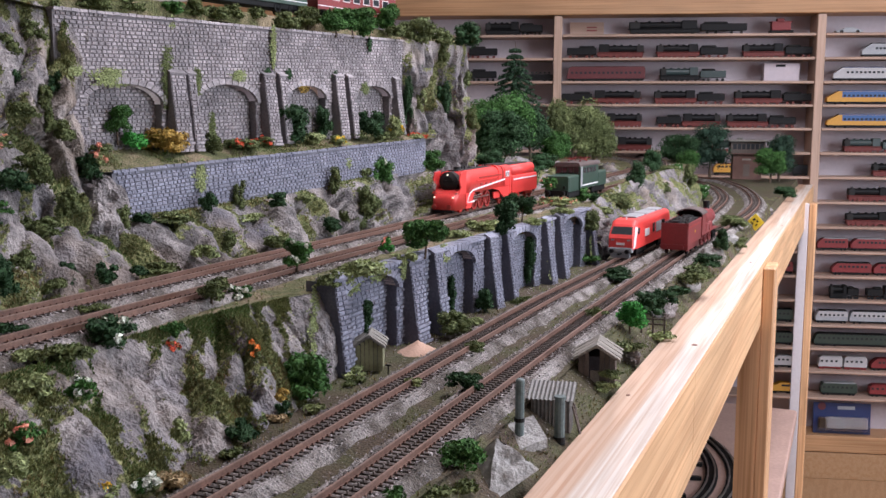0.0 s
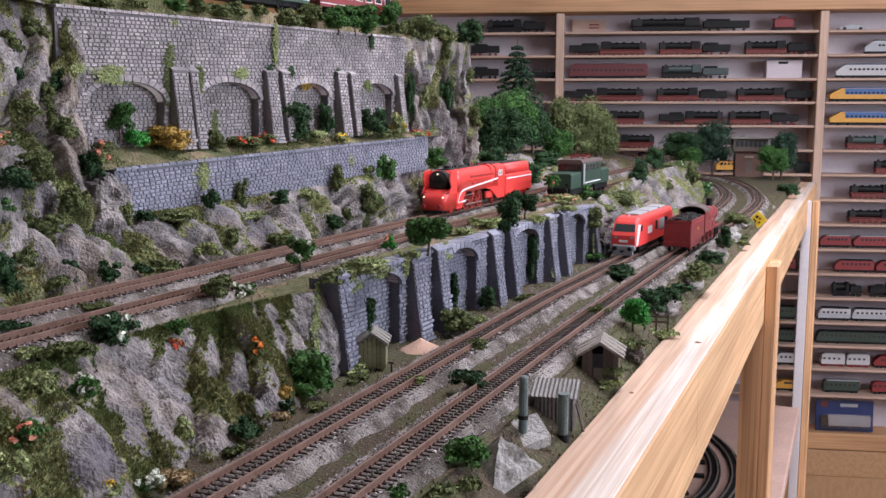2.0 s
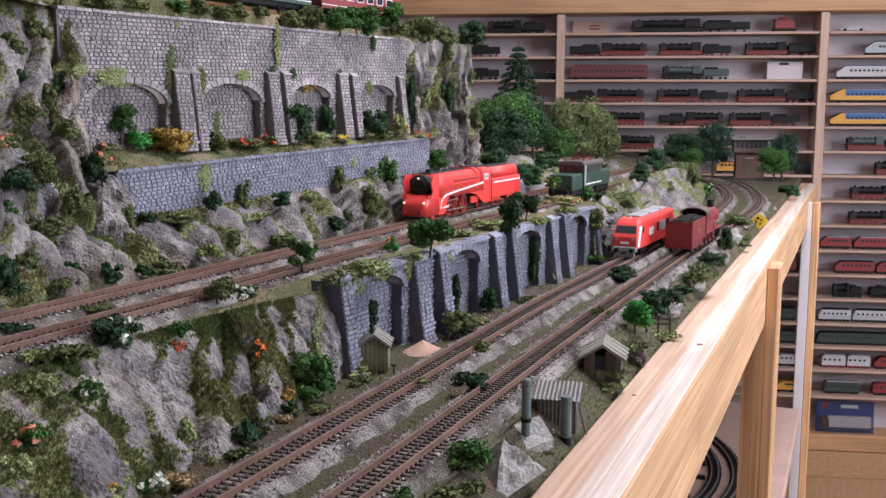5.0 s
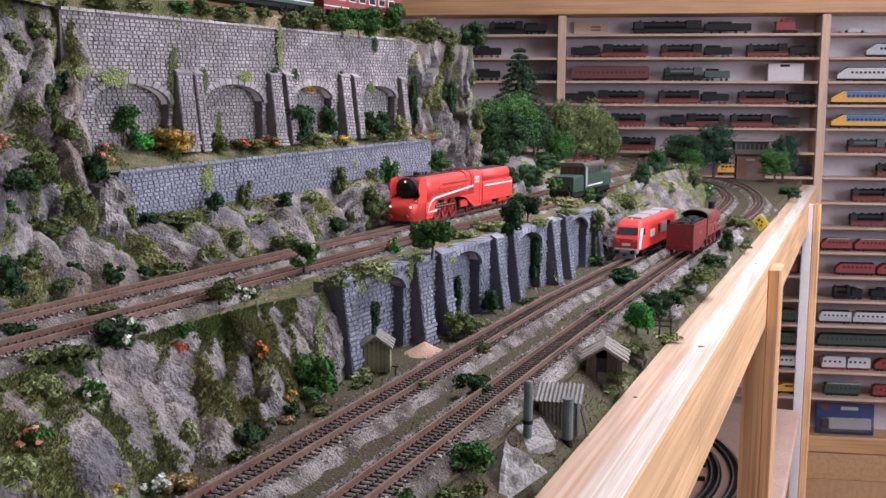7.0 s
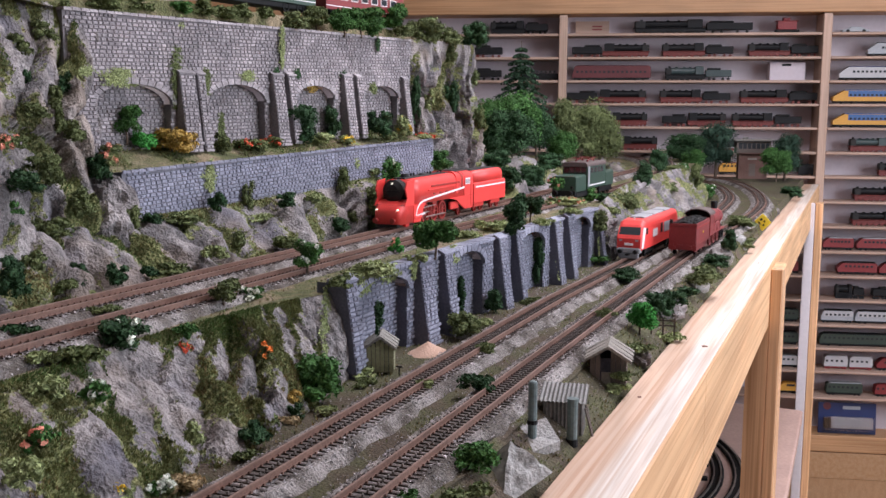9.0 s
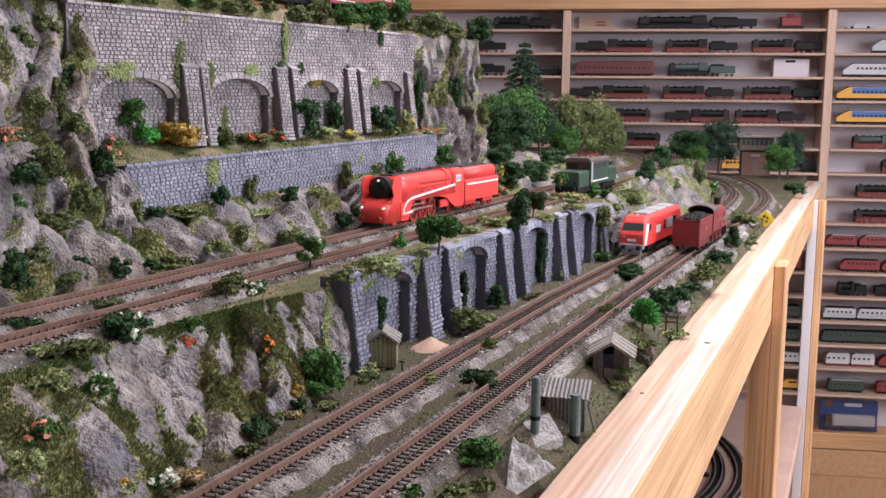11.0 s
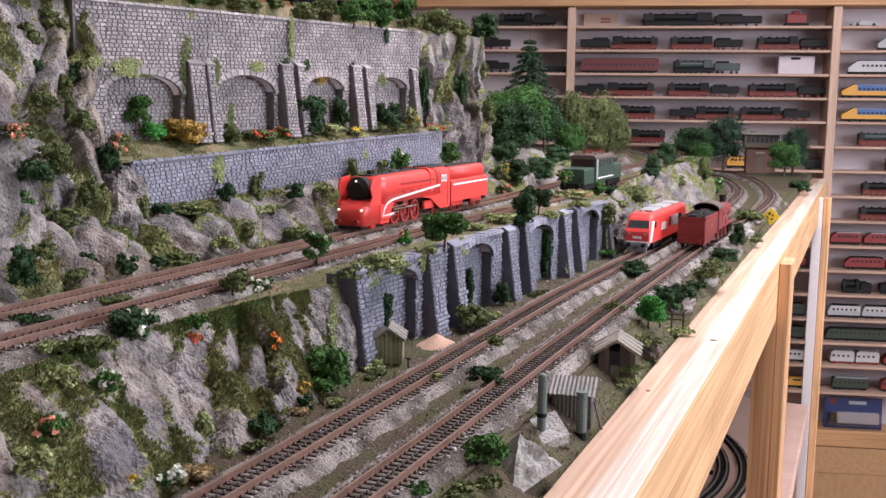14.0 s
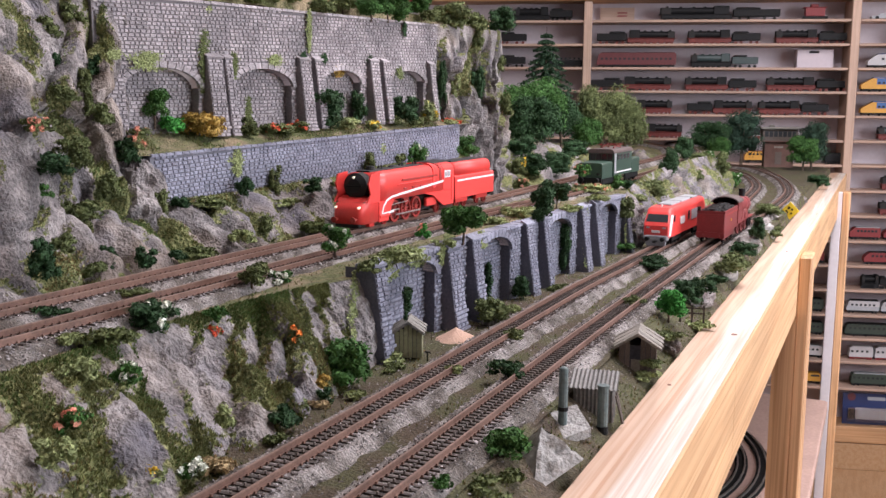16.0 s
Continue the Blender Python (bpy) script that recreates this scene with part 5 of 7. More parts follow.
def outcrop():
    """A broken slab: a peak with a pale ragged face and a flank coloured darker as its shade."""
    peak, right, low, back, left = (Vector(p) for p in ((0.0, 0.0, 0.021), (0.020, 0.006, 0.006), (0.004, -0.024, -0.004), (0.004, 0.022, -0.002), (-0.022, -0.008, -0.002)))
    t = thing("rock_outcrop", "pale broken rock slab with a flank coloured dark as shade", "rock", pose(-0.1730, 0.515, -0.0255) @ Matrix.Scale(1.18, 4))

    def facet(name, a, b, c, mat, seed, rough_by):
        g, n = Geo(), 14
        nrm = (b - a).cross(c - a).normalized()

        def at(u, v):
            p = a + (b - a) * u * (1 - v) + (c - a) * u * v
            k = min(1.0, 5 * (1 - u) + 0.15, 5 * u + 0.1)
            return tuple(p + nrm * rough_by * k * noise.fractal(p * 170 + Vector((seed, 0, 0)), 1, 2, 4))
        g.grid(at, n, n)
        part(name, g, mat, t, "", True)
    facet("pale_face", peak, low, right, PALE_ROCK, 1, 0.0022)
    facet("mossy_flank", peak, left, low, FELT, 2, 0.0014)
    facet("rear_face", peak, right, back, PALE_ROCK, 3, 0.0014)
    facet("rear_flank", peak, back, left, FELT, 4, 0.0014)


def fence():
    t = thing("paddock_fence", "low dark wooden post-and-rail fence", "fence", pose(-0.190, 0.915, -0.016, 0, 0, 8))
    for i in range(5):
        part("post", Geo().box(-0.0008 + 0.0105 * i, 0.0008 + 0.0105 * i, -0.0008, 0.0008, -0.004, 0.0125), SLEEPER, t)
    for z in (0.005, 0.0098):
        part("bar", Geo().box(-0.001, 0.043, -0.0012, -0.0004, z - 0.0007, z + 0.0007), SLEEPER, t)


def signal_box():
    t = thing("signal_box", "two-storey dark brick signal box with flat overhanging roof", "building", pose(-0.308, 3.36, 0.0, 0, 0, 12))
    part("ground_floor", Geo().box(-0.045, 0.045, 0, 0.06, -0.01, 0.074), BRICK, t)
    part("upper_floor", Geo().bbox(-0.054, 0.054, -0.008, 0.068, 0.074, 0.112, 0.001), PLANK, t)
    for i in range(7):
        part("window", Geo().box(-0.047 + i * 0.0140, -0.036 + i * 0.0140, -0.0090, -0.0082, 0.088, 0.106), PANE, t)
    part("belt", Geo().box(-0.055, 0.055, -0.009, 0.069, 0.072, 0.075), BRICK, t)
    part("roof", Geo().bbox(-0.062, 0.062, -0.018, 0.078, 0.112, 0.118, 0.0015), FELT, t, "flat dark felt roof")
    part("vent", Geo().box(-0.03, -0.015, 0.02, 0.04, 0.118, 0.124), FELT, t)
    part("door", Geo().box(-0.012, 0.008, -0.0012, -0.0002, 0.0, 0.040), PLANK, t)
    part("name_bar", Geo().box(-0.016, 0.012, -0.0012, -0.0002, 0.052, 0.058), PLANK_PALE, t)


def track_sign():
    t = thing("warning_sign", "tilted yellow square sign with dark marks beside the rail", "sign", pose(-0.158, 1.90, -0.012, 0, 45, -10))
    part("plate", Geo().bbox(-0.0115, 0.0115, -0.0008, 0.0008, -0.0115 + 0.008, 0.0115 + 0.008, 0.0003), YELLOW, t)
    for x, z, w, h in ((-0.005, 0.010, 0.002, 0.005), (0.001, 0.012, 0.002, 0.003), (0.005, 0.006, 0.0015, 0.004), (-0.003, 0.003, 0.003, 0.002)):
        part("mark", Geo().box(x - w, x + w, -0.0012, -0.0008, z - h / 2, z + h / 2), BLACK, t)


def low_table():
    """The small second layout that stands below, seen past the railing."""
    t = thing("train_table", "low brown table with a loop of dark toy track", "table")
    zt = -0.60
    part("tabletop", Geo().bbox(-1.45, -0.095, 1.45, 2.78, zt - 0.03, zt, 0.004), TABLE, t)
    for x in (-1.4, -0.16):
        for y in (1.5, 2.7):
            part("leg", Geo().box(x - 0.025, x + 0.025, y - 0.025, y + 0.025, FLOOR_Z, zt - 0.03), PINE_Z, t)
    k = thing("toy_track", "oval of dark toy railway track on the low table", "railway track")
    for r0, r1, nm, mat, z in ((0.566, 0.594, "roadbed", BLACK, 0.003), (0.571, 0.574, "rail", STEEL, 0.007), (0.586, 0.589, "rail", STEEL, 0.007),
                                (0.520, 0.548, "roadbed", BLACK, 0.003), (0.525, 0.528, "rail", STEEL, 0.007), (0.540, 0.543, "rail", STEEL, 0.007)):
        g = Geo()
        n = 72
        c = (-0.775, 2.12)
        rings = []
        for i in range(n + 1):
            a = 2 * math.pi * i / n
            rings.append([(c[0] + r * math.cos(a), c[1] + r * math.sin(a), zt + h) for r, h in ((r0, 0.0005), (r1, 0.0005), (r1, z), (r0, z))])
        g.loft(rings, caps=False)
        part(nm, g, mat, k)
    for i, (x, y, a) in enumerate(((-0.300, 2.22, 8), (-0.290, 2.13, 10), (-0.305, 2.01, 20))):
        b = thing("metal_bracket", "small shiny metal model part on the low table", "model part", pose(x, y, zt + 0.001, 0, 0, a))
        part("bar", Geo().bbox(-0.03, 0.03, -0.006, 0.006, 0, 0.008, 0.001), BLACK, b)
        part("clip", Geo().bbox(-0.006, 0.006, -0.010, 0.010, 0.008, 0.018, 0.002), STEEL, b)


TABLE = material("table_board", (0.46, 0.31, 0.26), 0.6, 0.12, 12, 120, 0.1)
plank_hut("trackside_hut", "small olive-green wooden trackside hut under the stone wall", pose(-0.3225, 0.652, -0.0095, 0, 0, 22), 0.0195, 0.024, 0.0190, PLANK_GREEN, FELT, 0.0065, 0.003, 0.0025, False)
plank_hut("plank_shed", "weathered grey plank shed with a ragged board roof", pose(-0.1680, 0.735, -0.0265, 0, 0, 10), 0.027, 0.030, 0.0240, PLANK, PLANK_PALE, 0.0080, 0.0035, 0.0045)
tin_shed()
chimney_base()
fence()
signal_box()
track_sign()
low_table()
heap = Geo().grid(lambda u, v: (0.016 * v * math.cos(6.2832 * u), 0.020 * v * math.sin(6.2832 * u), 0.0095 * (1 - v) ** 1.1 + 0.0006 * noise.noise(Vector((u * 20, v * 9, 2))) * (1 - v)), 28, 10)
hp = tagged(part("sand_mound", heap, SAND, None, "", True), "heap of reddish sand under the stone wall", "heap")
hp.matrix_basis = pose(-0.316, 0.728, -0.0105)
for bx, by in ((-0.3125, 0.792), (-0.3095, 0.803)):
    bt = thing("tree_stump", "grey cut tree stump at the wall's foot", "stump", pose(bx, by, -0.011), "stumps")
    part("trunk", Geo().cyl((0, 0, 0), (0, 0, 0.016), 0.0050, 0.0042, n=9), FELT, bt)
    part("moss", Geo().ball((0, 0, 0.017), 0.0045, 1, 1, 0.4, 8, 5), LEAF_MOSS, bt)
post = thing("marker_post", "small dark iron lamp post by the track", "post", pose(-0.3065, 0.652, -0.0105))
part("pole", Geo().cyl((0, 0, 0), (0, 0, 0.007), 0.0006, n=6), BLACK, post)
part("arm", Geo().box(-0.0022, 0.0022, -0.0006, 0.0006, 0.0065, 0.0075), BLACK, post)
outcrop()
boulder(-0.1850, 0.525, -0.030, 0.009, 0.012, 0.010, ROCK, 7)
boulder(-0.168, 1.20, -0.022, 0.010, 0.014, 0.012, PALE_ROCK, 4)
boulder(-0.170, 1.42, -0.020, 0.010, 0.018, 0.014, PALE_ROCK, 5)
boulder(-0.170, 1.02, -0.020, 0.012, 0.030, 0.010, ROCK, 6)
boulder(-0.1720, 0.84, -0.028, 0.008, 0.022, 0.008, ROCK, 9)
boulder(-0.166, 1.62, -0.020, 0.010, 0.018, 0.012, PALE_ROCK, 11)
boulder(-0.166, 2.30, -0.026, 0.008, 0.016, 0.010, ROCK, 12)
boulder(-0.172, 2.75, -0.026, 0.010, 0.018, 0.010, ROCK, 13)
boulder(-0.603, 0.690, 0.086, 0.018, 0.018, 0.026, ROCK, 14, "grey rock beside the end of the ledge wall")
boulder(-0.590, 0.668, 0.072, 0.016, 0.020, 0.022, ROCK, 15, "grey rock beside the end of the ledge wall")


# ---- the collection on the shelves ----
PAINT_YELLOW = material("warm_yellow_paint", (0.52, 0.26, 0.035), 0.5, 0.08, 30, 300, 0.02)
PAINT_BLUE = material("blue_paint", (0.035, 0.10, 0.27), 0.5, 0.1, 30, 300, 0.02)
PAINT_WHITE = material("model_white", (0.40, 0.39, 0.40), 0.5, 0.06, 30, 300, 0.02)
PAINT_MAROON = material("maroon_paint", (0.10, 0.015, 0.018), 0.5, 0.15, 30, 300, 0.02)
PAINT_TEAL = material("dark_teal_paint", (0.035, 0.055, 0.055), 0.5, 0.15, 30, 300, 0.02)
PAINT_DKGREEN = material("bottle_green_paint", (0.02, 0.035, 0.025), 0.5, 0.15, 30, 300, 0.02)
CARD_BLUE = material("blue_card", (0.012, 0.026, 0.10), 0.35, 0.15, 20, 300, 0.0)


def shelf_steam(name, label, x, z, length, boiler, frame, flip=False):
    """A black steam model seen from the side; local x along the shelf."""
    t = thing(name, label, "model locomotive", SHELF @ pose(x, 0.050, z), "model locomotives on the shelves")
    L, s = length, (-1 if flip else 1)
    X = (lambda u: u * L) if not flip else (lambda u: L - u * L)

    def bx(nm, a, b, y0, y1, z0, z1, mat, c=0.0012):
        p, q = sorted((X(a), X(b)))
        part(nm, Geo().bbox(p, q, y0, y1, z0, z1, c), mat, t)
    bx("frame", 0.02, 0.60, -0.012, 0.012, 0.006, 0.019, frame)
    part("boiler", Geo().cyl((X(0.03), 0, 0.0330), (X(0.46), 0, 0.0330), 0.0115, n=12), boiler, t)
    part("smokebox", Geo().cyl((X(0.012), 0, 0.0330), (X(0.10), 0, 0.0330), 0.0120, n=12), SOOT, t)
    bx("running_board", 0.0, 0.60, -0.0155, 0.0155, 0.0190, 0.0215, frame, 0.0005)
    bx("cab", 0.45, 0.575, -0.0155, 0.0155, 0.0205, 0.0490, boiler)
    part("chimney", Geo().cyl((X(0.07), 0, 0.042), (X(0.07), 0, 0.0500), 0.0042, n=8), SOOT, t)
    for u in (0.18, 0.29, 0.38):
        part("dome", Geo().ball((X(u), 0, 0.0430), 0.0060, n=8, rings=5), boiler, t)
    bx("smoke_deflector", 0.02, 0.10, -0.0165, -0.0155, 0.0215, 0.0440, SOOT, 0.0003)
    bx("tender", 0.61, 0.985, -0.0150, 0.0150, 0.0130, 0.0370, boiler)
    bx("coal", 0.63, 0.83, -0.0110, 0.0110, 0.0365, 0.0440, SOOT, 0.003)
    for u, r in ((0.05, 0.005), (0.11, 0.005), (0.18, 0.0095), (0.26, 0.0095), (0.34, 0.0095), (0.42, 0.0075), (0.54, 0.0055), (0.66, 0.0055), (0.73, 0.0055), (0.86, 0.0055), (0.94, 0.0055)):
        part("wheel", Geo().cyl((X(u), -0.0125, r), (X(u), -0.0100, r), r, n=10), frame, t)
    return t


def shelf_box_loco(name, label, x, z, length, body, roof, frame, nose=0.15, height=0.045, stripe=None):
    t = thing(name, label, "model train", SHELF @ pose(x, 0.050, z), "model trains on the shelves")
    w = 0.0155
    poly = [(0.0, 0.010), (0.0, 0.024), (nose * 0.03 + 0.002, 0.030), (nose * 0.12, height - 0.004), (nose * 0.12 + 0.006, height), (length - 0.003, height), (length, height - 0.004), (length, 0.010)]
    part("body", Geo().prism(poly, "y", -w, w), body, t)
    part("roof", Geo().bbox(nose * 0.12 + 0.008, length - 0.004, -w + 0.002, w - 0.002, height - 0.001, height + 0.003, 0.001), roof, t)
    if stripe:
        part("side_panel", Geo().box(nose * 0.2, length - 0.001, -w - 0.0006, -w - 0.0001, 0.025, height - 0.001), stripe, t)
    n = max(3, int(length / 0.017))
    for i in range(n):
        a = nose * 0.2 + 0.004 + (length - nose * 0.2 - 0.012) * i / n
        part("window", Geo().box(a, a + 0.008, -w - 0.0012, -w - 0.0007, 0.027, 0.034), PANE, t)
    part("underframe", Geo().bbox(0.004, length - 0.004, -0.013, 0.013, 0.004, 0.0102, 0.001), frame, t)
    for u in (0.09, 0.20, 0.80, 0.91):
        part("wheel", Geo().cyl((u * length, -0.0125, 0.005), (u * length, -0.010, 0.005), 0.005, n=10), frame, t)
    return t


def collection():
    S = SHELF_Z
    shelf_steam("model_locomotive", "black steam locomotive model with red wheels on a shelf", -1.170, S[0], 0.210, BLACK, BLACK, False)
    shelf_steam("model_locomotive", "black steam locomotive model with its tender on a shelf", -0.663, S[0], 0.415, BLACK, BLACK, False)
    shelf_steam("model_locomotive", "black steam locomotive model with red wheels on a shelf", -1.391, S[1], 0.271, BLACK, SHELF_RED, False)
    shelf_steam("model_locomotive", "black steam locomotive model with its tender on a shelf", -0.879, S[1], 0.277, BLACK, SHELF_RED, True)
    shelf_steam("model_locomotive", "black steam locomotive model with red wheels on a shelf", -0.563, S[1], 0.251, BLACK, SHELF_RED, False)
    shelf_steam("model_locomotive", "black steam locomotive model with its tender on a shelf", -0.268, S[1], 0.240, BLACK, SHELF_RED, False)
    shelf_steam("model_locomotive", "black steam locomotive model with red wheels on a shelf", -1.370, S[2], 0.247, BLACK, BLACK, False)
    shelf_steam("model_locomotive", "black steam locomotive model with its tender on a shelf", -0.549, S[2], 0.233, PAINT_TEAL, BLACK, False)
    shelf_steam("model_locomotive", "black steam locomotive model with red wheels on a shelf", -0.895, S[3], 0.287, BLACK, SHELF_RED, True)
    shelf_steam("model_locomotive", "black steam locomotive model with its tender on a shelf", -0.566, S[3], 0.249, BLACK, SHELF_RED, False)
    shelf_steam("model_locomotive", "black steam locomotive model with red wheels on a shelf", -0.290, S[3], 0.278, BLACK, SHELF_RED, False)
    shelf_steam("model_locomotive", "black steam locomotive model with its tender on a shelf", -0.817, S[4], 0.215, BLACK, SHELF_RED, True)
    shelf_steam("model_locomotive", "black steam locomotive model with red wheels on a shelf", -0.555, S[4], 0.226, BLACK, SHELF_RED, True)
    shelf_steam("model_locomotive", "black steam locomotive model with its tender on a shelf", -0.313, S[4], 0.241, BLACK, SHELF_RED, False)
    shelf_steam("model_locomotive", "black steam locomotive model with red wheels on a shelf", -0.775, S[5], 0.211, BLACK, SHELF_RED, True)
    shelf_steam("model_locomotive", "black steam locomotive model with its tender on a shelf", -0.419, S[5], 0.121, BLACK, SHELF_RED, False)
    shelf_steam("model_locomotive", "black steam locomotive model with red wheels on a shelf", 0.089, S[5], 0.215, PAINT_TEAL, SHELF_RED, False)
    shelf_steam("model_locomotive", "black steam locomotive model with its tender on a shelf", 0.190, S[6], 0.193, BLACK, SHELF_RED, False)
    shelf_steam("model_locomotive", "black steam locomotive model with red wheels on a shelf", 0.112, S[7], 0.240, BLACK, SHELF_RED, False)
    shelf_steam("model_locomotive", "black steam locomotive model with its tender on a shelf", 0.110, S[8], 0.248, BLACK, SHELF_RED, False)
    shelf_steam("model_locomotive", "black steam locomotive model with red wheels on a shelf", 0.071, S[11], 0.100, BLACK, BLACK, False)
    shelf_steam("model_locomotive", "black steam locomotive model with its tender on a shelf", 0.196, S[11], 0.142, BLACK, BLACK, True)
    shelf_box_loco("model_train", "dark maroon streamlined model locomotive on a shelf", -0.873, S[2], 0.275, PAINT_MAROON, PAINT_MAROON, BLACK, 0.05, 0.05, None)
    shelf_box_loco("model_train", "low black flat wagon model on a shelf", -1.093, S[2], 0.176, BLACK, BLACK, BLACK, 0.05, 0.022, None)
    shelf_box_loco("model_train", "white model diesel locomotive with dark underframe", 0.042, S[2], 0.283, PAINT_WHITE, CARD_BLUE, BLACK, 0.2, 0.046, None)
    shelf_box_loco("model_train", "yellow and blue model diesel train on a shelf", 0.026, S[3], 0.305, PAINT_YELLOW, PAINT_BLUE, BLACK, 0.25, 0.046, PAINT_BLUE)
    shelf_box_loco("model_train", "yellow and blue model diesel train on a shelf", 0.030, S[4], 0.305, PAINT_YELLOW, PAINT_BLUE, BLACK, 0.25, 0.046, PAINT_BLUE)
    shelf_box_loco("model_train", "grey model locomotive on a shelf", 0.133, S[1], 0.151, GREY, BLACK, BLACK, 0.2, 0.046, None)
    shelf_box_loco("model_train", "yellow model railcar with red roof", -0.349, S[6], 0.074, PAINT_YELLOW, RED_DULL, BLACK, 0.05, 0.04, None)
    shelf_box_loco("model_train", "dark model truck on a shelf", -0.077, S[6], 0.059, BLACK, BLACK, BLACK, 0.05, 0.036, None)
    shelf_box_loco("model_train", "dark red model railcar on a shelf", 0.020, S[9], 0.103, RED_DULL, GREY, BLACK, 0.1, 0.042, None)
    shelf_box_loco("model_train", "dark red model railcar on a shelf", 0.134, S[9], 0.155, RED_DULL, GREY, BLACK, 0.1, 0.042, None)
    shelf_box_loco("model_train", "dark red model railcar on a shelf", 0.074, S[10], 0.133, RED_DULL, BLACK, BLACK, 0.1, 0.042, None)
    shelf_box_loco("model_train", "dark red model railcar on a shelf", 0.215, S[10], 0.155, RED_DULL, BLACK, BLACK, 0.1, 0.042, None)
    shelf_box_loco("model_train", "silver and blue model coach on a shelf", 0.027, S[12], 0.110, GREY, BLACK, BLACK, 0.05, 0.044, PAINT_WHITE)
    shelf_box_loco("model_train", "silver and blue model coach on a shelf", 0.143, S[12], 0.181, GREY, BLACK, BLACK, 0.05, 0.044, PAINT_WHITE)
    shelf_box_loco("model_train", "dark green model coach on a shelf", 0.026, S[13], 0.360, PAINT_DKGREEN, BLACK, BLACK, 0.05, 0.044, None)
    shelf_box_loco("model_train", "white container on a red model wagon", 0.046, S[14], 0.081, PAINT_WHITE, PAINT_WHITE, RED_DULL, 0.01, 0.046, None)
    shelf_box_loco("model_train", "white container on a red model wagon", 0.133, S[14], 0.079, PAINT_WHITE, PAINT_WHITE, RED_DULL, 0.01, 0.046, None)
    shelf_box_loco("model_train", "red model railcar on a shelf", 0.227, S[14], 0.126, RED_DULL, RED_DULL, BLACK, 0.1, 0.042, None)
    shelf_box_loco("model_train", "dark green model goods van on a shelf", 0.059, S[15], 0.124, PAINT_DKGREEN, GREY, BLACK, 0.01, 0.044, None)
    shelf_box_loco("model_train", "red model goods wagon on a shelf", 0.226, S[15], 0.134, RED_DULL, RED_DULL, BLACK, 0.01, 0.042, None)
    shelf_box_loco("model_train", "yellow model rail vehicle on a shelf", -0.114, S[15], 0.071, PAINT_YELLOW, PAINT_YELLOW, BLACK, 0.15, 0.036, None)
    shelf_box_loco("model_train", "white model wagon on a shelf", -0.111, S[14], 0.067, PAINT_WHITE, GREY, BLACK, 0.05, 0.042, None)
    shelf_box_loco("model_train", "dark green model coach on a shelf", -0.157, S[12], 0.106, PAINT_DKGREEN, BLACK, BLACK, 0.05, 0.044, None)
    shelf_box_loco("model_train", "dark green model coach on a shelf", -0.154, S[13], 0.106, PAINT_DKGREEN, BLACK, BLACK, 0.05, 0.044, None)
    shelf_box_loco("model_train", "dark red model coach on a shelf", -0.116, S[10], 0.056, RED_DULL, BLACK, BLACK, 0.05, 0.044, None)
    b = thing("blister_pack", "blue card blister pack with a white model tram inside", "package", SHELF @ pose(0.036, 0.030, -0.9395, -6, 0, 0))
    part("card", Geo().bbox(0, 0.200, 0, 0.003, 0, 0.112, 0.0008), CARD_BLUE, b)
    part("model", Geo().bbox(0.040, 0.185, -0.024, -0.003, 0.022, 0.060, 0.003), PAINT_WHITE, b, "white model tram")
    part("model_front", Geo().bbox(0.018, 0.0395, -0.022, -0.003, 0.022, 0.058, 0.002), BLACK, b)
    part("badge", Geo().cyl((0.030, -0.001, 0.098), (0.030, 0.0, 0.098), 0.014, n=16), PAINT_MAROON, b)
    part("title_bar", Geo().box(0.085, 0.145, -0.0012, -0.0002, 0.088, 0.100), GREY, b)
    part("tray", Geo().bbox(0.012, 0.190, -0.028, -0.026, 0.014, 0.066, 0.0008), CLEAR, b, "clear plastic window")
    c = thing("model_car", "small silver model car on the top shelf", "model car", SHELF @ pose(0.045, 0.05, S[0]))
    part("body", Geo().prism([(0, 0.004), (0.0, 0.010), (0.018, 0.013), (0.030, 0.020), (0.058, 0.020), (0.075, 0.013), (0.088, 0.011), (0.088, 0.004)], "y", -0.016, 0.016), GREY, c)
    for u in (0.017, 0.070):
        part("wheel", Geo().cyl((u, -0.0165, 0.006), (u, -0.013, 0.006), 0.006, n=12), BLACK, c)
    f = thing("paper_card", "white printed card leaning on the shelf back", "card", SHELF @ pose(-0.885, 0.09, S[0]))
    part("sheet", Geo().box(0.02, 0.14, 0, 0.002, 0, 0.050), PINE_X, f)
    part("print_bar", Geo().box(0.080, 0.115, -0.0008, -0.0002, 0.018, 0.023).box(0.080, 0.115, -0.0008, -0.0002, 0.029, 0.034), RED_DULL, f)
    k = thing("model_box", "white model carton with a grey label", "carton", SHELF @ pose(-0.190, 0.04, S[2]))
    part("carton", Geo().bbox(0, 0.120, 0, 0.05, 0, 0.062, 0.001), SHELF_BACK, k)
    part("label", Geo().box(0.040, 0.072, -0.0008, -0.0002, 0.050, 0.058), BLACK, k)
    w = thing("model_caboose", "red model caboose on a black frame", "model wagon", SHELF @ pose(-0.178, 0.045, S[0]))
    part("body", Geo().bbox(0.006, 0.070, -0.015, 0.015, 0.012, 0.040, 0.001), RED_DULL, w)
    part("cupola", Geo().bbox(0.024, 0.048, -0.013, 0.013, 0.0425, 0.052, 0.001), RED_DULL, w)
    part("roof", Geo().bbox(0.0, 0.076, -0.017, 0.017, 0.0398, 0.0425, 0.0008), RED_DULL, w)
    part("frame", Geo().bbox(0.0, 0.080, -0.013, 0.013, 0.004, 0.0118, 0.001), BLACK, w)


CLEAR = glass_material()
collection()


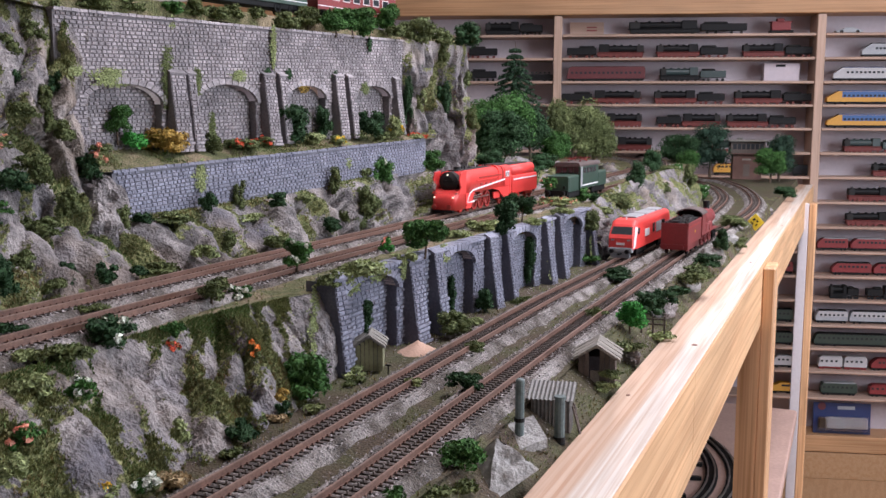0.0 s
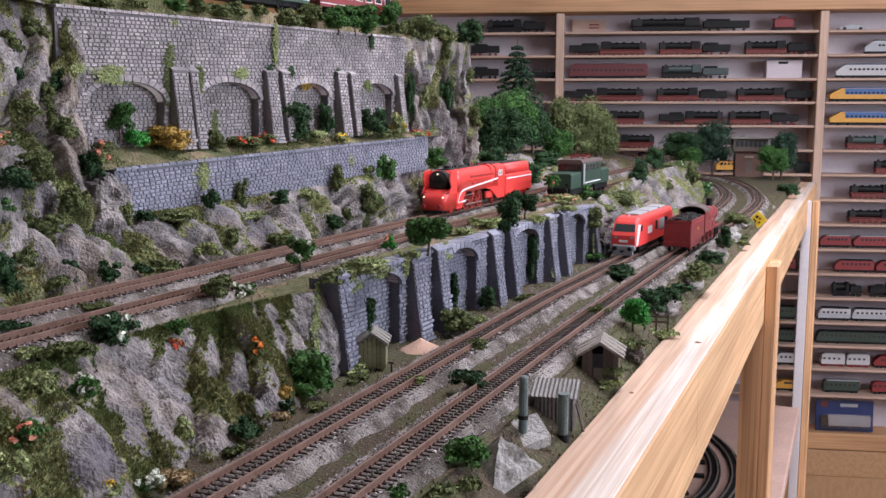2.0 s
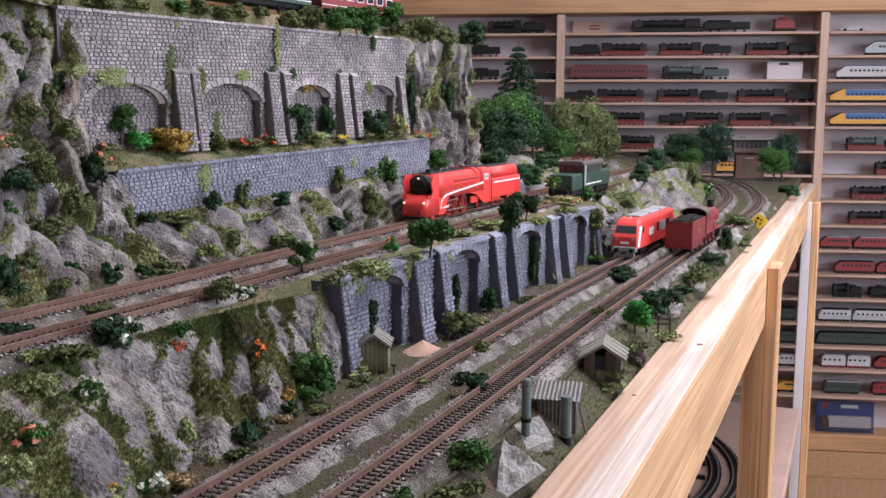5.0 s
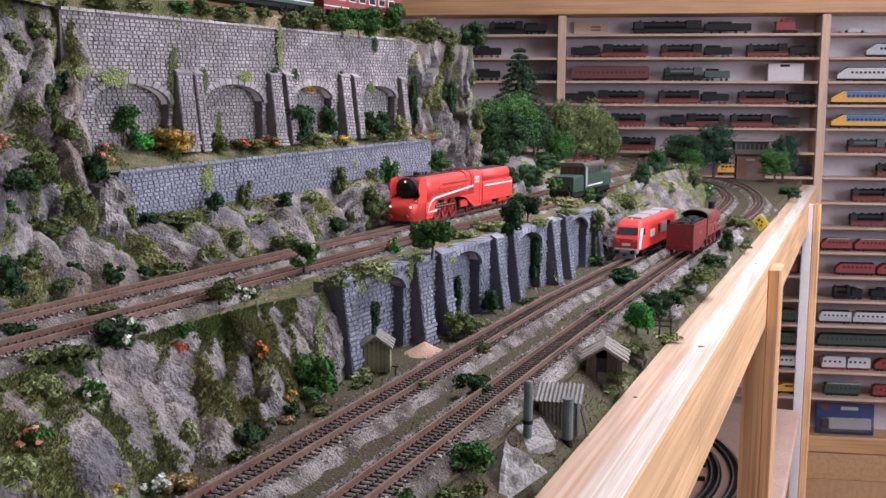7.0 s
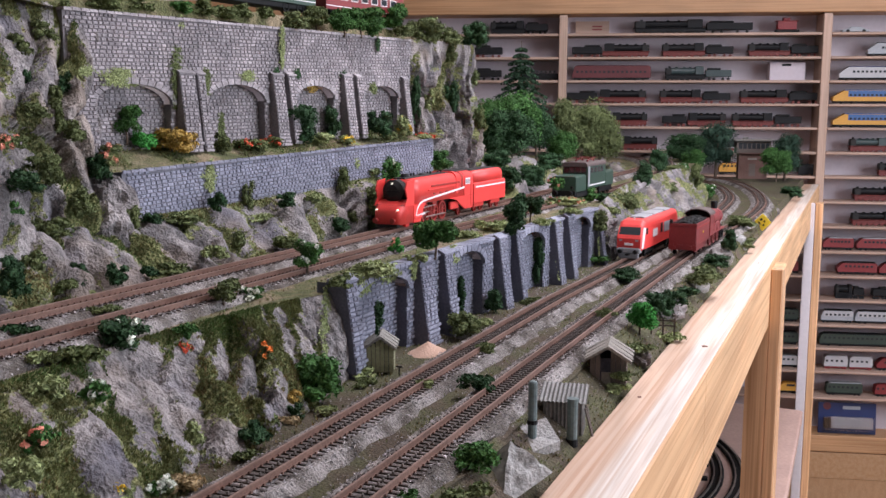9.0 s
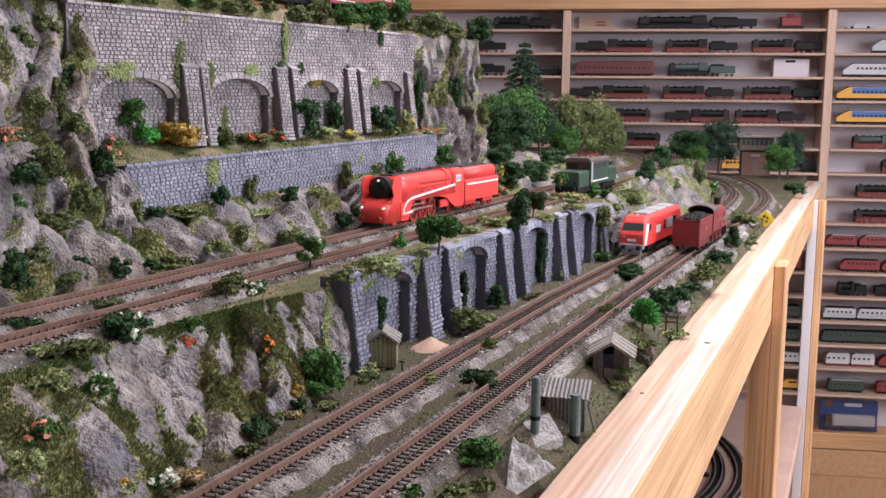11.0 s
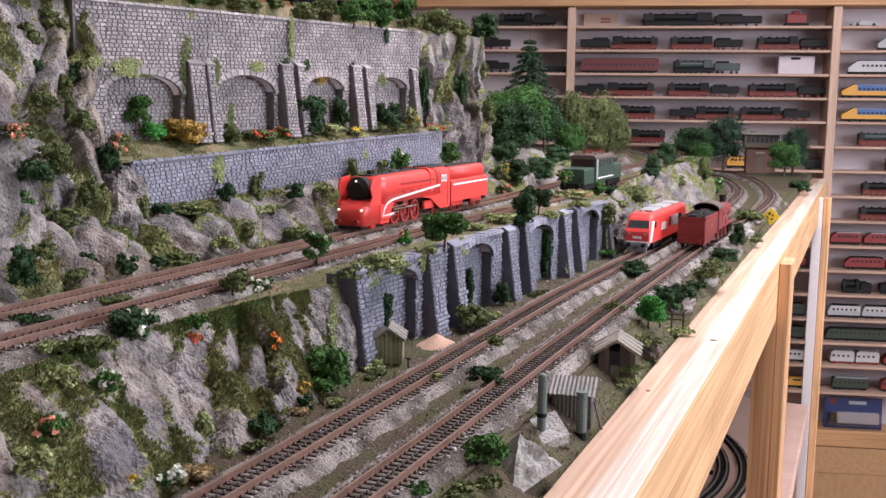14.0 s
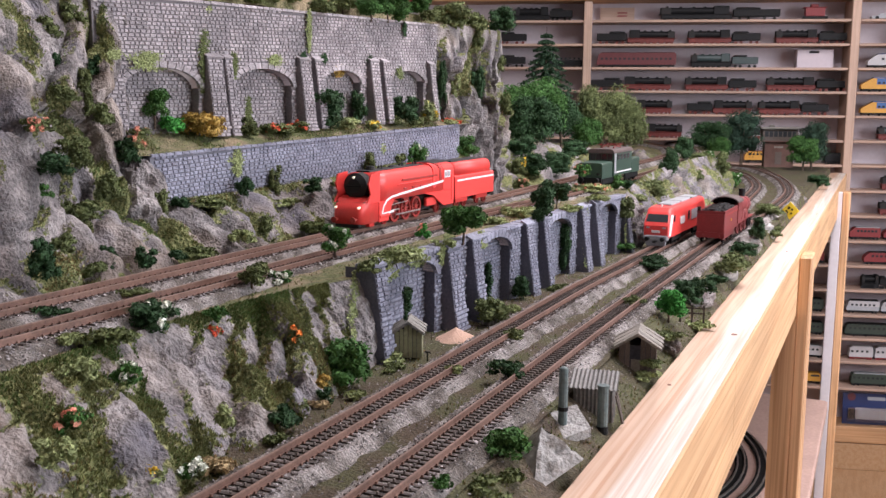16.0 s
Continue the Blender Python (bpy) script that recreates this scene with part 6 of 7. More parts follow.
# ---- plants ----
LEAF_WORD = {"leaf_dark": "dark green", "leaf_mid": "mid-green", "leaf_bright": "bright green", "leaf_olive": "olive-green", "leaf_moss": "pale mossy green",
             "leaf_yellow": "ochre yellow", "leaf_fir": "blackish green"}
PETAL_WORD = {"petal_white": "white", "petal_pink": "pink", "petal_orange": "orange", "petal_yellow": "yellow", "petal_red": "red"}
plant_random = random.Random(21)


def leaf_cloud(g, blobs, count, size, rnd, flat=0.0):
    """Small bent leaves all over a cluster of balls (centre, radii)."""
    weight = [b[1][0] * b[1][2] for b in blobs]
    for c, r in rnd.choices(blobs, weight, k=count):
        v = Vector((rnd.gauss(0, 1), rnd.gauss(0, 1), rnd.gauss(0, 1) + 0.25)).normalized()
        k = rnd.uniform(0.74, 1.18)
        p = Vector((c[0] + v.x * r[0] * k, c[1] + v.y * r[1] * k, c[2] + v.z * r[2] * k))
        if p.z < 0.0002:
            p.z = abs(p.z) * 0.5 + 0.0002
        n = (v + 0.9 * Vector((rnd.uniform(-1, 1), rnd.uniform(-1, 1), rnd.uniform(-1, 1)))).normalized()
        a = n.orthogonal().normalized()
        a.rotate(Matrix.Rotation(rnd.uniform(0, 6.28), 3, n))
        b = n.cross(a)
        s = size * rnd.uniform(0.6, 1.3)
        g.add([p - a * s, p + b * s * 0.55 + n * s * 0.25, p + a * s, p - b * s * 0.55 + n * s * 0.25], [(0, 1, 2, 3)])


def blob_set(w, h, rnd, n, z0=0.0):
    out = []
    for i in range(n):
        a, k = rnd.uniform(0, 6.28), rnd.uniform(0.0, 0.70) ** 0.7
        zz = rnd.uniform(0.18, 0.80)
        shrink = 1.0 - 0.55 * max(0, zz - 0.45)
        r = rnd.uniform(0.13, 0.23)
        out.append(((w / 2 * k * shrink * math.cos(a), w / 2 * k * shrink * math.sin(a), z0 + h * zz), (w * r, w * r, max(h * r * 0.8, 0.0012))))
    return out


def add_flowers(t, blobs, w, petal, rnd):
    for i in range(max(4, min(14, int(w / 0.0028)))):
        c, r = rnd.choice(blobs)
        v = Vector((rnd.uniform(-0.5, 1), rnd.uniform(-1, 0.4), rnd.uniform(0.1, 1))).normalized()
        p = (c[0] + v.x * r[0] * 1.05, c[1] + v.y * r[1] * 1.05, c[2] + v.z * r[2] * 1.05)
        g = Geo()
        leaf_cloud(g, [(p, (0.0017, 0.0017, 0.0017))], 22, 0.0015, rnd)
        part("blossom", g, petal, t)


def plant_label(mat, petal, kind):
    words = LEAF_WORD[mat.name] + " model " + kind
    return words + (" with " + PETAL_WORD[petal.name] + " blossoms" if petal else " of coarse foliage")


def bush(x, y, z, w, h, mat, petal):
    rnd = random.Random(plant_random.random())
    t = thing("bush", plant_label(mat, petal, "bush"), "bush", pose(x, y, z - 0.0008, 0, 0, 0), "bushes on the layout")
    w, h = w * 1.2, h * 1.12
    blobs = blob_set(w, h, rnd, max(8, min(24, int(w * h * 36000))))
    core = Geo()
    for c, r in blobs:
        core.ball(c, 1.0, r[0] * 0.74, r[1] * 0.74, r[2] * 0.74, 7, 5)
    part("leaf_core", core, mat, t)
    g = Geo()
    size = 0.0012 + 0.00035 * min(2.5, w / 0.02)
    leaf_cloud(g, blobs, int(min(1900, 180 + w * h * 1200000)), size, rnd)
    part("foliage", g, mat, t)
    if petal:
        add_flowers(t, blobs, w, petal, rnd)
    return t


def tree(x, y, z, w, h, mat, petal, trunk=0.24, droop=False, kind="tree"):
    rnd = random.Random(plant_random.random())
    t = thing("tree", plant_label(mat, petal, kind), "tree", pose(x, y, z - 0.001), "trees on the layout")
    w = w * 1.2
    blobs = [(c, r) for c, r in blob_set(w * 0.95, h * (1 - trunk * 0.7), rnd, max(16, min(46, int(w * h * 9000))), h * trunk * 0.7)]
    wood = Geo()
    r0 = max(0.0009, h * 0.022)
    top = Vector((rnd.uniform(-1, 1) * w * 0.05, rnd.uniform(-1, 1) * w * 0.05, h * 0.72))
    mid = Vector((top.x * 0.8, -top.y, h * 0.36))
    wood.cyl((0, 0, -0.002), tuple(mid), r0 * 1.3, r0 * 0.9, 7).cyl(tuple(mid), tuple(top), r0 * 0.9, r0 * 0.35, 7)
    part("trunk", wood, BARK, t)
    for c, r in blobs[:8]:
        part("limb", Geo().cyl(tuple(mid.lerp(top, rnd.uniform(0, 0.6))), c, r0 * 0.5, r0 * 0.18, 5), BARK, t)
    g, core = Geo(), Geo()
    for c, r in blobs:
        core.ball(c, 1.0, r[0] * 0.5, r[1] * 0.5, r[2] * 0.5, 7, 5)
    n = int(min(9500, 500 + w * h * 1300000))
    leaf_cloud(g, blobs, n, 0.0013 + 0.00045 * min(3.5, w / 0.03), rnd)
    if droop:
        for i in range(150):
            a, k = rnd.uniform(0, 6.28), rnd.uniform(0.45, 1.0)
            px, py, pz = w / 2 * k * math.cos(a), w / 2 * k * math.sin(a), h * rnd.uniform(0.45, 0.9) * (1.1 - 0.3 * k)
            for j in range(9):
                leaf_cloud(g, [((px, py, pz - j * 0.0042), (0.0014, 0.0014, 0.002))], 3, 0.0020, rnd)
    part("crown", g, mat, t)
    part("crown_core", core, mat, t)
    if petal:
        add_flowers(t, blobs, w, petal, rnd)
    return t


def fir(x, y, z, w, h):
    rnd = random.Random(5)
    t = thing("fir_tree", "tall blackish-green model fir with drooping branches", "tree", pose(x, y, z))
    part("trunk", Geo().cyl((0, 0, -0.003), (0, 0, h), 0.004, 0.0006, 8), BARK, t)
    g = Geo()
    for k in range(17):
        f = k / 17
        zz = h * (0.16 + 0.82 * f)
        r = w / 2 * (1 - f) ** 0.85 * rnd.uniform(0.8, 1.1) + 0.002
        for i in range(9):
            a = 6.28 * i / 9 + rnd.uniform(-0.3, 0.3) + k
            for j in range(7):
                s = (j + 1) / 7
                p = (r * s * math.cos(a), r * s * math.sin(a), zz - 0.30 * r * s * s)
                leaf_cloud(g, [(p, (0.0040, 0.0040, 0.0020))], 10, 0.0036, rnd)
    part("needle_crown", g, LEAF_FIR, t)


def ivy(p, q, w, mat):
    """A creeper that hangs on a wall between two heights."""
    rnd = random.Random(plant_random.random())
    p, q = Vector(p), Vector(q)
    t = thing("creeper", LEAF_WORD[mat.name] + " creeper clinging to the stone wall", "creeper", Matrix.Translation(q), "creepers on the walls")
    d = p - q
    g = Geo()
    count = int(90 + d.length * w * 2100000)
    for i in range(min(1500, count)):
        k = min(1.0, max(0.0, rnd.gauss(0.5, 0.27)))
        wide = w * (0.20 + 0.26 * abs(noise.noise(Vector((k * 5, q.y * 40, q.z * 60)))) + 0.12 * math.sin(k * 3.14))
        pp = d * k + Vector((rnd.uniform(0.0, 0.0024), rnd.gauss(0, 1) * wide * 0.9, rnd.gauss(0, 0.0012)))
        nn = Vector((1, rnd.uniform(-0.8, 0.3), rnd.uniform(-0.2, 0.9))).normalized()
        a = nn.orthogonal().normalized()
        a.rotate(Matrix.Rotation(rnd.uniform(0, 6.28), 3, nn))
        b = nn.cross(a)
        s = 0.0013 * rnd.uniform(0.6, 1.3)
        g.add([pp - a * s, pp + b * s * 0.6 + nn * s * 0.3, pp + a * s, pp - b * s * 0.6 + nn * s * 0.3], [(0, 1, 2, 3)])
    part("leaves", g, mat, t)
    part("stem", Geo().cyl((0.0004, 0, 0), tuple(d + Vector((0.0004, 0, 0))), 0.0006, 0.0004, 5), BARK, t)


def scatter(name, label, spots, mat, height, rnd, blades=3, lean=0.7):
    """Grass tufts as one object."""
    verts, faces = [], []
    for p, n in spots:
        for i in range(blades):
            a = rnd.uniform(0, 6.28)
            s = height * rnd.uniform(0.5, 1.3)
            side = Vector((math.cos(a), math.sin(a), 0)) * 0.00042
            tip = p + n * s * 0.6 + Vector((rnd.uniform(-lean, lean), rnd.uniform(-lean, lean), 0.8)) * s
            k = len(verts)
            verts += [tuple(p - side), tuple(p + side), tuple(tip)]
            faces.append((k, k + 1, k + 2))
    g = Geo()
    g.v, g.f = verts, faces
    ob = part(name, g, mat, None, label)
    return tagged(ob, kind="stuff", category="grass")


def grass_and_moss():
    rnd = random.Random(77)
    pools = {"a": [], "b": [], "c": [], "d": []}
    for nm, g in SURFACES.items():
        far = nm.startswith(("hilltop", "plateau"))
        share = {"r": 5.0, "c": 4.0, "g": 3.0, "e": 4.0, "l": 5.0, "p": 0.8, "h": 1.5}[nm[0]]
        n = int(len(g.f) * share)
        for f in rnd.choices(g.f, k=n):
            a, b, c = (Vector(g.v[i]) for i in f[:3])
            u, v = rnd.random(), rnd.random()
            p = a + (b - a) * u + (c - b) * v
            if not 0.25 < p.y < 2.6:
                continue
            nn = (b - a).cross(c - a).normalized()
            if nn.z < 0:
                nn = -nn
            if nm in MOSS:
                if MOSS[nm][f[0]] + 0.25 * nn.z < rnd.uniform(0.38, 0.52):
                    continue
                hue = noise.noise(p * 22 + Vector((9, 2, 4))) + rnd.uniform(-0.35, 0.35)
                pools["a" if hue < -0.38 else "b" if hue < 0.30 else "c" if hue < 0.46 else "d"].append((p, nn))
                continue
            k = noise.fractal(p * 26, 1, 2, 4) + 0.55 * nn.z + (0.05 if nm[0] in "gel" else 0.0)
            if p.x < -0.296 and p.z < 0.01:
                k += 0.22
            if k < (rnd.uniform(0.48, 0.68) if nm[0] in "ge" else rnd.uniform(0.40, 0.58)):
                continue
            if abs(p.x + 0.277) < 0.024 and p.z < 0.01 or abs(p.x + 0.2145) < 0.024 and p.z < 0.01:
                continue
            if 0.03 < p.z < 0.056 and (abs(p.x + 0.4815) < 0.023 or abs(p.x + 0.4235) < 0.023):
                continue
            if nm[0] in "ge":
                pools["c" if rnd.random() < 0.55 else "b" if rnd.random() < 0.6 else "d"].append((p, nn))
                continue
            hue = noise.noise(p * 18 + Vector((9, 2, 4))) + rnd.uniform(-0.3, 0.3)
            pools["a" if hue < -0.25 else "b" if hue < 0.15 else "c" if hue < 0.42 else "d"].append((p, nn))
    scatter("grass", "mid-green scattered model grass", pools["a"], GRASS_GREEN, 0.0016, rnd)
    scatter("grass", "olive-green scattered model grass", pools["b"], GRASS_OLIVE, 0.0015, rnd)
    scatter("grass", "pale mossy scattered model grass", pools["c"], LEAF_MOSS, 0.0016, rnd)
    scatter("grass", "straw-coloured scattered model grass", pools["d"], STRAW, 0.0017, rnd)


GRASS_OLIVE = leaf("grass_olive", (0.185, 0.195, 0.078))
GRASS_GREEN = leaf("grass_green", (0.095, 0.150, 0.045))
STRAW = leaf("dry_straw", (0.24, 0.18, 0.08))


def ballast_stones():
    rnd = random.Random(31)
    verts, faces = [], []

    def put(p, s):
        q = [Vector((rnd.uniform(-1, 1), rnd.uniform(-1, 1), rnd.uniform(0.0, 1.3))) * s for _ in range(5)]
        k = len(verts)
        verts.extend(tuple(p + v) for v in q)
        faces.extend([(k, k + 1, k + 2), (k, k + 2, k + 3), (k, k + 3, k + 1), (k + 1, k + 4, k + 2), (k + 2, k + 4, k + 3), (k + 3, k + 4, k + 1)])
    for k in range(9000):
        y = rnd.uniform(0.3, 1.9)
        x = rnd.uniform(-0.335, -0.160)
        put(Vector((x, y, -0.0100 if x < -0.19 else -0.0095 - (x + 0.19) * 0.62)), rnd.uniform(0.0004, 0.0011))
    for pts, z, end in ((TRACK_A, Z_LOW, 2.4), (TRACK_B, Z_LOW, 2.4), (TRACK_C, Z_UP, 2.4), (TRACK_D, Z_UP, 2.4)):
        for p, d in even(flat(pts, z), 0.0012):
            if p.y < 0.28 or p.y > end:
                continue
            n = Vector((d.y, -d.x, 0))
            for i in range(5 if p.y < 1.3 else 2):
                o = rnd.choice((-1, 1)) * rnd.uniform(0.0105, 0.0275)
                zz = -0.0045 if abs(o) < 0.018 else -0.0045 - (abs(o) - 0.018) * 1.1
                put(p + n * o + Vector((0, 0, zz)), rnd.uniform(0.0007, 0.0015))
            if rnd.random() < 0.9:
                put(p + n * rnd.uniform(-0.007, 0.007) + Vector((0, 0, -0.0046)), rnd.uniform(0.0005, 0.0009))
    g = Geo()
    g.v, g.f = verts, faces
    tagged(part("gravel", g, STONES, None, "loose grey ballast stones beside the rails"), kind="stuff", category="gravel")


def plants():
    fir(-0.722, 2.20, 0.085, 0.215, 0.272)
    tree(-0.700, 1.90, 0.100, 0.090, 0.110, LEAF_MID, None)
    tree(-0.745, 2.08, 0.100, 0.100, 0.130, LEAF_MID, None)
    tree(-0.632, 1.85, 0.085, 0.095, 0.118, LEAF_DARK, None)
    tree(-0.655, 1.98, 0.090, 0.085, 0.135, LEAF_MID, None)
    tree(-0.650, 2.10, 0.090, 0.080, 0.120, LEAF_DARK, None)
    tree(-0.690, 2.05, 0.095, 0.100, 0.150, LEAF_MID, None)
    tree(-0.612, 2.16, 0.075, 0.060, 0.085, LEAF_MID, None)
    tree(-0.660, 2.34, 0.070, 0.060, 0.165, LEAF_OLIVE, None)
    tree(-0.655, 2.46, 0.055, 0.120, 0.190, LEAF_OLIVE, None, 0.2, True, "weeping tree")
    tree(-0.618, 2.55, 0.050, 0.100, 0.165, LEAF_OLIVE, None, 0.2, True, "weeping tree")
    tree(-0.509, 3.25, 0.020, 0.120, 0.122, LEAF_DARK, None, 0.2)
    tree(-0.470, 3.20, 0.010, 0.070, 0.080, LEAF_MID, None, 0.2)
    tree(-0.418, 3.30, -0.010, 0.112, 0.196, LEAF_TEAL, None)
    tree(-0.205, 3.30, -0.012, 0.085, 0.156, LEAF_TEAL, None)
    tree(-0.225, 3.22, -0.012, 0.085, 0.115, LEAF_MID, None)
    tree(-0.6372, 0.7525, 0.1568, 0.0246, 0.0363, LEAF_MID, None)
    bush(-0.6344, 0.7688, 0.1500, 0.0260, 0.0163, LEAF_BRIGHT, None)
    bush(-0.6162, 0.7964, 0.1452, 0.0398, 0.0255, LEAF_YELLOW, None)
    bush(-0.5913, 0.6793, 0.1395, 0.0136, 0.0117, LEAF_MOSS, PETAL_PINK)
    bush(-0.5792, 0.9759, 0.1494, 0.0396, 0.0447, LEAF_DARK, None)
    bush(-0.5725, 1.0360, 0.1547, 0.0160, 0.0388, LEAF_DARK, None)
    bush(-0.5478, 1.1033, 0.1580, 0.0321, 0.0321, LEAF_DARK, None)
    bush(-0.5358, 1.1552, 0.1545, 0.0202, 0.0289, LEAF_MOSS, PETAL_YELLOW)
    bush(-0.6007, 0.8543, 0.1449, 0.0174, 0.0197, LEAF_OLIVE, None)
    bush(-0.5914, 0.8919, 0.1463, 0.0359, 0.0120, LEAF_OLIVE, PETAL_RED)
    bush(-0.5887, 0.9318, 0.1490, 0.0247, 0.0111, LEAF_OLIVE, PETAL_RED)
    bush(-0.5670, 0.9992, 0.1490, 0.0259, 0.0156, LEAF_MOSS, None)
    bush(-0.5587, 1.0411, 0.1495, 0.0241, 0.0107, LEAF_MOSS, PETAL_YELLOW)
    bush(-0.5533, 1.0865, 0.1527, 0.0207, 0.0124, LEAF_OLIVE, None)
    bush(-0.5444, 1.1316, 0.1534, 0.0256, 0.0114, LEAF_OLIVE, None)
    bush(-0.5272, 1.2078, 0.1553, 0.0329, 0.0060, LEAF_MOSS, PETAL_RED)
    bush(-0.5310, 1.3062, 0.1831, 0.0224, 0.0479, LEAF_DARK, None)
    bush(-0.5332, 1.1900, 0.1753, 0.0118, 0.0591, LEAF_DARK, None)
    bush(-0.5175, 1.2239, 0.1077, 0.0303, 0.0318, LEAF_MID, None)
    bush(-0.5449, 1.2382, 0.2431, 0.0137, 0.0137, LEAF_DARK, None)
    tree(-0.5627, 1.0912, 0.2793, 0.0480, 0.0377, LEAF_MID, None)
    tree(-0.5901, 1.2450, 0.2934, 0.0370, 0.0478, LEAF_MID, None)
    tree(-0.6198, 1.0817, 0.2869, 0.0346, 0.0312, LEAF_OLIVE, None)
    bush(-0.6120, 1.1249, 0.2888, 0.0285, 0.0285, LEAF_MID, None)
    bush(-0.5377, 1.2407, 0.2783, 0.0394, 0.0349, LEAF_OLIVE, None)
    bush(-0.6279, 1.0421, 0.2892, 0.0216, 0.0162, LEAF_OLIVE, None)
    bush(-0.6371, 0.9952, 0.2905, 0.0169, 0.0156, LEAF_OLIVE, None)
    bush(-0.6603, 0.8698, 0.2869, 0.0260, 0.0130, LEAF_MID, None)
    bush(-0.6440, 0.9598, 0.2913, 0.0190, 0.0165, LEAF_OLIVE, None)
    bush(-0.5714, 0.8007, 0.0867, 0.0143, 0.0231, LEAF_DARK, None)
    bush(-0.5724, 0.8557, 0.0854, 0.0116, 0.0301, LEAF_OLIVE, None)
    bush(-0.5781, 0.7121, 0.0840, 0.0202, 0.0121, LEAF_DARK, None)
    bush(-0.5690, 0.7446, 0.0833, 0.0333, 0.0104, LEAF_OLIVE, None)
    bush(-0.5402, 0.8745, 0.0874, 0.0186, 0.0175, LEAF_DARK, None)
    bush(-0.5425, 1.0071, 0.0869, 0.0130, 0.0365, LEAF_OLIVE, None)
    bush(-0.5343, 1.1102, 0.0980, 0.0267, 0.0352, LEAF_MID, PETAL_WHITE)
    bush(-0.5422, 1.0790, 0.0996, 0.0207, 0.0207, LEAF_OLIVE, None)
    bush(-0.5467, 1.0432, 0.0855, 0.0215, 0.0175, LEAF_MID, None)
    bush(-0.5653, 0.8550, 0.0752, 0.0347, 0.0081, LEAF_MOSS, None)
    bush(-0.5431, 0.9433, 0.0891, 0.0247, 0.0087, LEAF_MOSS, None)
    bush(-0.5324, 0.5726, 0.0527, 0.0153, 0.0195, LEAF_DARK, None)
    bush(-0.5175, 0.5923, 0.0524, 0.0173, 0.0173, LEAF_DARK, None)
    bush(-0.5262, 0.5503, 0.0516, 0.0165, 0.0124, LEAF_OLIVE, None)
    bush(-0.5280, 0.5033, 0.0552, 0.0194, 0.0310, LEAF_DARK, None)
    bush(-0.5799, 0.6873, 0.0729, 0.0148, 0.0296, LEAF_OLIVE, None)
    bush(-0.5164, 0.6553, 0.0522, 0.0279, 0.0093, LEAF_OLIVE, None)
    bush(-0.5200, 0.6349, 0.0530, 0.0182, 0.0082, LEAF_DARK, None)
    bush(-0.5244, 0.7641, 0.0550, 0.0178, 0.0209, LEAF_OLIVE, None)
    bush(-0.5169, 0.9460, 0.0565, 0.0210, 0.0173, LEAF_DARK, None)
    bush(-0.5173, 0.8416, 0.0526, 0.0281, 0.0112, LEAF_OLIVE, None)
    bush(-0.5246, 1.0145, 0.0490, 0.0262, 0.0262, LEAF_OLIVE, None)
    bush(-0.5124, 1.0267, 0.0615, 0.0263, 0.0394, LEAF_OLIVE, None)
    bush(-0.5197, 0.7223, 0.0545, 0.0200, 0.0150, LEAF_MOSS, None)
    bush(-0.5672, 0.5539, 0.1243, 0.0250, 0.0167, LEAF_DARK, None)
    bush(-0.6469, 0.6620, 0.2447, 0.0193, 0.0174, LEAF_OLIVE, None)
    bush(-0.6328, 0.6233, 0.1985, 0.0185, 0.0185, LEAF_DARK, None)
    bush(-0.6260, 0.6613, 0.1994, 0.0144, 0.0183, LEAF_DARK, None)
    bush(-0.6037, 0.6750, 0.1247, 0.0205, 0.0244, LEAF_DARK, None)
    bush(-0.5740, 0.5447, 0.0871, 0.0167, 0.0167, LEAF_DARK, None)
    bush(-0.5796, 0.5574, 0.1564, 0.0252, 0.0101, LEAF_OLIVE, PETAL_PINK)
    bush(-0.5791, 0.5863, 0.1392, 0.0261, 0.0113, LEAF_OLIVE, None)
    bush(-0.5747, 0.5871, 0.0866, 0.0263, 0.0176, LEAF_OLIVE, None)
    bush(-0.6009, 0.6439, 0.1594, 0.0188, 0.0188, LEAF_OLIVE, None)
    bush(-0.5998, 0.6271, 0.1643, 0.0101, 0.0276, LEAF_OLIVE, None)
    bush(-0.6481, 0.6934, 0.2519, 0.0100, 0.0299, LEAF_OLIVE, None)
    bush(-0.5896, 0.6740, 0.0813, 0.0146, 0.0195, LEAF_OLIVE, None)
    tree(-0.4132, 0.7023, 0.0531, 0.0233, 0.0308, LEAF_MID, PETAL_WHITE)
    tree(-0.4029, 0.5685, 0.0496, 0.0197, 0.0205, LEAF_OLIVE, None)
    bush(-0.4022, 0.6026, 0.0496, 0.0165, 0.0083, LEAF_MID, PETAL_WHITE)
    bush(-0.3982, 0.4587, 0.0466, 0.0283, 0.0148, LEAF_DARK, PETAL_WHITE)
    bush(-0.3835, 0.4984, 0.0417, 0.0163, 0.0106, LEAF_MID, None)
    bush(-0.3733, 0.3705, 0.0385, 0.0171, 0.0126, LEAF_MOSS, None)
    bush(-0.3793, 0.4925, 0.0355, 0.0077, 0.0063, LEAF_MOSS, PETAL_RED)
    bush(-0.3419, 0.5248, 0.0254, 0.0094, 0.0123, LEAF_OLIVE, PETAL_ORANGE)
    bush(-0.4054, 0.8545, 0.0517, 0.0109, 0.0163, LEAF_BRIGHT, PETAL_PINK)
    tree(-0.3349, 0.7864, 0.0611, 0.0375, 0.0365, LEAF_MID, None)
    bush(-0.3410, 0.6730, 0.0584, 0.0392, 0.0113, LEAF_MOSS, None)
    bush(-0.3446, 0.6300, 0.0578, 0.0207, 0.0099, LEAF_OLIVE, None)
    bush(-0.3373, 0.7498, 0.0589, 0.0190, 0.0095, LEAF_MOSS, None)
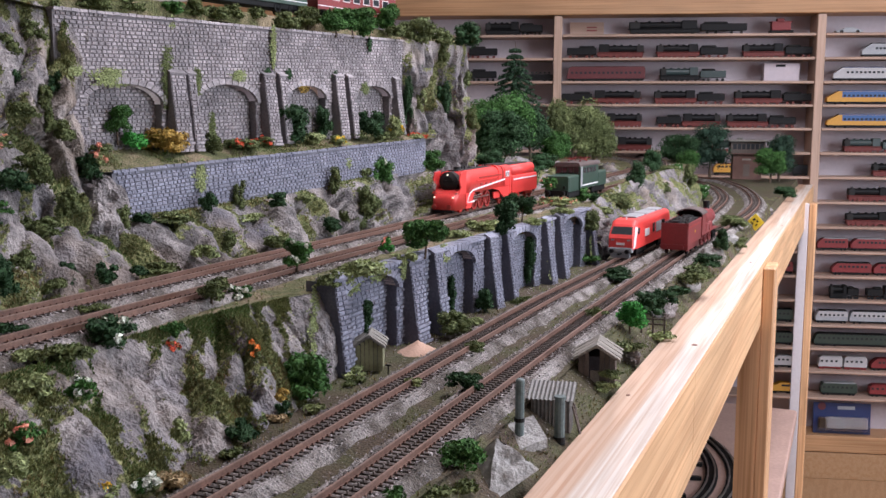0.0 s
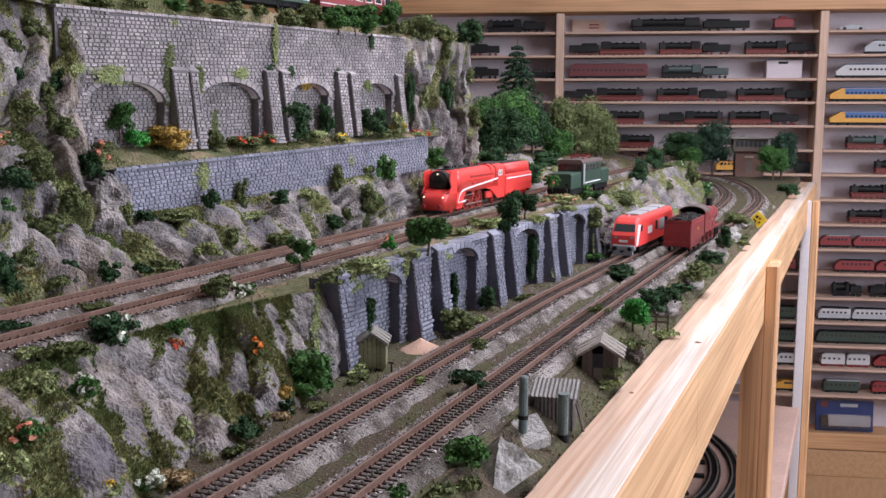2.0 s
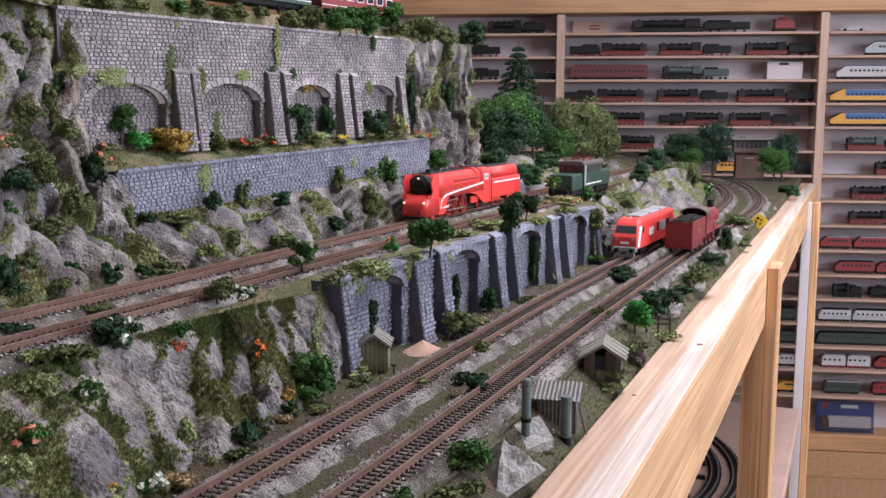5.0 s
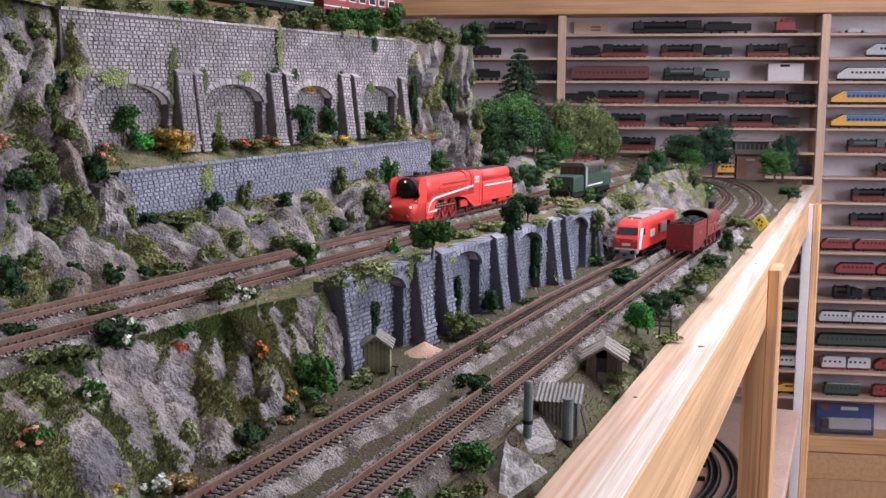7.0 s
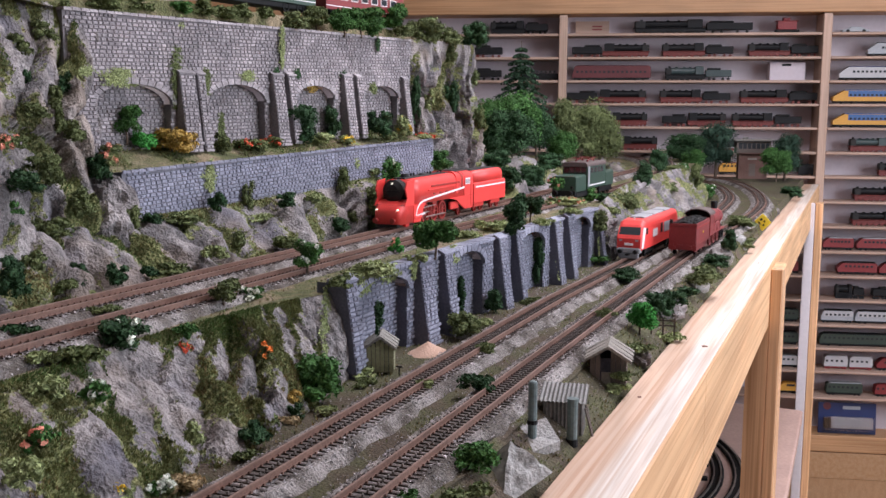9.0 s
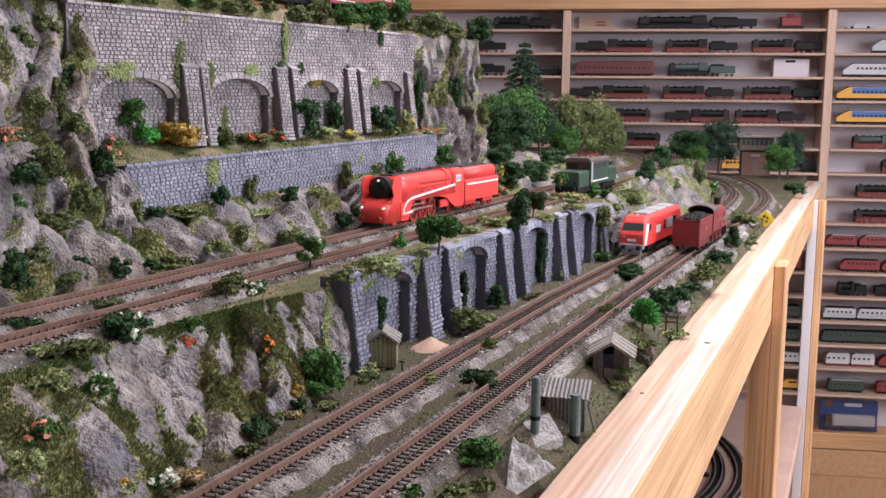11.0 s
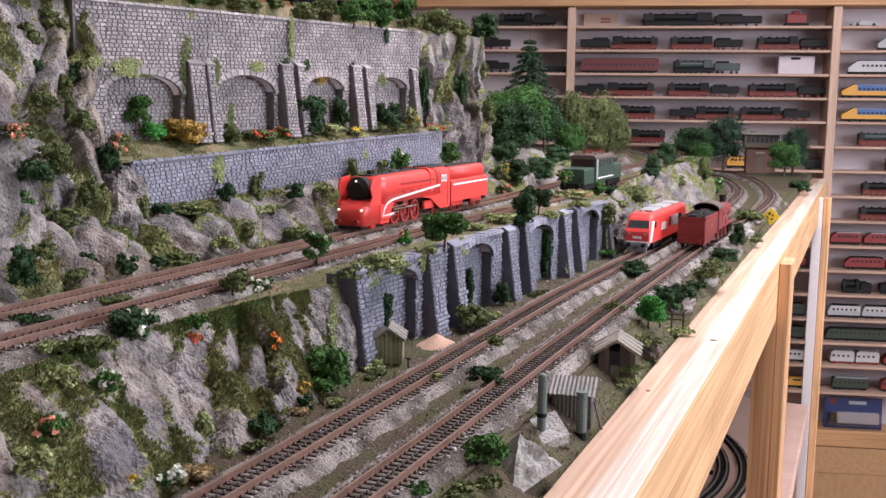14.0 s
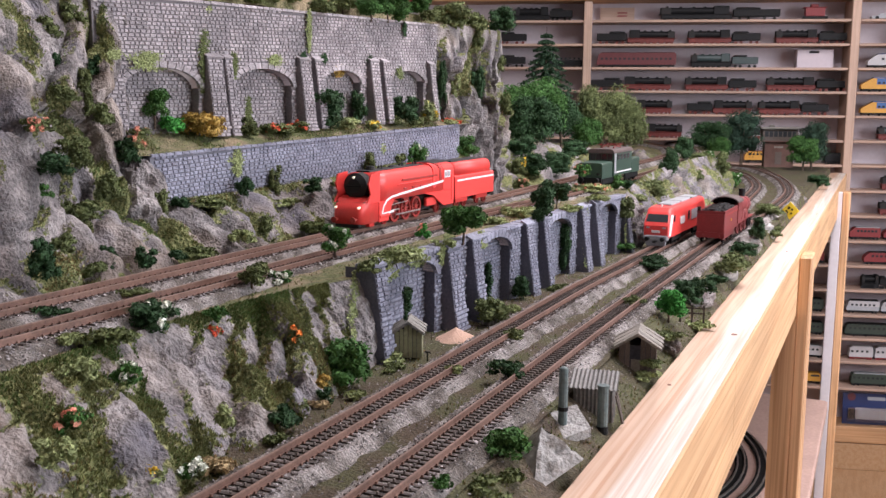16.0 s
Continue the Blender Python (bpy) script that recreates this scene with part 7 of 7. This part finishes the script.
    bush(-0.3780, 1.0701, 0.0516, 0.0391, 0.0117, LEAF_MOSS, None)
    tree(-0.3236, 0.9732, 0.0524, 0.0259, 0.0495, LEAF_DARK, None)
    tree(-0.3773, 1.1924, 0.0506, 0.0315, 0.0401, LEAF_DARK, None)
    bush(-0.4055, 1.0880, 0.0525, 0.0200, 0.0093, LEAF_MOSS, None)
    bush(-0.4619, 0.4411, 0.0506, 0.0218, 0.0055, LEAF_DARK, None)
    bush(-0.4612, 0.5133, 0.0501, 0.0227, 0.0045, LEAF_OLIVE, None)
    bush(-0.3897, 0.4102, 0.0468, 0.0278, 0.0093, LEAF_OLIVE, None)
    bush(-0.4024, 0.3948, 0.0491, 0.0182, 0.0061, LEAF_MOSS, None)
    bush(-0.3283, 0.5670, -0.0072, 0.0329, 0.0290, LEAF_MID, None)
    bush(-0.3213, 0.5260, -0.0104, 0.0101, 0.0122, LEAF_DARK, None)
    bush(-0.3267, 0.5324, -0.0031, 0.0094, 0.0094, LEAF_YELLOW, None)
    bush(-0.3146, 0.4711, -0.0067, 0.0171, 0.0125, LEAF_DARK, None)
    bush(-0.3232, 0.5028, -0.0076, 0.0139, 0.0063, LEAF_OLIVE, None)
    bush(-0.3232, 0.6495, 0.0177, 0.0076, 0.0279, LEAF_DARK, None)
    bush(-0.3313, 0.6392, -0.0084, 0.0210, 0.0050, LEAF_MOSS, None)
    bush(-0.3099, 0.3812, -0.0052, 0.0124, 0.0079, LEAF_MID, PETAL_WHITE)
    bush(-0.3478, 0.3437, 0.0238, 0.0160, 0.0118, LEAF_MID, PETAL_PINK)
    bush(-0.3331, 0.3167, 0.0175, 0.0150, 0.0150, LEAF_MOSS, None)
    bush(-0.3194, 0.3618, -0.0014, 0.0136, 0.0054, LEAF_MOSS, PETAL_YELLOW)
    bush(-0.3186, 0.4233, 0.0043, 0.0122, 0.0152, LEAF_MOSS, None)
    bush(-0.3093, 0.3849, -0.0053, 0.0079, 0.0062, LEAF_MOSS, PETAL_WHITE)
    bush(-0.3090, 0.7892, -0.0076, 0.0247, 0.0208, LEAF_OLIVE, None)
    bush(-0.3409, 0.8629, -0.0023, 0.0097, 0.0356, LEAF_DARK, None)
    bush(-0.3225, 0.9027, -0.0091, 0.0178, 0.0223, LEAF_DARK, None)
    bush(-0.3298, 1.0718, -0.0093, 0.0155, 0.0543, LEAF_DARK, None)
    bush(-0.3121, 1.2640, -0.0070, 0.0297, 0.0134, LEAF_MID, None)
    bush(-0.2310, 0.6174, -0.0045, 0.0217, 0.0116, LEAF_DARK, None)
    bush(-0.2379, 1.1437, -0.0094, 0.0332, 0.0173, LEAF_DARK, None)
    bush(-0.2128, 0.9111, -0.0040, 0.0215, 0.0064, LEAF_OLIVE, None)
    tree(-0.1840, 0.4930, -0.0135, 0.0237, 0.0187, LEAF_MID, None)
    bush(-0.1950, 0.4235, -0.0061, 0.0122, 0.0056, LEAF_MID, None)
    tree(-0.1757, 0.8968, -0.0175, 0.0261, 0.0365, LEAF_BRIGHT, None)
    bush(-0.1753, 0.9849, -0.0167, 0.0261, 0.0261, LEAF_DARK, None)
    bush(-0.1638, 0.9972, -0.0064, 0.0228, 0.0171, LEAF_DARK, None)
    bush(-0.1632, 1.1898, -0.0126, 0.0403, 0.0202, LEAF_OLIVE, None)
    bush(-0.1672, 1.3484, -0.0171, 0.0340, 0.0182, LEAF_DARK, None)
    bush(-0.1574, 1.4158, -0.0019, 0.0197, 0.0315, LEAF_DARK, None)
    bush(-0.1704, 1.1321, -0.0187, 0.0258, 0.0116, LEAF_DARK, None)
    bush(-0.1527, 2.7322, -0.0225, 0.0502, 0.0325, LEAF_DARK, None)
    bush(-0.4326, 2.3657, 0.0532, 0.0402, 0.0590, LEAF_DARK, None)
    bush(-0.3585, 1.8248, 0.0503, 0.0313, 0.0521, LEAF_DARK, None)
    bush(-0.4262, 2.6533, 0.0452, 0.0358, 0.0238, LEAF_MID, PETAL_WHITE)
    bush(-0.3298, 2.2747, 0.0170, 0.0306, 0.0637, LEAF_OLIVE, None)
    bush(-0.3239, 2.4503, -0.0109, 0.0301, 0.0355, LEAF_MID, PETAL_WHITE)
    bush(-0.3883, 1.5258, 0.0509, 0.0268, 0.0232, LEAF_MID, None)
    bush(-0.3646, 1.5478, 0.0501, 0.0306, 0.0144, LEAF_DARK, None)
    bush(-0.4111, 1.4274, 0.0761, 0.0219, 0.0203, LEAF_MID, PETAL_PINK)
    bush(-0.5361, 1.6977, 0.0508, 0.0548, 0.0507, LEAF_DARK, None)
    bush(-0.5479, 1.6069, 0.0603, 0.0387, 0.0387, LEAF_DARK, None)
    bush(-0.5892, 2.0003, 0.0742, 0.0591, 0.0355, LEAF_DARK, None)
    bush(-0.3974, 1.4267, 0.0530, 0.0505, 0.0118, LEAF_MOSS, PETAL_PINK)
    bush(-0.5855, 0.9716, 0.2781, 0.0251, 0.0188, LEAF_OLIVE, None)
    bush(-0.5583, 1.1131, 0.2782, 0.0279, 0.0237, LEAF_MID, None)
    tree(-0.5686, 1.0589, 0.2783, 0.0335, 0.0268, LEAF_MID, None)
    bush(-0.6481, 0.9330, 0.2865, 0.0311, 0.0149, LEAF_OLIVE, None)
    bush(-0.6699, 0.8192, 0.2868, 0.0283, 0.0113, LEAF_OLIVE, None)
    bush(-0.6544, 0.9007, 0.2873, 0.0242, 0.0182, LEAF_OLIVE, None)
    bush(-0.6782, 0.7718, 0.2834, 0.0326, 0.0120, LEAF_OLIVE, None)
    bush(-0.5462, 1.1779, 0.2813, 0.0218, 0.0189, LEAF_OLIVE, None)
    bush(-0.5811, 1.2907, 0.2921, 0.0238, 0.0238, LEAF_OLIVE, None)
    bush(-0.6173, 0.6435, 0.1826, 0.0122, 0.0235, LEAF_OLIVE, None)
    bush(-0.5952, 0.5964, 0.1780, 0.0221, 0.0132, LEAF_OLIVE, None)
    bush(-0.6327, 0.6192, 0.2278, 0.0183, 0.0183, LEAF_OLIVE, None)
    bush(-0.5810, 0.5961, 0.1254, 0.0177, 0.0265, LEAF_OLIVE, None)
    bush(-0.5775, 0.6212, 0.0965, 0.0183, 0.0274, LEAF_OLIVE, None)
    bush(-0.5387, 0.5328, 0.0700, 0.0162, 0.0162, LEAF_OLIVE, None)
    bush(-0.5811, 0.5555, 0.1068, 0.0169, 0.0127, LEAF_MID, None)
    bush(-0.5426, 1.2922, 0.2104, 0.0158, 0.0396, LEAF_OLIVE, None)
    bush(-0.5399, 1.2463, 0.1866, 0.0138, 0.0308, LEAF_MOSS, None)
    bush(-0.5267, 1.2945, 0.2570, 0.0189, 0.0236, LEAF_OLIVE, None)
    bush(-0.3396, 1.4738, 0.0360, 0.0342, 0.0137, LEAF_MOSS, None)
    bush(-0.3357, 1.5752, 0.0363, 0.0363, 0.0272, LEAF_OLIVE, None)
    bush(-0.3465, 1.9946, 0.0296, 0.0452, 0.0294, LEAF_OLIVE, None)
    bush(-0.3068, 1.2689, 0.0331, 0.0222, 0.0297, LEAF_OLIVE, None)
    bush(-0.3146, 1.1558, 0.0651, 0.0273, 0.0095, LEAF_MOSS, None)
    bush(-0.3210, 1.0607, 0.0617, 0.0253, 0.0076, LEAF_MOSS, None)
    bush(-0.3892, 0.9920, 0.0517, 0.0307, 0.0086, LEAF_MOSS, None)
    bush(-0.1575, 0.7363, -0.0179, 0.0217, 0.0078, LEAF_OLIVE, None)
    bush(-0.1584, 0.9391, -0.0289, 0.0271, 0.0076, LEAF_MOSS, None)
    bush(-0.1636, 0.8299, -0.0167, 0.0291, 0.0068, LEAF_OLIVE, None)
    bush(-0.1619, 0.7378, -0.0277, 0.0262, 0.0070, LEAF_MOSS, None)
    bush(-0.2649, 0.7263, -0.0038, 0.0181, 0.0063, LEAF_OLIVE, None)
    bush(-0.2660, 0.6153, -0.0038, 0.0157, 0.0039, LEAF_MOSS, None)
    bush(-0.3984, 2.4405, 0.0449, 0.0549, 0.0275, LEAF_OLIVE, None)
    bush(-0.1807, 1.7799, -0.0041, 0.0394, 0.0197, LEAF_OLIVE, None)
    bush(-0.1547, 1.6236, -0.0236, 0.0269, 0.0180, LEAF_OLIVE, None)
    bush(-0.5125, 1.3448, 0.2817, 0.0355, 0.0355, LEAF_DARK, None)
    bush(-0.5254, 1.2909, 0.2799, 0.0313, 0.0266, LEAF_OLIVE, None)
    bush(-0.5344, 1.3368, 0.1467, 0.0213, 0.0213, LEAF_OLIVE, None)
    bush(-0.5846, 1.6513, 0.0903, 0.0499, 0.0399, LEAF_DARK, None)
    bush(-0.1769, 0.4742, -0.0180, 0.0181, 0.0048, LEAF_OLIVE, None)
    bush(-0.5259, 1.3701, 0.2202, 0.0199, 0.0331, LEAF_OLIVE, None)
    bush(-0.5056, 1.3527, 0.1630, 0.0164, 0.0328, LEAF_OLIVE, None)
    bush(-0.3630, 0.3950, 0.0330, 0.0150, 0.0110, LEAF_MID, PETAL_WHITE)
    bush(-0.3080, 0.4000, -0.0100, 0.0200, 0.0080, LEAF_STRAW, None)
    bush(-0.3180, 0.5150, -0.0100, 0.0130, 0.0070, LEAF_STRAW, None)
    bush(-0.3060, 0.4520, -0.0105, 0.0160, 0.0060, LEAF_OLIVE, None)
    bush(-0.3085, 0.5450, -0.0105, 0.0150, 0.0060, LEAF_MOSS, None)
    bush(-0.3160, 0.6150, -0.0105, 0.0180, 0.0060, LEAF_OLIVE, None)
    bush(-0.3060, 0.8400, -0.0105, 0.0200, 0.0070, LEAF_MOSS, None)
    bush(-0.3030, 0.9700, -0.0105, 0.0220, 0.0080, LEAF_OLIVE, None)
    bush(-0.1800, 0.4450, -0.0150, 0.0260, 0.0060, LEAF_OLIVE, None)
    bush(-0.5560, 1.5500, 0.0650, 0.0300, 0.0300, LEAF_OLIVE, PETAL_YELLOW)
    bush(-0.4480, 1.5500, 0.0520, 0.0180, 0.0160, LEAF_MID, PETAL_WHITE)
    bush(-0.5190, 1.4600, 0.0500, 0.0220, 0.0180, LEAF_OLIVE, PETAL_PINK)
    bush(-0.6120, 0.7000, 0.1420, 0.0180, 0.0150, LEAF_OLIVE, PETAL_PINK)
    ivy((-0.6194, 0.8073, 0.2465), (-0.6198, 0.8050, 0.1891), 0.0110, LEAF_OLIVE)
    ivy((-0.6117, 0.8443, 0.2280), (-0.6113, 0.8427, 0.2037), 0.0091, LEAF_OLIVE)
    ivy((-0.5893, 0.9519, 0.2778), (-0.5904, 0.9524, 0.2352), 0.0074, LEAF_MOSS)
    ivy((-0.5628, 1.0639, 0.2002), (-0.5620, 1.0618, 0.1639), 0.0095, LEAF_OLIVE)
    ivy((-0.5567, 1.1223, 0.2788), (-0.5575, 1.1237, 0.2638), 0.0070, LEAF_DARK)
    ivy((-0.6009, 0.9039, 0.2283), (-0.6001, 0.9023, 0.2187), 0.0204, LEAF_MOSS)
    ivy((-0.6311, 0.7412, 0.2235), (-0.6303, 0.7395, 0.2090), 0.0365, LEAF_MOSS)
    ivy((-0.5817, 1.0033, 0.2209), (-0.5883, 1.0145, 0.2110), 0.0156, LEAF_YELLOW)
    ivy((-0.5595, 1.1147, 0.2233), (-0.5561, 1.1079, 0.2106), 0.0126, LEAF_OLIVE)
    ivy((-0.5930, 0.9449, 0.2336), (-0.5921, 0.9431, 0.2238), 0.0087, LEAF_DARK)
    ivy((-0.5857, 0.9768, 0.2326), (-0.5843, 0.9741, 0.2249), 0.0089, LEAF_DARK)
    ivy((-0.5711, 1.0586, 0.2347), (-0.5708, 1.0579, 0.2254), 0.0081, LEAF_DARK)
    ivy((-0.6021, 0.8530, 0.1840), (-0.5993, 0.8479, 0.1566), 0.0069, LEAF_OLIVE)
    ivy((-0.5857, 0.8109, 0.1376), (-0.5839, 0.8071, 0.1090), 0.0122, LEAF_MOSS)
    ivy((-0.5532, 1.0594, 0.1492), (-0.5462, 1.0456, 0.1243), 0.0108, LEAF_MOSS)
    ivy((-0.3202, 1.1218, 0.0598), (-0.3106, 1.0929, -0.0027), 0.0093, LEAF_MOSS)
    ivy((-0.3424, 0.6615, 0.0574), (-0.3502, 0.6766, 0.0457), 0.0172, LEAF_MOSS)
    ivy((-0.3371, 0.7458, 0.0613), (-0.3389, 0.7498, 0.0463), 0.0094, LEAF_MOSS)
    ivy((-0.3408, 0.7077, 0.0625), (-0.3480, 0.7227, 0.0497), 0.0272, LEAF_MOSS)
    ivy((-0.3396, 0.8371, 0.0628), (-0.3334, 0.8221, 0.0515), 0.0208, LEAF_MOSS)
    ivy((-0.3580, 0.6327, 0.0547), (-0.3399, 0.5995, 0.0085), 0.0100, LEAF_MOSS)
    ivy((-0.5495, 1.2115, 0.2383), (-0.5362, 1.1824, 0.1753), 0.0075, LEAF_DARK)
    ivy((-0.6232, 0.6852, 0.2227), (-0.6209, 0.6823, 0.2158), 0.0118, LEAF_MOSS)
    ivy((-0.3963, 0.8945, 0.0507), (-0.3353, 0.7570, 0.0561), 0.0169, LEAF_MOSS)
    ivy((-0.6254, 0.8237, 0.2780), (-0.6180, 0.8135, 0.2681), 0.0067, LEAF_MOSS)
    ivy((-0.3092, 1.2764, 0.0547), (-0.3058, 1.2688, -0.0043), 0.0089, LEAF_MOSS)


LEAF_STRAW = leaf("leaf_straw", (0.40, 0.31, 0.18))
LEAF_WORD["leaf_straw"] = "straw-coloured"
LEAF_TEAL = leaf("leaf_teal", (0.03, 0.062, 0.04))
LEAF_WORD["leaf_teal"] = "grey-green"
plants()
grass_and_moss()
ballast_stones()


# ---- what moves ----
def motions():
    """The red locomotive rolls at an even pace towards the camera's end of the layout."""
    speed = 0.02135
    walk(loco, [(t, pose(-0.4815, 1.188 - speed * t, Z_UP)) for t in (0, 4, 8, 12, 16)])
    times = [0.4 * i for i in range(41)]
    for w, y, r in loco_wheels:
        walk(w, [(t, pose(0, y, r, math.degrees(speed * t / r))) for t in times])
    for rod in loco_rods:
        rows = []
        for t in [0.1 * i for i in range(161)]:
            a = speed * t / 0.0118
            rows.append((t, pose(0, -0.005 * math.sin(a), 0.0118 + 0.005 * math.cos(a))))
        walk(rod, rows)


motions()
